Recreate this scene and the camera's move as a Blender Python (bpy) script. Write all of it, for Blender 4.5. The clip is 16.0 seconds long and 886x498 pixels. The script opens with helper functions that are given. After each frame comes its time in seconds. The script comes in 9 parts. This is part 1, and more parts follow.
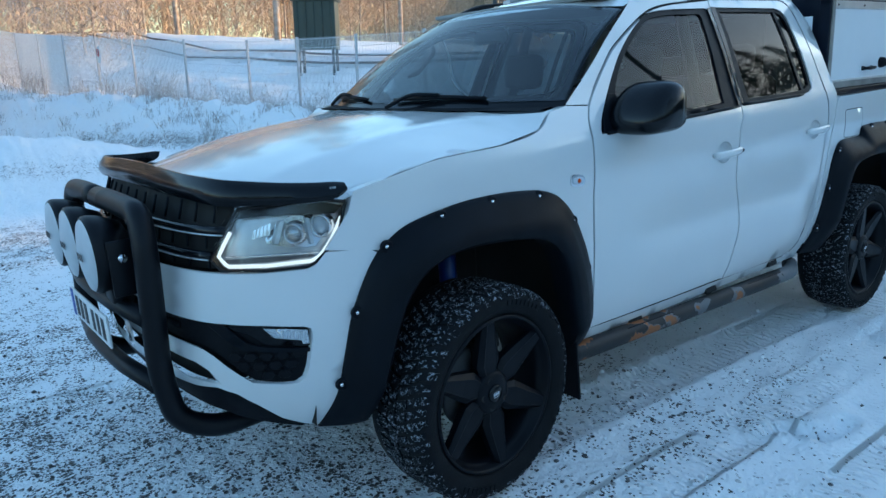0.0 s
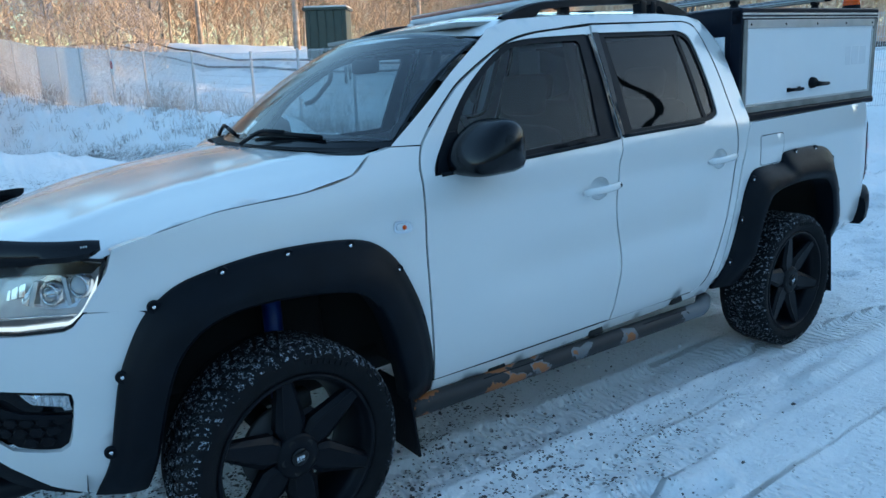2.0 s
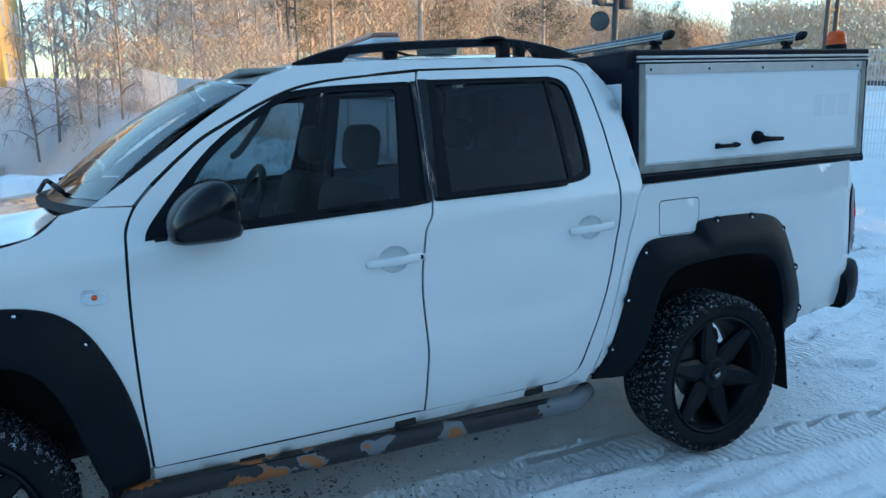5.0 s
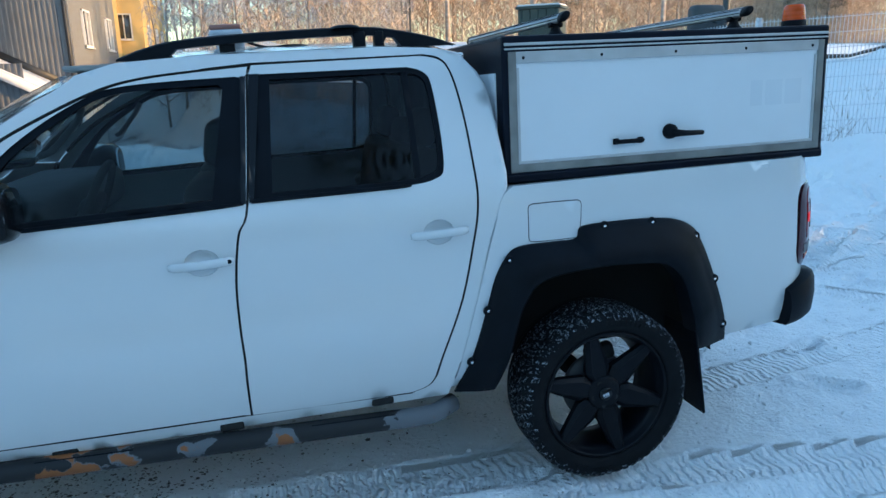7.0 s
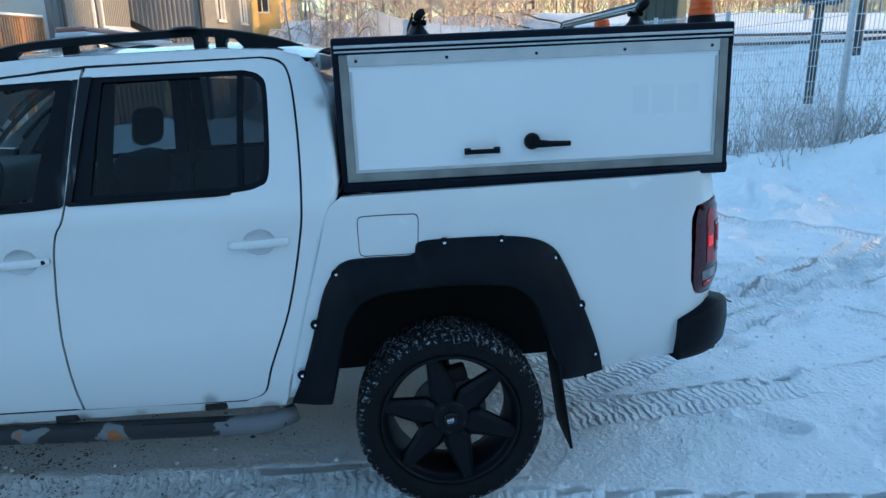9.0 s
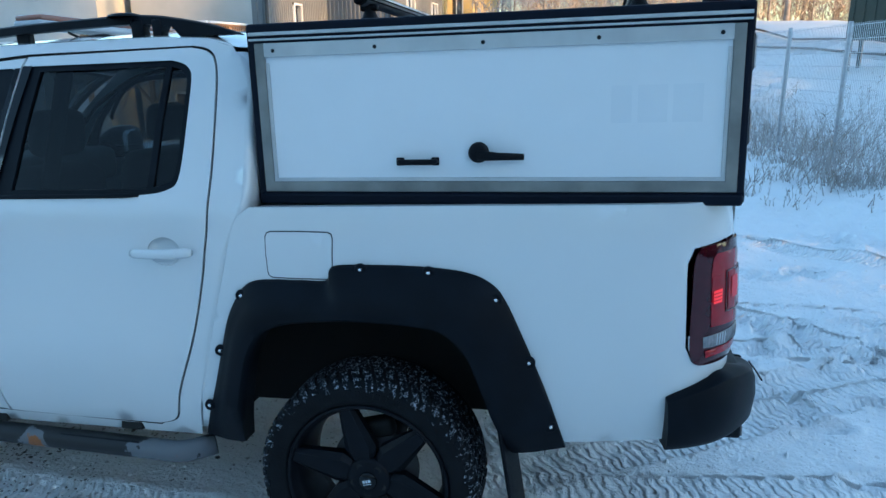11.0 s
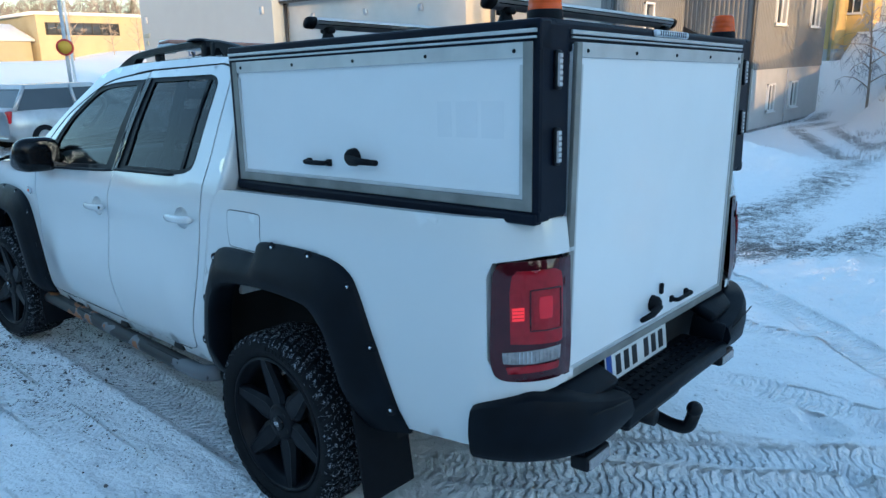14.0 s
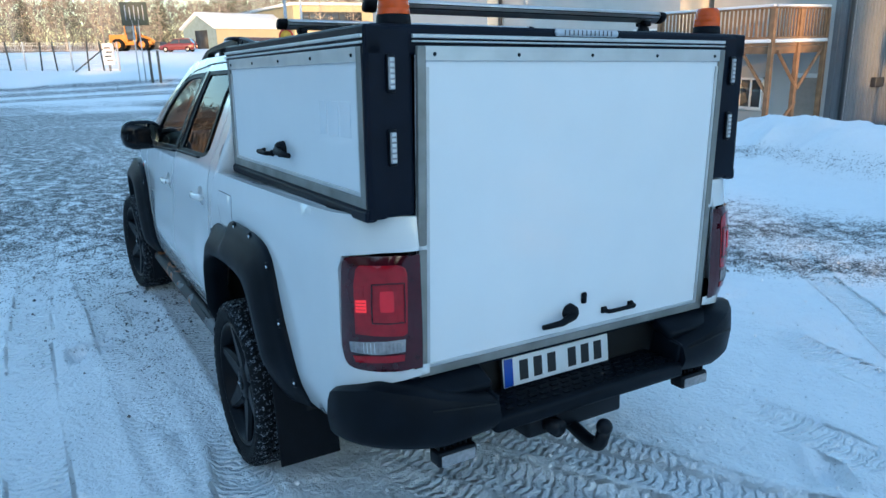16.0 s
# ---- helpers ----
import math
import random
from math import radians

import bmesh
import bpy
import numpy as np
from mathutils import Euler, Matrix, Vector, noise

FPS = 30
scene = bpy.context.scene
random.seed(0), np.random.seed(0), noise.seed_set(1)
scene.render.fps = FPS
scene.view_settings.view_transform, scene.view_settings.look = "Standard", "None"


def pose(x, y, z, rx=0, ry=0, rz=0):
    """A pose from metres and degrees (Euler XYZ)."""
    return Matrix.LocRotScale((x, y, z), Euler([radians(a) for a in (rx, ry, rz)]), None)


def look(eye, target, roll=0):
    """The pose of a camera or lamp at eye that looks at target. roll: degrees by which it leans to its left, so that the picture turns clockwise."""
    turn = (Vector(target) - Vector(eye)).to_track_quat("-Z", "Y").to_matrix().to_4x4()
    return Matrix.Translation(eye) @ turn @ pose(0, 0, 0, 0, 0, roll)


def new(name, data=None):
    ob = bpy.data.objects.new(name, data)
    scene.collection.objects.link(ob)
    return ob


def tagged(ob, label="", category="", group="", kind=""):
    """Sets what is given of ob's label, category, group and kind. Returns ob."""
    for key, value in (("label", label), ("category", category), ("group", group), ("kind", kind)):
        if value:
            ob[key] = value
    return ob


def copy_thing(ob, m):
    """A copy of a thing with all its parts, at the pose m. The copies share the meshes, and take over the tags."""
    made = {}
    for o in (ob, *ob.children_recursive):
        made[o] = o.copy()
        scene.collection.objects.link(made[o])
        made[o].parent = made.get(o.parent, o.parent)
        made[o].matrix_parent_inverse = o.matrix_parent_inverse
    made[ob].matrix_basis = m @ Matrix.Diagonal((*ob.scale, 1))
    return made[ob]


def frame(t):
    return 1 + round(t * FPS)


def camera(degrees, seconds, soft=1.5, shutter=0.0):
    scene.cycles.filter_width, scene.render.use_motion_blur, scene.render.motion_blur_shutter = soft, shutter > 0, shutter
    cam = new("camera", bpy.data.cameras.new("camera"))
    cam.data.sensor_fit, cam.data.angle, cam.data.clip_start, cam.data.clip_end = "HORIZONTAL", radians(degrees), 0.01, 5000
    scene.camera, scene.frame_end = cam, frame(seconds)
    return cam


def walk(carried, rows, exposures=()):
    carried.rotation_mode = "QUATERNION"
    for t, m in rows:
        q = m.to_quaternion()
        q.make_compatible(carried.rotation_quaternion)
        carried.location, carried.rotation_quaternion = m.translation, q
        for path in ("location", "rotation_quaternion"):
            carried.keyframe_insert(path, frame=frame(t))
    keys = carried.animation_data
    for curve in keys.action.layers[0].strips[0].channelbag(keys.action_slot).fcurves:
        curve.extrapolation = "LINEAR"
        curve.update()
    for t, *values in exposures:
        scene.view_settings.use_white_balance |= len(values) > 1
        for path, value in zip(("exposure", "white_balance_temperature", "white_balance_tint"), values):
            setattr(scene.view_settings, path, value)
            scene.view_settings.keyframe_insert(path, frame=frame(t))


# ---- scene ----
cam = camera(64.1, 16.0)
EXPOSURE = 1.93
PATH = [
    (0, (-1.562, -2.643, 1.534), (-0.352, -1.132, 1.031), -0.68),
    (0.5, (-1.394, -2.660, 1.551), (-0.194, -1.148, 1.026), -0.88),
    (1, (-1.238, -2.703, 1.596), (-0.051, -1.182, 1.069), -1.09),
    (1.5, (-1.037, -2.832, 1.606), (0.130, -1.291, 1.094), -1.31),
    (2, (-0.839, -2.955, 1.641), (0.301, -1.388, 1.151), -1.34),
    (2.5, (-0.630, -2.993, 1.631), (0.474, -1.391, 1.165), -1.28),
    (3, (-0.411, -3.039, 1.667), (0.650, -1.403, 1.220), -1.13),
    (3.5, (-0.176, -3.204, 1.673), (0.841, -1.537, 1.244), -1.17),
    (4, (0.037, -3.310, 1.693), (1.002, -1.608, 1.280), -1.12),
    (4.2, (0.136, -3.314, 1.680), (1.079, -1.597, 1.274), -0.94),
    (6.5, (1.436, -3.445, 1.764), (1.995, -1.576, 1.319), -0.99),
    (7, (1.713, -3.532, 1.795), (2.200, -1.656, 1.304), -1.05),
    (7.5, (2.013, -3.591, 1.839), (2.416, -1.702, 1.318), -1.32),
    (8, (2.339, -3.569, 1.847), (2.646, -1.668, 1.309), -1.61),
    (8.5, (2.630, -3.552, 1.861), (2.834, -1.639, 1.318), -1.51),
    (9, (2.912, -3.553, 1.898), (3.033, -1.637, 1.338), -0.99),
    (9.5, (3.178, -3.467, 1.875), (3.161, -1.550, 1.309), -0.52),
    (9.7, (3.221, -3.407, 1.864), (3.198, -1.490, 1.293), -0.32),
    (11.8, (4.241, -2.827, 1.807), (3.520, -1.028, 1.313), -1.07),
    (12, (4.345, -2.806, 1.818), (3.561, -1.035, 1.318), -1.23),
    (12.5, (4.673, -2.790, 1.838), (3.745, -1.093, 1.331), -1.36),
    (13, (4.916, -2.734, 1.838), (3.857, -1.117, 1.324), -1.19),
    (13.5, (5.133, -2.585, 1.854), (3.956, -1.053, 1.338), -1.20),
    (14, (5.367, -2.488, 1.852), (4.084, -1.043, 1.335), -1.20),
    (14.5, (5.641, -2.387, 1.886), (4.245, -1.051, 1.369), -1.20),
    (15, (5.813, -2.177, 1.858), (4.319, -0.956, 1.334), -1.40),
    (15.5, (5.980, -1.927, 1.876), (4.389, -0.837, 1.344), -1.39),
    (16, (6.160, -1.671, 1.882), (4.500, -0.697, 1.339), -1.46),
]
walk(cam, [(t, look(eye, target, roll)) for t, eye, target, roll in PATH], exposures=[(0, EXPOSURE, 5720, 1), (16, EXPOSURE, 5720, 1)])


# ---- world, sun, exposure ----
SUN_HEADING, SUN_HEIGHT = -22.0, 8.0
world = bpy.data.worlds.new("winter_sky")
scene.world = world
world.use_nodes = True
wn, wl = world.node_tree.nodes, world.node_tree.links
sky = wn.new("ShaderNodeTexSky")
sky.sky_type = 'NISHITA'
sky.sun_disc = False
sky.sun_elevation = radians(SUN_HEIGHT)
sky.sun_rotation = radians(90.0 - SUN_HEADING)
sky.air_density, sky.dust_density, sky.ozone_density = 1.0, 0.6, 1.6
wl.new(sky.outputs[0], wn["Background"].inputs[0])
wn["Background"].inputs[1].default_value = 0.15
sun_data = bpy.data.lights.new("low_sun", 'SUN')
sun_data.energy, sun_data.angle, sun_data.color = 2.05, radians(0.6), (1.0, 0.52, 0.19)
sun = new("low_sun", sun_data)
sd = Vector((math.cos(radians(SUN_HEADING)) * math.cos(radians(SUN_HEIGHT)), math.sin(radians(SUN_HEADING)) * math.cos(radians(SUN_HEIGHT)), math.sin(radians(SUN_HEIGHT))))
sun.matrix_world = look(sd * 50, (0, 0, 0))


# ---- materials ----
def mat(name, col, rough=0.5, metal=0.0, var=0.15, scale=6.0, bump=0.0, bscale=60.0, coat=0.0, spec=None, col2=None, rvar=0.0, lo=0.35, hi=0.70):
    """Two scales of noise vary the colour; fine noise gives the relief."""
    m = bpy.data.materials.new(name)
    m.use_nodes = True
    n, l = m.node_tree.nodes, m.node_tree.links
    b = n["Principled BSDF"]
    b.inputs["Roughness"].default_value = rough
    b.inputs["Metallic"].default_value = metal
    b.inputs["Coat Weight"].default_value = coat
    b.inputs["Coat Roughness"].default_value = 0.03
    if spec is not None:
        b.inputs["Specular IOR Level"].default_value = spec
    co = n.new("ShaderNodeTexCoord")
    n1 = n.new("ShaderNodeTexNoise")
    n1.inputs["Scale"].default_value = scale
    n1.inputs["Detail"].default_value = 6
    l.new(co.outputs["Object"], n1.inputs["Vector"])
    mx = n.new("ShaderNodeMix")
    mx.data_type = 'RGBA'
    c2 = col2 or tuple(c * (1 - var) for c in col)
    mx.inputs["A"].default_value = (*col, 1)
    mx.inputs["B"].default_value = (*c2, 1)
    rp = n.new("ShaderNodeMapRange")
    rp.inputs["From Min"].default_value, rp.inputs["From Max"].default_value = lo, hi
    l.new(n1.outputs["Fac"], rp.inputs["Value"])
    l.new(rp.outputs[0], mx.inputs["Factor"])
    l.new(mx.outputs["Result"], b.inputs["Base Color"])
    if rvar:
        mr = n.new("ShaderNodeMapRange")
        mr.inputs["To Min"].default_value, mr.inputs["To Max"].default_value = rough, min(1, rough + rvar)
        l.new(n1.outputs["Fac"], mr.inputs["Value"])
        l.new(mr.outputs[0], b.inputs["Roughness"])
    if bump:
        n2 = n.new("ShaderNodeTexNoise")
        n2.inputs["Scale"].default_value = bscale
        n2.inputs["Detail"].default_value = 4
        l.new(co.outputs["Object"], n2.inputs["Vector"])
        bp = n.new("ShaderNodeBump")
        bp.inputs["Strength"].default_value = bump
        bp.inputs["Distance"].default_value = 0.01
        l.new(n2.outputs["Fac"], bp.inputs["Height"])
        l.new(bp.outputs["Normal"], b.inputs["Normal"])
    return m


def glass(name, tint=(0.8, 0.85, 0.85), rough=0.0, base=0.03):
    """Thin pane: part clear, part sharp reflection."""
    m = bpy.data.materials.new(name)
    m.use_nodes = True
    n, l = m.node_tree.nodes, m.node_tree.links
    n.remove(n["Principled BSDF"])
    tr = n.new("ShaderNodeBsdfTransparent")
    tr.inputs[0].default_value = (*tint, 1)
    gl = n.new("ShaderNodeBsdfGlossy")
    gl.inputs["Roughness"].default_value = rough
    fr = n.new("ShaderNodeFresnel")
    fr.inputs["IOR"].default_value = 1.45
    mul = n.new("ShaderNodeMath")
    mul.operation = 'MULTIPLY_ADD'
    mul.inputs[1].default_value, mul.inputs[2].default_value = 0.75, base
    l.new(fr.outputs[0], mul.inputs[0])
    mix = n.new("ShaderNodeMixShader")
    l.new(mul.outputs[0], mix.inputs[0])
    l.new(tr.outputs[0], mix.inputs[1])
    l.new(gl.outputs[0], mix.inputs[2])
    l.new(mix.outputs[0], n["Material Output"].inputs[0])
    return m


M_PAINT = mat("white_car_paint", (0.71, 0.715, 0.71), 0.13, var=0.02, scale=3, coat=0.7, rvar=0.06)
M_BLACKP = mat("gloss_black", (0.004, 0.005, 0.007), 0.16, spec=0.28)
M_PLASTIC = mat("satin_black_plastic", (0.004, 0.006, 0.010), 0.40, var=0.4, scale=9, bump=0.06, bscale=400, rvar=0.15, spec=0.13)
M_ROUGHP = mat("grained_black_plastic", (0.005, 0.006, 0.009), 0.6, var=0.35, scale=20, bump=0.25, bscale=300, spec=0.14)
M_BARE = mat("gap_black", (0.004, 0.004, 0.004), 0.8)
M_RUBBER = mat("tyre_rubber", (0.007, 0.008, 0.010), 0.72, var=0.4, scale=14, bump=0.2, bscale=160, spec=0.16)
M_TREAD = mat("snowy_tread", (0.006, 0.007, 0.009), 0.8, scale=60, bump=0.3, bscale=120, spec=0.15)
_n, _l = M_TREAD.node_tree.nodes, M_TREAD.node_tree.links
_co = _n.new("ShaderNodeTexCoord")
_v = _n.new("ShaderNodeTexVoronoi")
_v.feature = 'DISTANCE_TO_EDGE'
_v.inputs["Scale"].default_value = 120.0
_l.new(_co.outputs["Object"], _v.inputs["Vector"])
_g = _n.new("ShaderNodeTexNoise")
_g.inputs["Scale"].default_value, _g.inputs["Detail"].default_value = 70.0, 4
_l.new(_co.outputs["Object"], _g.inputs["Vector"])
_e = _n.new("ShaderNodeMapRange")
_e.inputs["From Min"].default_value, _e.inputs["From Max"].default_value = 0.10, 0.04
_l.new(_v.outputs["Distance"], _e.inputs["Value"])
_k = _n.new("ShaderNodeMapRange")
_k.inputs["From Min"].default_value, _k.inputs["From Max"].default_value = 0.50, 0.60
_l.new(_g.outputs["Fac"], _k.inputs["Value"])
_m = _n.new("ShaderNodeMath")
_m.operation = 'MULTIPLY'
_l.new(_e.outputs[0], _m.inputs[0])
_l.new(_k.outputs[0], _m.inputs[1])
_x = _n.new("ShaderNodeMix")
_x.data_type = 'RGBA'
_x.inputs["A"].default_value, _x.inputs["B"].default_value = (0.006, 0.007, 0.009, 1), (0.34, 0.37, 0.42, 1)
_l.new(_m.outputs[0], _x.inputs["Factor"])
_l.new(_x.outputs["Result"], _n["Principled BSDF"].inputs["Base Color"])
M_RIM = mat("black_alloy", (0.004, 0.005, 0.008), 0.34, var=0.3, scale=12, rvar=0.15, spec=0.16)
M_CHROME = mat("chrome", (0.75, 0.76, 0.78), 0.12, metal=1.0, var=0.1)
M_ALU = mat("aluminium", (0.62, 0.62, 0.62), 0.38, metal=0.85, var=0.15, scale=8, rvar=0.15)
M_ALUDIRTY = mat("weathered_aluminium", (0.31, 0.305, 0.285), 0.5, metal=0.6, var=0.35, scale=7, rvar=0.2)
M_PANEL = mat("white_sandwich_panel", (0.79, 0.80, 0.81), 0.30, var=0.03, scale=4, rvar=0.08)
M_NAVY = mat("blue_black_coating", (0.004, 0.007, 0.016), 0.45, var=0.3, scale=10, bump=0.05, bscale=200, spec=0.14)
M_STEEL = mat("powder_black_steel", (0.005, 0.006, 0.009), 0.36, var=0.3, scale=10, rvar=0.12, spec=0.22)
M_LENSW = mat("frosted_clear_lens", (0.62, 0.66, 0.70), 0.22, var=0.1, scale=30, coat=0.6)
M_HEADIN = mat("lamp_reflector", (0.72, 0.75, 0.77), 0.18, metal=0.9, var=0.3, scale=18)
M_GREYCOV = mat("grey_lens_cover", (0.55, 0.58, 0.62), 0.4, var=0.12, scale=14)
M_RED = mat("red_lens", (0.34, 0.006, 0.014), 0.12, var=0.25, scale=30, spec=0.3, coat=0.4)
M_REDDK = mat("dark_red_lens", (0.055, 0.003, 0.008), 0.10, var=0.3, scale=20, spec=0.3, coat=0.5)
M_AMBER = mat("amber_lens", (0.72, 0.085, 0.004), 0.22, var=0.2, scale=25, spec=0.3)
M_SEAT = mat("dark_fabric", (0.02, 0.02, 0.022), 0.85, bump=0.2, bscale=300)
M_TRIM = mat("grey_cabin_trim", (0.09, 0.09, 0.095), 0.7, var=0.2)
M_PLATE = mat("plate_white", (0.75, 0.76, 0.76), 0.35, var=0.05)
M_INK = mat("plate_ink", (0.01, 0.01, 0.012), 0.5)
M_BLUE = mat("plate_blue", (0.01, 0.06, 0.35), 0.4)
M_SHOCK = mat("blue_damper", (0.01, 0.04, 0.22), 0.4)
def glow(name, col, strength):
    m = mat(name, col, 0.2)
    b = m.node_tree.nodes["Principled BSDF"]
    b.inputs["Emission Color"].default_value = (*col, 1)
    b.inputs["Emission Strength"].default_value = strength
    return m


M_DRL = glow("daylight_strip", (0.90, 0.91, 0.88), 0.24)
M_TAILGLOW = glow("lit_tail_lamp", (0.9, 0.03, 0.04), 0.16)
M_TAILDIM = glow("dim_tail_lamp", (0.55, 0.015, 0.03), 0.05)
M_REVERSE = mat("reversing_lens", (0.34, 0.33, 0.34), 0.2, var=0.3, scale=60)
M_LAMPBODY = mat("headlight_housing", (0.36, 0.38, 0.40), 0.22, metal=0.7, var=0.5, scale=25)
M_WINGLASS = glass("side_glass", (0.45, 0.53, 0.55), base=0.0)
M_SCREEN = glass("windscreen_glass", (0.84, 0.92, 0.91), base=0.10)
M_PRIVACY = glass("privacy_glass", (0.21, 0.24, 0.255), base=0.0)
M_LAMPGLASS = glass("lamp_glass", (0.92, 0.94, 0.95))

# step tube: black coat flaked to grey metal and rust
M_STEP = bpy.data.materials.new("flaked_step_tube")
M_STEP.use_nodes = True
_n, _l = M_STEP.node_tree.nodes, M_STEP.node_tree.links
_co = _n.new("ShaderNodeTexCoord")
_a = _n.new("ShaderNodeTexNoise")
_a.inputs["Scale"].default_value, _a.inputs["Detail"].default_value = 5.2, 8
_l.new(_co.outputs["Object"], _a.inputs["Vector"])
_r1 = _n.new("ShaderNodeValToRGB")
_r1.color_ramp.elements[0].position, _r1.color_ramp.elements[0].color = 0.555, (0, 0, 0, 1)
_r1.color_ramp.elements[1].position, _r1.color_ramp.elements[1].color = 0.563, (1, 1, 1, 1)
_l.new(_a.outputs["Fac"], _r1.inputs[0])
_r2 = _n.new("ShaderNodeValToRGB")
_r2.color_ramp.elements[0].position, _r2.color_ramp.elements[0].color = 0.575, (0.13, 0.135, 0.145, 1)
_r2.color_ramp.elements[1].position, _r2.color_ramp.elements[1].color = 0.59, (0.26, 0.090, 0.022, 1)
_sx = _n.new("ShaderNodeSeparateXYZ")
_l.new(_co.outputs["Object"], _sx.inputs[0])
_fx = _n.new("ShaderNodeMath")
_fx.operation = 'MULTIPLY_ADD'
_fx.inputs[1].default_value, _fx.inputs[2].default_value = -0.10, 0.115
_l.new(_sx.outputs[0], _fx.inputs[0])
_ad = _n.new("ShaderNodeMath")
_l.new(_fx.outputs[0], _ad.inputs[0])
_l.new(_a.outputs["Fac"], _ad.inputs[1])
_l.new(_ad.outputs[0], _r2.inputs[0])
_mx = _n.new("ShaderNodeMix")
_mx.data_type = 'RGBA'
_mx.inputs["A"].default_value = (0.008, 0.008, 0.009, 1)
_l.new(_r1.outputs[0], _mx.inputs["Factor"])
_l.new(_r2.outputs[0], _mx.inputs["B"])
_l.new(_mx.outputs["Result"], _n["Principled BSDF"].inputs["Base Color"])
_n["Principled BSDF"].inputs["Roughness"].default_value = 0.55


# ---- mesh helpers ----
def part(name, bm, material, parent=None, label="", smooth=True, matrix=None):
    """Link a bmesh as one mesh object under a thing or a part."""
    me = bpy.data.meshes.new(name)
    bm.to_mesh(me)
    bm.free()
    me.materials.append(material)
    if smooth:
        me.shade_smooth()
    ob = new(name, me)
    if parent is not None:
        ob.parent = parent
    if matrix is not None:
        ob.matrix_basis = matrix
    if label:
        ob["label"] = label
    return ob


def sharp(ob, deg=35):
    me = ob.data
    bm = bmesh.new()
    bm.from_mesh(me)
    for e in bm.edges:
        if len(e.link_faces) == 2 and e.calc_face_angle(0) > radians(deg):
            e.smooth = False
    bm.to_mesh(me)
    bm.free()
    return ob


def empty(name, label, category, group="", kind="", matrix=None):
    ob = new(name)
    if matrix is not None:
        ob.matrix_world = matrix
    return tagged(ob, label, category, group, kind)


def add_box(bm, c, s, bevel=0.0, rot=None, seg=2):
    r = bmesh.ops.create_cube(bm, size=1.0)
    vs = r["verts"]
    m = Matrix.Translation(c) @ (rot or Matrix()) @ Matrix.Diagonal((*s, 1))
    bmesh.ops.transform(bm, matrix=m, verts=vs)
    if bevel:
        es = list({e for v in vs for e in v.link_edges})
        bmesh.ops.bevel(bm, geom=es, offset=bevel, segments=seg, affect='EDGES', profile=0.5)
    return bm


def box(c, s, bevel=0.0, rot=None, seg=2):
    return add_box(bmesh.new(), c, s, bevel, rot, seg)


def add_tube(bm, pts, rad, seg=12, cap=True, flat=1.0):
    """Sweep a circle along points; rad is one radius or one per point."""
    pts = [Vector(p) for p in pts]
    rads = rad if isinstance(rad, (list, tuple)) else [rad] * len(pts)
    rings, nrm = [], None
    for i, p in enumerate(pts):
        d = (pts[min(i + 1, len(pts) - 1)] - pts[max(i - 1, 0)]).normalized()
        if nrm is None:
            nrm = d.orthogonal().normalized()
        nrm = (nrm - d * nrm.dot(d)).normalized()
        bi = d.cross(nrm)
        rings.append([bm.verts.new(p + (nrm * math.cos(a) + bi * math.sin(a) * flat) * rads[i]) for a in (2 * math.pi * k / seg for k in range(seg))])
    for a, b in zip(rings, rings[1:]):
        for k in range(seg):
            bm.faces.new((a[k], a[(k + 1) % seg], b[(k + 1) % seg], b[k]))
    if cap:
        bm.faces.new(rings[0][::-1])
        bm.faces.new(rings[-1])
    return bm


def tube(pts, rad, seg=12, cap=True, flat=1.0):
    return add_tube(bmesh.new(), pts, rad, seg, cap, flat)


def arc(pts, r=0.1, n=6):
    """Round the inner corners of a polyline."""
    pts = [Vector(p) for p in pts]
    out = [pts[0]]
    for a, b, c in zip(pts, pts[1:], pts[2:]):
        u, v = (a - b), (c - b)
        k = min(r, u.length * 0.45, v.length * 0.45)
        p, q = b + u.normalized() * k, b + v.normalized() * k
        for i in range(n + 1):
            t = i / n
            out.append(p * (1 - t) ** 2 + b * 2 * t * (1 - t) + q * t ** 2)
    out.append(pts[-1])
    return out


def lathe(profile, seg=48, axis='Y'):
    """Turn (radius, along) pairs about the y axis."""
    bm = bmesh.new()
    rings = [[bm.verts.new((r * math.cos(2 * math.pi * k / seg), h, r * math.sin(2 * math.pi * k / seg))) for k in range(seg)] for r, h in profile]
    for a, b in zip(rings, rings[1:]):
        for k in range(seg):
            bm.faces.new((a[k], b[k], b[(k + 1) % seg], a[(k + 1) % seg]))
    return bm


def curve2(pts, n=8, closed=True):
    """Catmull-Rom through 2D points; a point given as (x, y, 0) keeps its corner."""
    out = []
    m = len(pts)
    for i in range(m if closed else m - 1):
        p1, p2 = pts[i], pts[(i + 1) % m]
        p0 = pts[i - 1] if (closed or i) else p1
        p3 = pts[(i + 2) % m] if (closed or i + 2 < m) else p2
        if len(p1) > 2:
            p0 = p1
        if len(p2) > 2:
            p3 = p2
        for k in range(n):
            t = k / n
            out.append(tuple(0.5 * (2 * p1[j] + (p2[j] - p0[j]) * t + (2 * p0[j] - 5 * p1[j] + 4 * p2[j] - p3[j]) * t * t + (3 * p1[j] - p0[j] - 3 * p2[j] + p3[j]) * t ** 3) for j in (0, 1)))
    if not closed:
        out.append(tuple(pts[-1][:2]))
    return out


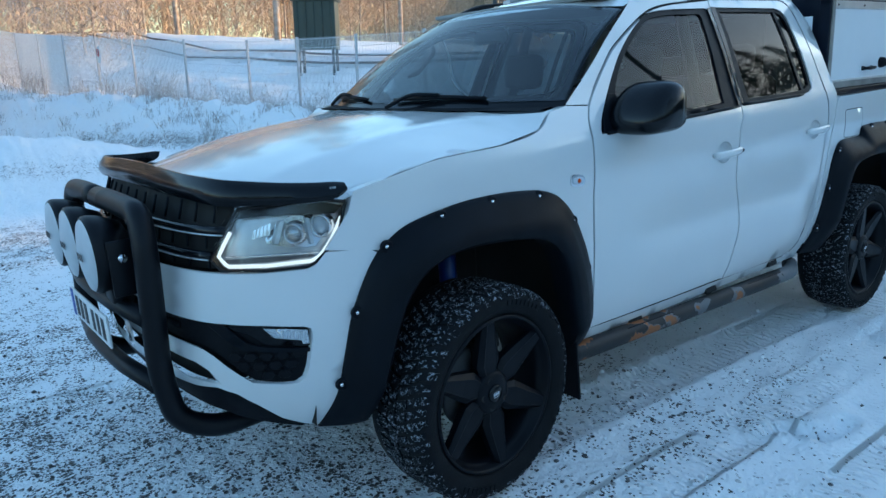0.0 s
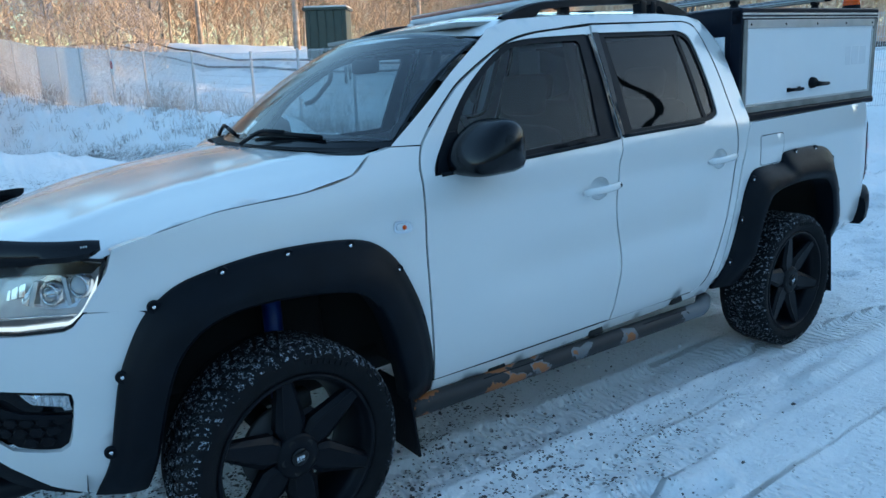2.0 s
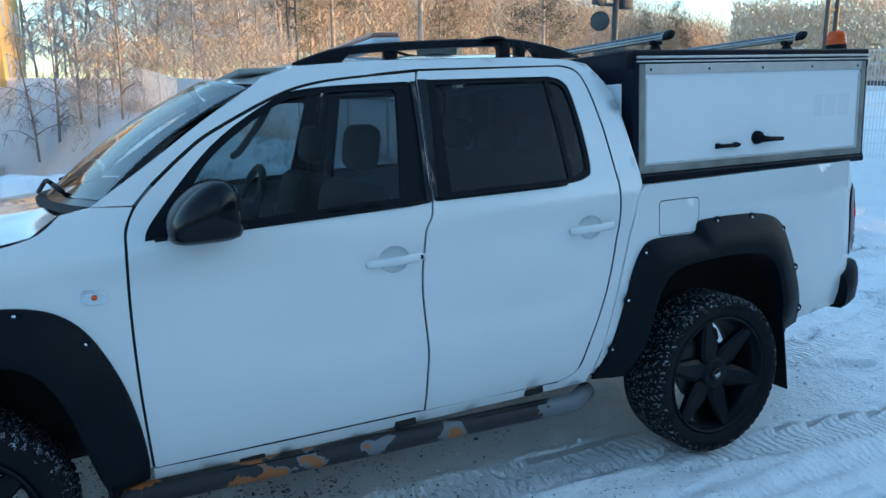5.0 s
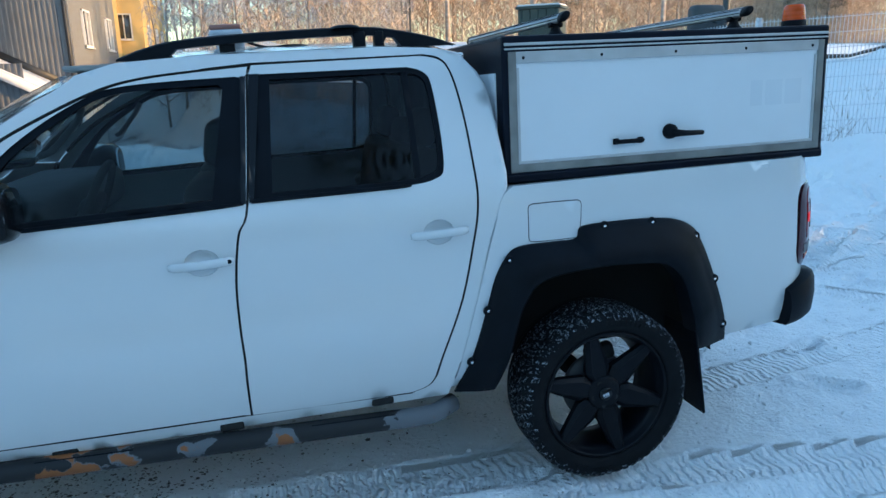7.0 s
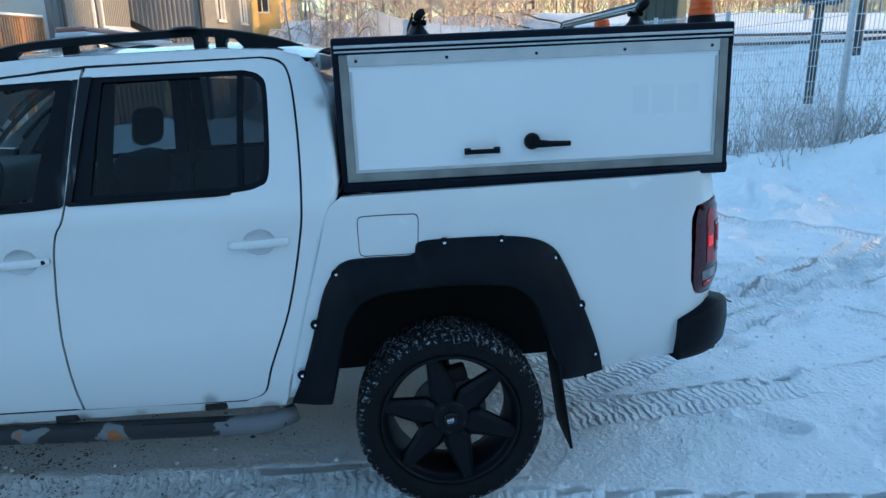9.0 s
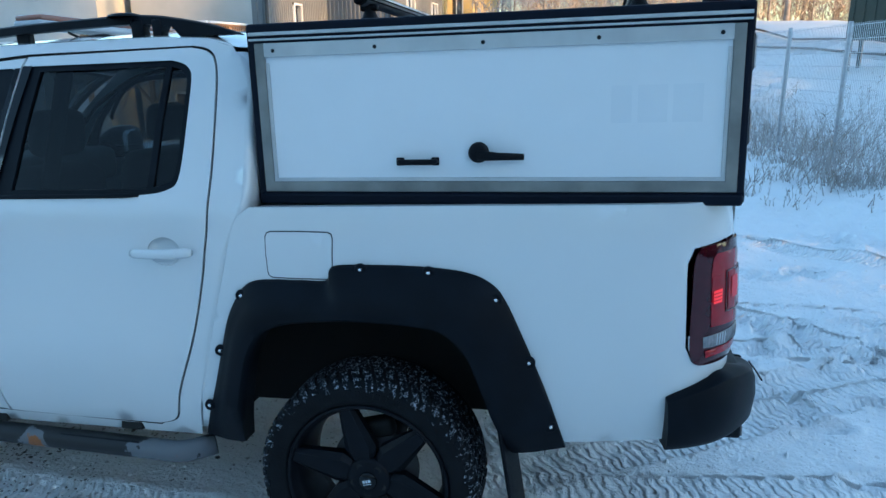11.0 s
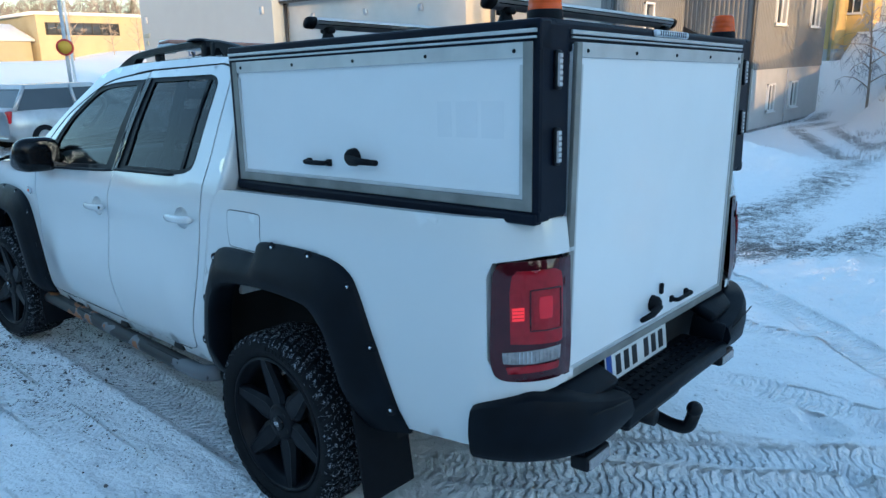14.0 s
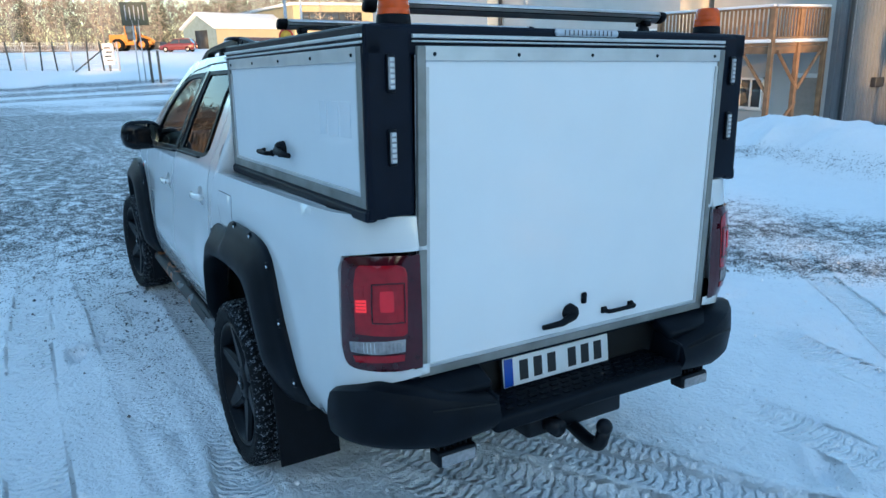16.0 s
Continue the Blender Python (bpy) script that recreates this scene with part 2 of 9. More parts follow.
def resample(poly, step):
    out = []
    for a, b in zip(poly, poly[1:] + poly[:1]):
        d = math.hypot(b[0] - a[0], b[1] - a[1])
        k = max(1, int(d / step + 0.5))
        out += [(a[0] + (b[0] - a[0]) * i / k, a[1] + (b[1] - a[1]) * i / k) for i in range(k)]
    return out


def inside(p, poly):
    r = False
    x, y = p
    for (x1, y1), (x2, y2) in zip(poly, poly[1:] + poly[:1]):
        if (y1 > y) != (y2 > y) and x < (x2 - x1) * (y - y1) / (y2 - y1) + x1:
            r = not r
    return r


def skin(outer, holes, surf, step=0.045, thick=0.0, flip=False, lip=0.0):
    """Fill a 2D outline (with holes) with a fine mesh and lay it on surf(u, v). lip folds the edge inwards."""
    from mathutils import geometry
    loops = [resample(outer, step)] + [resample(h, step) for h in holes]
    vs, es = [], []
    for lp in loops:
        o = len(vs)
        vs += [Vector(p) for p in lp]
        es += [(o + i, o + (i + 1) % len(lp)) for i in range(len(lp))]
    us, ws = [p[0] for p in loops[0]], [p[1] for p in loops[0]]
    u = min(us) + step / 2
    k = 0
    segs = [(lp[i], lp[(i + 1) % len(lp)]) for lp in loops for i in range(len(lp))]
    edge = np.array([p for lp in loops for p in lp])
    while u < max(us):
        w = min(ws) + step * (0.5 if k % 2 else 1.0)
        while w < max(ws):
            if inside((u, w), loops[0]) and not any(inside((u, w), h) for h in loops[1:]):
                if np.min((edge[:, 0] - u) ** 2 + (edge[:, 1] - w) ** 2) > (0.55 * step) ** 2:
                    vs.append(Vector((u, w)))
            w += step
        u += step * 0.87
        k += 1
    r = geometry.delaunay_2d_cdt(vs, es, [], 0, 1e-5)
    bm = bmesh.new()
    pv = [bm.verts.new(surf(v.x, v.y)) for v in r[0]]
    for f in r[2]:
        c = (sum(r[0][i].x for i in f) / 3, sum(r[0][i].y for i in f) / 3)
        if inside(c, loops[0]) and not any(inside(c, h) for h in loops[1:]):
            try:
                bm.faces.new([pv[i] for i in (f if not flip else f[::-1])])
            except ValueError:
                pass
    bmesh.ops.delete(bm, geom=[v for v in bm.verts if not v.link_faces], context='VERTS')
    if lip:
        bm.normal_update()
        be = [e for e in bm.edges if len(e.link_faces) == 1]
        g = bmesh.ops.extrude_edge_only(bm, edges=be)
        for v in g["geom"]:
            if isinstance(v, bmesh.types.BMVert):
                v.co.y += lip if v.co.y < 0 else -lip
        for e in be:
            e.smooth = False
    return bm


def mirror_y(ob, parent, name=None):
    """The same part on the other side."""
    me = ob.data.copy()
    me.transform(Matrix.Diagonal((1, -1, 1, 1)))
    me.flip_normals()
    o = new(name or ob.name.split(".")[0], me)
    o.parent = parent
    if "label" in ob.keys():
        o["label"] = ob["label"]
    return o


def text_bars(parent, origin, right, up, width, height, n, material, name="lettering"):
    """Unreadable or withheld writing: plain upright bars."""
    bm = bmesh.new()
    right, up = Vector(right), Vector(up)
    nrm = right.cross(up)
    pitch = width / n
    for i in range(n):
        c = Vector(origin) + right * (pitch * (i + 0.5)) + up * height / 2
        q = [c + right * sx * pitch * 0.3 + up * sy * height / 2 + nrm * d for d in (0, 0.0012) for sx, sy in ((-1, -1), (1, -1), (1, 1), (-1, 1))]
        v = [bm.verts.new(p) for p in q]
        for f in ((4, 5, 6, 7), (0, 1, 5, 4), (1, 2, 6, 5), (2, 3, 7, 6), (3, 0, 4, 7)):
            bm.faces.new([v[j] for j in f])
    return part(name, bm, material, parent, smooth=False)


# ---- pickup truck ----
LEAN, RAKE = -1.75, 2.2
TRUCK_M = Matrix.Rotation(radians(LEAN), 4, 'X') @ Matrix.Rotation(radians(-RAKE), 4, 'Y')
truck = empty("pickup_truck", "white double-cab pickup truck with black wheel flares on snowy ground", "pickup truck", matrix=TRUCK_M)

# plan of the outer skin: u runs round the body from the middle of the nose to the tailgate
PU = [-1.549, -1.349, -1.168, -1.014, -0.871, -0.744, -0.607, -0.45, -0.2, 0.2, 0.6, 1.2, 2.4, 3.2, 3.8, 4.1, 4.175, 4.25, 4.314, 4.379, 4.42]
PX = [-0.905, -0.90, -0.882, -0.853, -0.80, -0.715, -0.60, -0.45, -0.2, 0.2, 0.6, 1.2, 2.4, 3.2, 3.8, 4.1, 4.17, 4.23, 4.27, 4.295, 4.30]
PY = [0.0, 0.2, 0.38, 0.53, 0.66, 0.75, 0.815, 0.862, 0.905, 0.928, 0.938, 0.948, 0.950, 0.945, 0.93, 0.905, 0.875, 0.83, 0.78, 0.72, 0.68]
SZ = [0.30, 0.40, 0.47, 0.55, 0.75, 0.92, 1.0, 1.06, 1.12, 1.20, 1.24, 1.30, 1.5, 1.72, 1.775, 1.9]
SD = [0.09, 0.05, 0.025, 0.012, 0.0, 0.002, 0.004, 0.001, 0.006, 0.017, 0.032, 0.06, 0.145, 0.255, 0.285, 0.36]
FZ = [0.30, 0.40, 0.50, 0.60, 0.75, 0.90, 1.0, 1.08, 1.15, 1.20, 1.4]
FD = [0.16, 0.07, 0.02, 0.0, 0.0, 0.012, 0.03, 0.05, 0.075, 0.10, 0.2]


def _sm(xs, ys, x):
    """Smooth interpolation (cubic through neighbours)."""
    i = int(np.clip(np.searchsorted(xs, x) - 1, 0, len(xs) - 2))
    x0, x1, y0, y1 = xs[i], xs[i + 1], ys[i], ys[i + 1]
    m0 = (y1 - ys[max(i - 1, 0)]) / (x1 - xs[max(i - 1, 0)])
    m1 = (ys[min(i + 2, len(xs) - 1)] - y0) / (xs[min(i + 2, len(xs) - 1)] - x0)
    h = x1 - x0
    t = min(max((x - x0) / h, -0.3), 1.3)
    return (2 * t ** 3 - 3 * t * t + 1) * y0 + (t ** 3 - 2 * t * t + t) * h * m0 + (3 * t * t - 2 * t ** 3) * y1 + (t ** 3 - t * t) * h * m1


def side(u, z, out=0.0):
    """A point of the left skin, moved outwards by out."""
    x, y = _sm(PU, PX, u), _sm(PU, PY, u)
    e = 0.01
    tx, ty = _sm(PU, PX, u + e) - _sm(PU, PX, u - e), _sm(PU, PY, u + e) - _sm(PU, PY, u - e)
    k = math.hypot(tx, ty) or 1
    nx, ny = -ty / k, tx / k
    w = min(max((u + 0.75) / 0.35, 0), 1)
    w = w * w * (3 - 2 * w)
    door = min(max((u - 0.62) / 0.35, 0), 1) * min(max((2.52 - u) / 0.30, 0), 1)
    d = _sm(SZ, SD, z) * w + _sm(FZ, FD, z) * (1 - w) - out - 0.028 * door * door * (3 - 2 * door) * math.exp(-((z - 0.68) / 0.16) ** 2)
    return Vector((x - nx * d, -(y - ny * d), z))


def on(out):
    return lambda u, z: side(u, z, out)


def pair(name, bm, material, label="", parent=None):
    """A left part and its mirror image on the right."""
    a = part(name, bm, material, parent or truck, label)
    return a, mirror_y(a, parent or truck)


FRONT_GAP = [(0.622, 0.438), (0.616, 0.745), (0.620, 0.99), (0.632, 1.19), (0.640, 1.26), (0.672, 1.325)]
DOOR_TOP = [(0.735, 1.389), (0.844, 1.478), (0.955, 1.551), (1.207, 1.666), (1.377, 1.709), (1.60, 1.728)]
MID_GAP = [(1.765, 1.70), (1.714, 1.240), (1.669, 1.129), (1.640, 0.955), (1.634, 0.80), (1.636, 0.66), (1.632, 0.56), (1.630, 0.405)]
REAR_GAP = [(2.281, 0.385), (2.36, 0.42), (2.406, 0.543), (2.502, 0.78), (2.57, 1.045), (2.591, 1.19), (2.592, 1.393), (2.581, 1.577), (2.561, 1.683), (2.525, 1.722), (2.46, 1.738)]
G = 0.0045


def sh(pts, dx, dz=0.0):
    return [(p[0] + dx, p[1] + dz) for p in pts]


def smooth_open(pts, n=5):
    return curve2(pts, n, closed=False)


# front doors
door_out = smooth_open(sh(FRONT_GAP + DOOR_TOP, G, -G)) + [(1.775 - G, 1.733)] + smooth_open(sh(MID_GAP, -G)) + [(1.60, 0.412), (1.0, 0.428)]
fopen = smooth_open([(0.690, 1.215), (0.727, 1.283), (0.939, 1.501), (1.175, 1.646), (1.342, 1.688), (1.72, 1.698)], 6) + [(1.752, 1.690), (1.702, 1.243)]
fglass = smooth_open([(0.80, 1.243), (0.84, 1.34), (0.955, 1.478), (1.18, 1.622), (1.342, 1.664), (1.655, 1.671)], 6) + [(1.670, 1.655), (1.592, 1.262)]
def bowl_hole(cx, cz):
    return [(cx + 0.062 * math.cos(t), cz + 0.050 * math.sin(t)) for t in (2 * math.pi * i / 24 for i in range(24))]


def pane(poly, out, rows=18, cols=16, grow=0.004):
    """A glass sheet laid in level rows across an outline, tucked a little behind its frame."""
    z0, z1 = min(p[1] for p in poly), max(p[1] for p in poly)
    bm = bmesh.new()
    grid = []
    for r in range(rows + 1):
        z = z0 + (z1 - z0) * (0.004 + 0.992 * r / rows)
        xs = []
        for a, b in zip(poly, poly[1:] + poly[:1]):
            if (a[1] - z) * (b[1] - z) <= 0 and a[1] != b[1]:
                xs.append(a[0] + (b[0] - a[0]) * (z - a[1]) / (b[1] - a[1]))
        u0, u1 = min(xs) - grow, max(xs) + grow
        zz = z + grow * (2 * r / rows - 1)
        grid.append([bm.verts.new(side(u0 + (u1 - u0) * k / cols, zz, out)) for k in range(cols + 1)])
    for ra, rb in zip(grid, grid[1:]):
        for k in range(cols):
            bm.faces.new((ra[k], ra[k + 1], rb[k + 1], rb[k]))
    return bm


doorF = pair("front_door", skin(door_out, [fopen, bowl_hole(1.530, 1.044)], side, 0.05, lip=0.03), M_PAINT)
doorR_out = smooth_open(sh(MID_GAP[::-1], G)) + [(1.785, 1.737)] + smooth_open(sh(REAR_GAP[::-1], -G)) + [(1.9, 0.393)]
ropen = [(1.722, 1.247)] + smooth_open([(2.32, 1.247), (2.43, 1.262), (2.476, 1.32), (2.480, 1.60), (2.456, 1.672), (2.39, 1.697)], 6) + [(1.79, 1.702)]
rglass = [(1.806, 1.266)] + smooth_open([(2.32, 1.266), (2.415, 1.28), (2.456, 1.33), (2.460, 1.59), (2.438, 1.655), (2.38, 1.677)], 6) + [(1.846, 1.680)]
doorR = pair("rear_door", skin(doorR_out, [ropen, bowl_hole(2.420, 1.058)], side, 0.05, lip=0.03), M_PAINT)
for d, op, gl, gm in ((doorF, fopen, fglass, M_WINGLASS), (doorR, ropen, rglass, M_PRIVACY)):
    op, gl = resample(op, 0.06), resample(gl, 0.05)
    a = part("window_frame", skin(op, [gl], on(-0.006), 0.05, lip=0.02), M_PLASTIC, d[0], "matt black window surround")
    mirror_y(a, d[1])
    a = part("window_glass", pane(gl, -0.014), gm, d[0], "dark reflecting side glass")
    a.visible_shadow = False
    b = mirror_y(a, d[1])
    b.visible_shadow = False
# quarter-light bar in the rear doors
a = part("window_divider", skin([(2.352, 1.262), (2.376, 1.262), (2.388, 1.682), (2.364, 1.682)], [], on(-0.008), 0.06, lip=0.015), M_PLASTIC, doorR[0])
mirror_y(a, doorR[1])
# belt strips
for d, x0, x1, z0, z1 in ((doorF, 0.72, 1.70, 1.217, 1.240), (doorR, 1.728, 2.33, 1.246, 1.247)):
    pts = [side(x0 + (x1 - x0) * i / 12, z0 + (z1 - z0) * i / 12, 0.004) for i in range(13)]
    a = part("belt_strip", tube(pts, [0.008] * 12 + [0.004], 8), M_PLASTIC, d[0])
    mirror_y(a, d[1])

for pts in (FRONT_GAP, MID_GAP, REAR_GAP, DOOR_TOP + [(1.775, 1.735), (2.46, 1.742)], [(0.622, 0.434), (1.62, 0.402), (2.281, 0.381)]):
    q = smooth_open(pts, 4)
    pair("door_seal", tube([side(u, z, -0.022) for u, z in q], 0.013, 6), M_BARE)
pair("pillar_cover", skin([(1.690, 1.240), (1.7135 - G, 1.240), (1.764 - G, 1.698), (1.738, 1.698)], [], on(0.0025), 0.05, lip=0.004), M_BLACKP, "gloss black door pillar trim", doorF[0])
pair("pillar_cover", skin([(1.7155 + G, 1.243), (1.738, 1.243), (1.81, 1.704), (1.766 + G, 1.704)], [], on(0.0025), 0.05, lip=0.004), M_BLACKP, "gloss black door pillar trim", doorR[0])

# door handles: bowl behind, bar in front
for d, x0, zz, lock in ((doorF, 1.415, 1.042, True), (doorR, 2.305, 1.056, False)):
    cx = x0 + 0.115
    bowl = bmesh.new()
    rings = []
    for k, (f, dep) in enumerate(((1.0, -0.002), (0.97, -0.008), (0.85, -0.020), (0.6, -0.030), (0.3, -0.034))):
        rings.append([bowl.verts.new(side(cx + 0.063 * f * math.cos(t), zz + 0.002 + 0.051 * f * math.sin(t), dep)) for t in (2 * math.pi * i / 28 for i in range(28))])
    for ra, rb in zip(rings, rings[1:]):
        for i in range(28):
            bowl.faces.new((ra[i], ra[(i + 1) % 28], rb[(i + 1) % 28], rb[i]))
    bowl.faces.new(rings[-1])
    a = part("handle_bowl", bowl, M_PAINT, d[0], "shaded grip recess")
    mirror_y(a, d[1])
    hb = bmesh.new()
    n = 14
    rr = []
    for i in range(n + 1):
        t = i / n
        bow = 0.012 + 0.028 * math.sin(math.pi * min(max(t, 0.02), 0.98)) ** 0.5
        hh = 0.017 if 0.05 < t < 0.95 else 0.011
        ring = []
        for j in range(12):
            an = 2 * math.pi * j / 12
            p = side(x0 + 0.23 * t, zz + hh * math.sin(an) + 0.004 * t, bow + 0.011 * math.cos(an))
            ring.append(hb.verts.new(p))
        rr.append(ring)
    for ra, rb in zip(rr, rr[1:]):
        for j in range(12):
            hb.faces.new((ra[j], rb[j], rb[(j + 1) % 12], ra[(j + 1) % 12]))
    hb.faces.new(rr[0])
    hb.faces.new(rr[-1][::-1])
    bmesh.ops.recalc_face_normals(hb, faces=hb.faces)
    a = part("door_handle", hb, M_PAINT, d[0], "body-coloured pull handle")
    mirror_y(a, d[1])
    if lock:
        p = side(x0 + 0.212, zz + 0.004, 0.034)
        a = part("lock_cylinder", lathe([(0.0, -0.004), (0.008, -0.004), (0.010, 0.006)], 16), M_PLASTIC, d[0], matrix=Matrix.Translation(p))
        
# front wings
arch_f = [(0.012 + 0.545 * math.cos(radians(a)), 0.42 + 0.575 * math.sin(radians(a))) for a in range(124, 2, -8)]
fender = smooth_open([(0.455, 1.320), (0.368, 1.260), (0.181, 1.230), (-0.093, 1.218), (-0.271, 1.188), (-0.375, 1.168), (-0.410, 1.158)]) + [(-0.432, 1.10), (-0.512, 0.992), (-0.35, 0.966)] + arch_f + [(0.562, 0.42)] + smooth_open(sh(FRONT_GAP, -G)) + [(0.545, 1.334)]
pair("front_wing", skin(fender, [], side, 0.05, lip=0.03), M_PAINT)
# windscreen pillar, roof edge, rear pillar and sill in one pressing
C_EDGE = [(2.655, 1.69), (2.697, 1.60), (2.708, 1.387), (2.715, 1.226), (2.632, 1.042), (2.441, 0.371), (2.43, 0.34)]
frame_poly = smooth_open([(0.548, 1.338), (0.558, 1.345), (0.758, 1.475), (0.93, 1.59), (1.108, 1.697), (1.16, 1.735)], 5) + [(1.30, 1.772), (1.6, 1.785), (2.3, 1.783), (2.52, 1.767), (2.61, 1.745)] + C_EDGE + [(0.62, 0.37), (0.62, 0.43), (1.0, 0.42), (1.6, 0.404), (2.281, 0.378)] + smooth_open(sh(REAR_GAP[:9], G) + sh(REAR_GAP[9:], G, G * 1.5), 5) + [(1.785, 1.747), (1.6, 1.735)] + smooth_open(sh(DOOR_TOP[::-1], -G, G)) + [(0.668, 1.330)]
pair("cab_side_frame", skin(frame_poly, [], side, 0.045), M_PAINT)
# rounded corner from the rear pillar into the back wall of the cab
bm = bmesh.new()
rows_ = []
for k in range(25):
    z = 0.50 + (1.715 - 0.50) * k / 24
    u = float(np.interp(z, [p[1] for p in C_EDGE[::-1]], [p[0] for p in C_EDGE[::-1]])) - max(0.0, z - 1.69) * 1.2
    p = side(u - 0.004, z)
    rows_.append([bm.verts.new(p + Vector((dx, dy, dz))) for dx, dy, dz in ((0, 0.001, 0), (0.010, 0.002, 0), (0.018, 0.008, 0), (0.023, 0.020, 0), (0.025, 0.040, 0), (0.025, 0.30, 0), (0.025, -p.y, 0.0))])
for ra, rb in zip(rows_, rows_[1:]):
    for k in range(6):
        bm.faces.new((ra[k], ra[k + 1], rb[k + 1], rb[k]))
pair("cab_back", bm, M_PAINT)


# roof
def roof_z(x, y):
    ed = float(np.interp(x, [0.95, 1.1, 1.3, 1.6, 2.3, 2.52, 2.66], [1.66, 1.70, 1.765, 1.785, 1.783, 1.765, 1.72]))
    cr = float(np.interp(x, [0.95, 1.1, 1.4, 1.8, 2.3, 2.55, 2.66], [1.70, 1.765, 1.825, 1.838, 1.835, 1.815, 1.78]))
    return ed + (cr - ed) * (1 - min(abs(y) / 0.67, 1) ** 2.6)


def roof_w(x):
    return -side(x, min(1.785, float(np.interp(x, [1.1, 1.3, 1.6, 2.3, 2.52, 2.64], [1.70, 1.772, 1.785, 1.783, 1.765, 1.69]))) ).y


ro = [(1.02, -0.0), (1.04, -0.3), (1.085, -0.55), (1.13, -0.68)]
edge = [(x, -roof_w(x) + 0.002) for x in (1.3, 1.6, 1.95, 2.3, 2.52, 2.6)]
half = ro + edge + [(2.66, -0.62), (2.68, -0.3), (2.68, 0)]
roof_out = half + [(x, -y) for x, y in half[-2:0:-1]]
part("roof", skin(roof_out, [], lambda x, y: Vector((x, y, roof_z(x, y))), 0.06), M_PAINT, truck)
# black rails stand on the roof edges
for sgn in (-1, 1):
    def rail_pt(x, z):
        return Vector((x, sgn * 0.615, z))
    prof = [(1.30, 1.788), (1.40, 1.822), (1.52, 1.846), (1.75, 1.860), (2.1, 1.868), (2.25, 1.866), (2.36, 1.852), (2.50, 1.822), (2.62, 1.782)]
    bm = bmesh.new()
    top = smooth_open(prof, 4)
    rings = []
    for x, z in top:
        lo = 1.779 if (x < 1.50 or x > 2.36 or 2.20 < x < 2.235 or 2.285 < x < 2.315) else z - 0.034
        rings.append([bm.verts.new((x, sgn * (0.615 + dy), zz)) for dy, zz in ((-0.022, lo), (-0.018, z - 0.006), (-0.008, z), (0.008, z), (0.018, z - 0.006), (0.022, lo))])
    for ra, rb in zip(rings, rings[1:]):
        for j in range(6):
            bm.faces.new((ra[j], ra[(j + 1) % 6], rb[(j + 1) % 6], rb[j]))
    bmesh.ops.recalc_face_normals(bm, faces=bm.faces)
    rail = part("roof_rail", bm, M_PLASTIC, truck, "black plastic roof rail")
    sharp(rail, 40)
    part("rail_foot", box((2.22, sgn * 0.615, 1.815), (0.05, 0.05, 0.07), 0.008), M_PLASTIC, rail)
    part("rail_foot", box((2.30, sgn * 0.615, 1.813), (0.04, 0.05, 0.07), 0.008), M_PLASTIC, rail)
# flat cap on the rail
part("rail_cap", lathe([(0.0, 0.014), (0.035, 0.013), (0.055, 0.008), (0.064, 0.0)], 24), M_PLASTIC, truck, matrix=Matrix.Translation((2.166, -0.622, 1.862)) @ Matrix.Rotation(radians(90), 4, 'X'))


# windscreen
def screen(s, t):
    """s across (-1..1), t from the base (0) to the top (1)."""
    y0, y1 = 0.845, 0.690
    y = s * (y0 + (y1 - y0) * t)
    xb, xt = 0.575 - 0.20 * (1 - abs(s) ** 2.2), 1.118 - 0.10 * (1 - abs(s) ** 2.2)
    zb, zt = 1.345 + 0.0 * (1 - s * s), 1.700 + 0.062 * (1 - abs(s) ** 2.4)
    k = math.sin(math.pi * t) * 0.028
    return Vector((xb + (xt - xb) * t - k * 0.6, y, zb + (zt - zb) * t + k))


def patch(f, nu, nv, s0=0, s1=1, t0=0, t1=1):
    bm = bmesh.new()
    g = [[bm.verts.new(f(s0 + (s1 - s0) * i / nu, t0 + (t1 - t0) * j / nv)) for j in range(nv + 1)] for i in range(nu + 1)]
    for i in range(nu):
        for j in range(nv):
            bm.faces.new((g[i][j], g[i][j + 1], g[i + 1][j + 1], g[i + 1][j]))
    return bm


ws = part("windscreen", patch(screen, 28, 16, -0.985, 0.985, 0.02, 0.985), M_SCREEN, truck, "slanted windscreen reflecting the sky")
ws.visible_shadow = False
band = bmesh.new()
for s0, s1, t0, t1 in ((-0.99, 0.99, -0.05, 0.05), (-0.99, 0.99, 0.955, 1.0), (-0.995, -0.95, 0.0, 1.0), (0.95, 0.995, 0.0, 1.0)):
    b2 = patch(lambda s, t: screen(s, t) - Vector((0.0, 0, 0.004)), 24, 6, s0, s1, t0, t1)
    tmp = bpy.data.meshes.new("t")
    b2.to_mesh(tmp)
    b2.free()
    band.from_mesh(tmp)
    bpy.data.meshes.remove(tmp)
part("screen_border", band, M_BLACKP, truck)
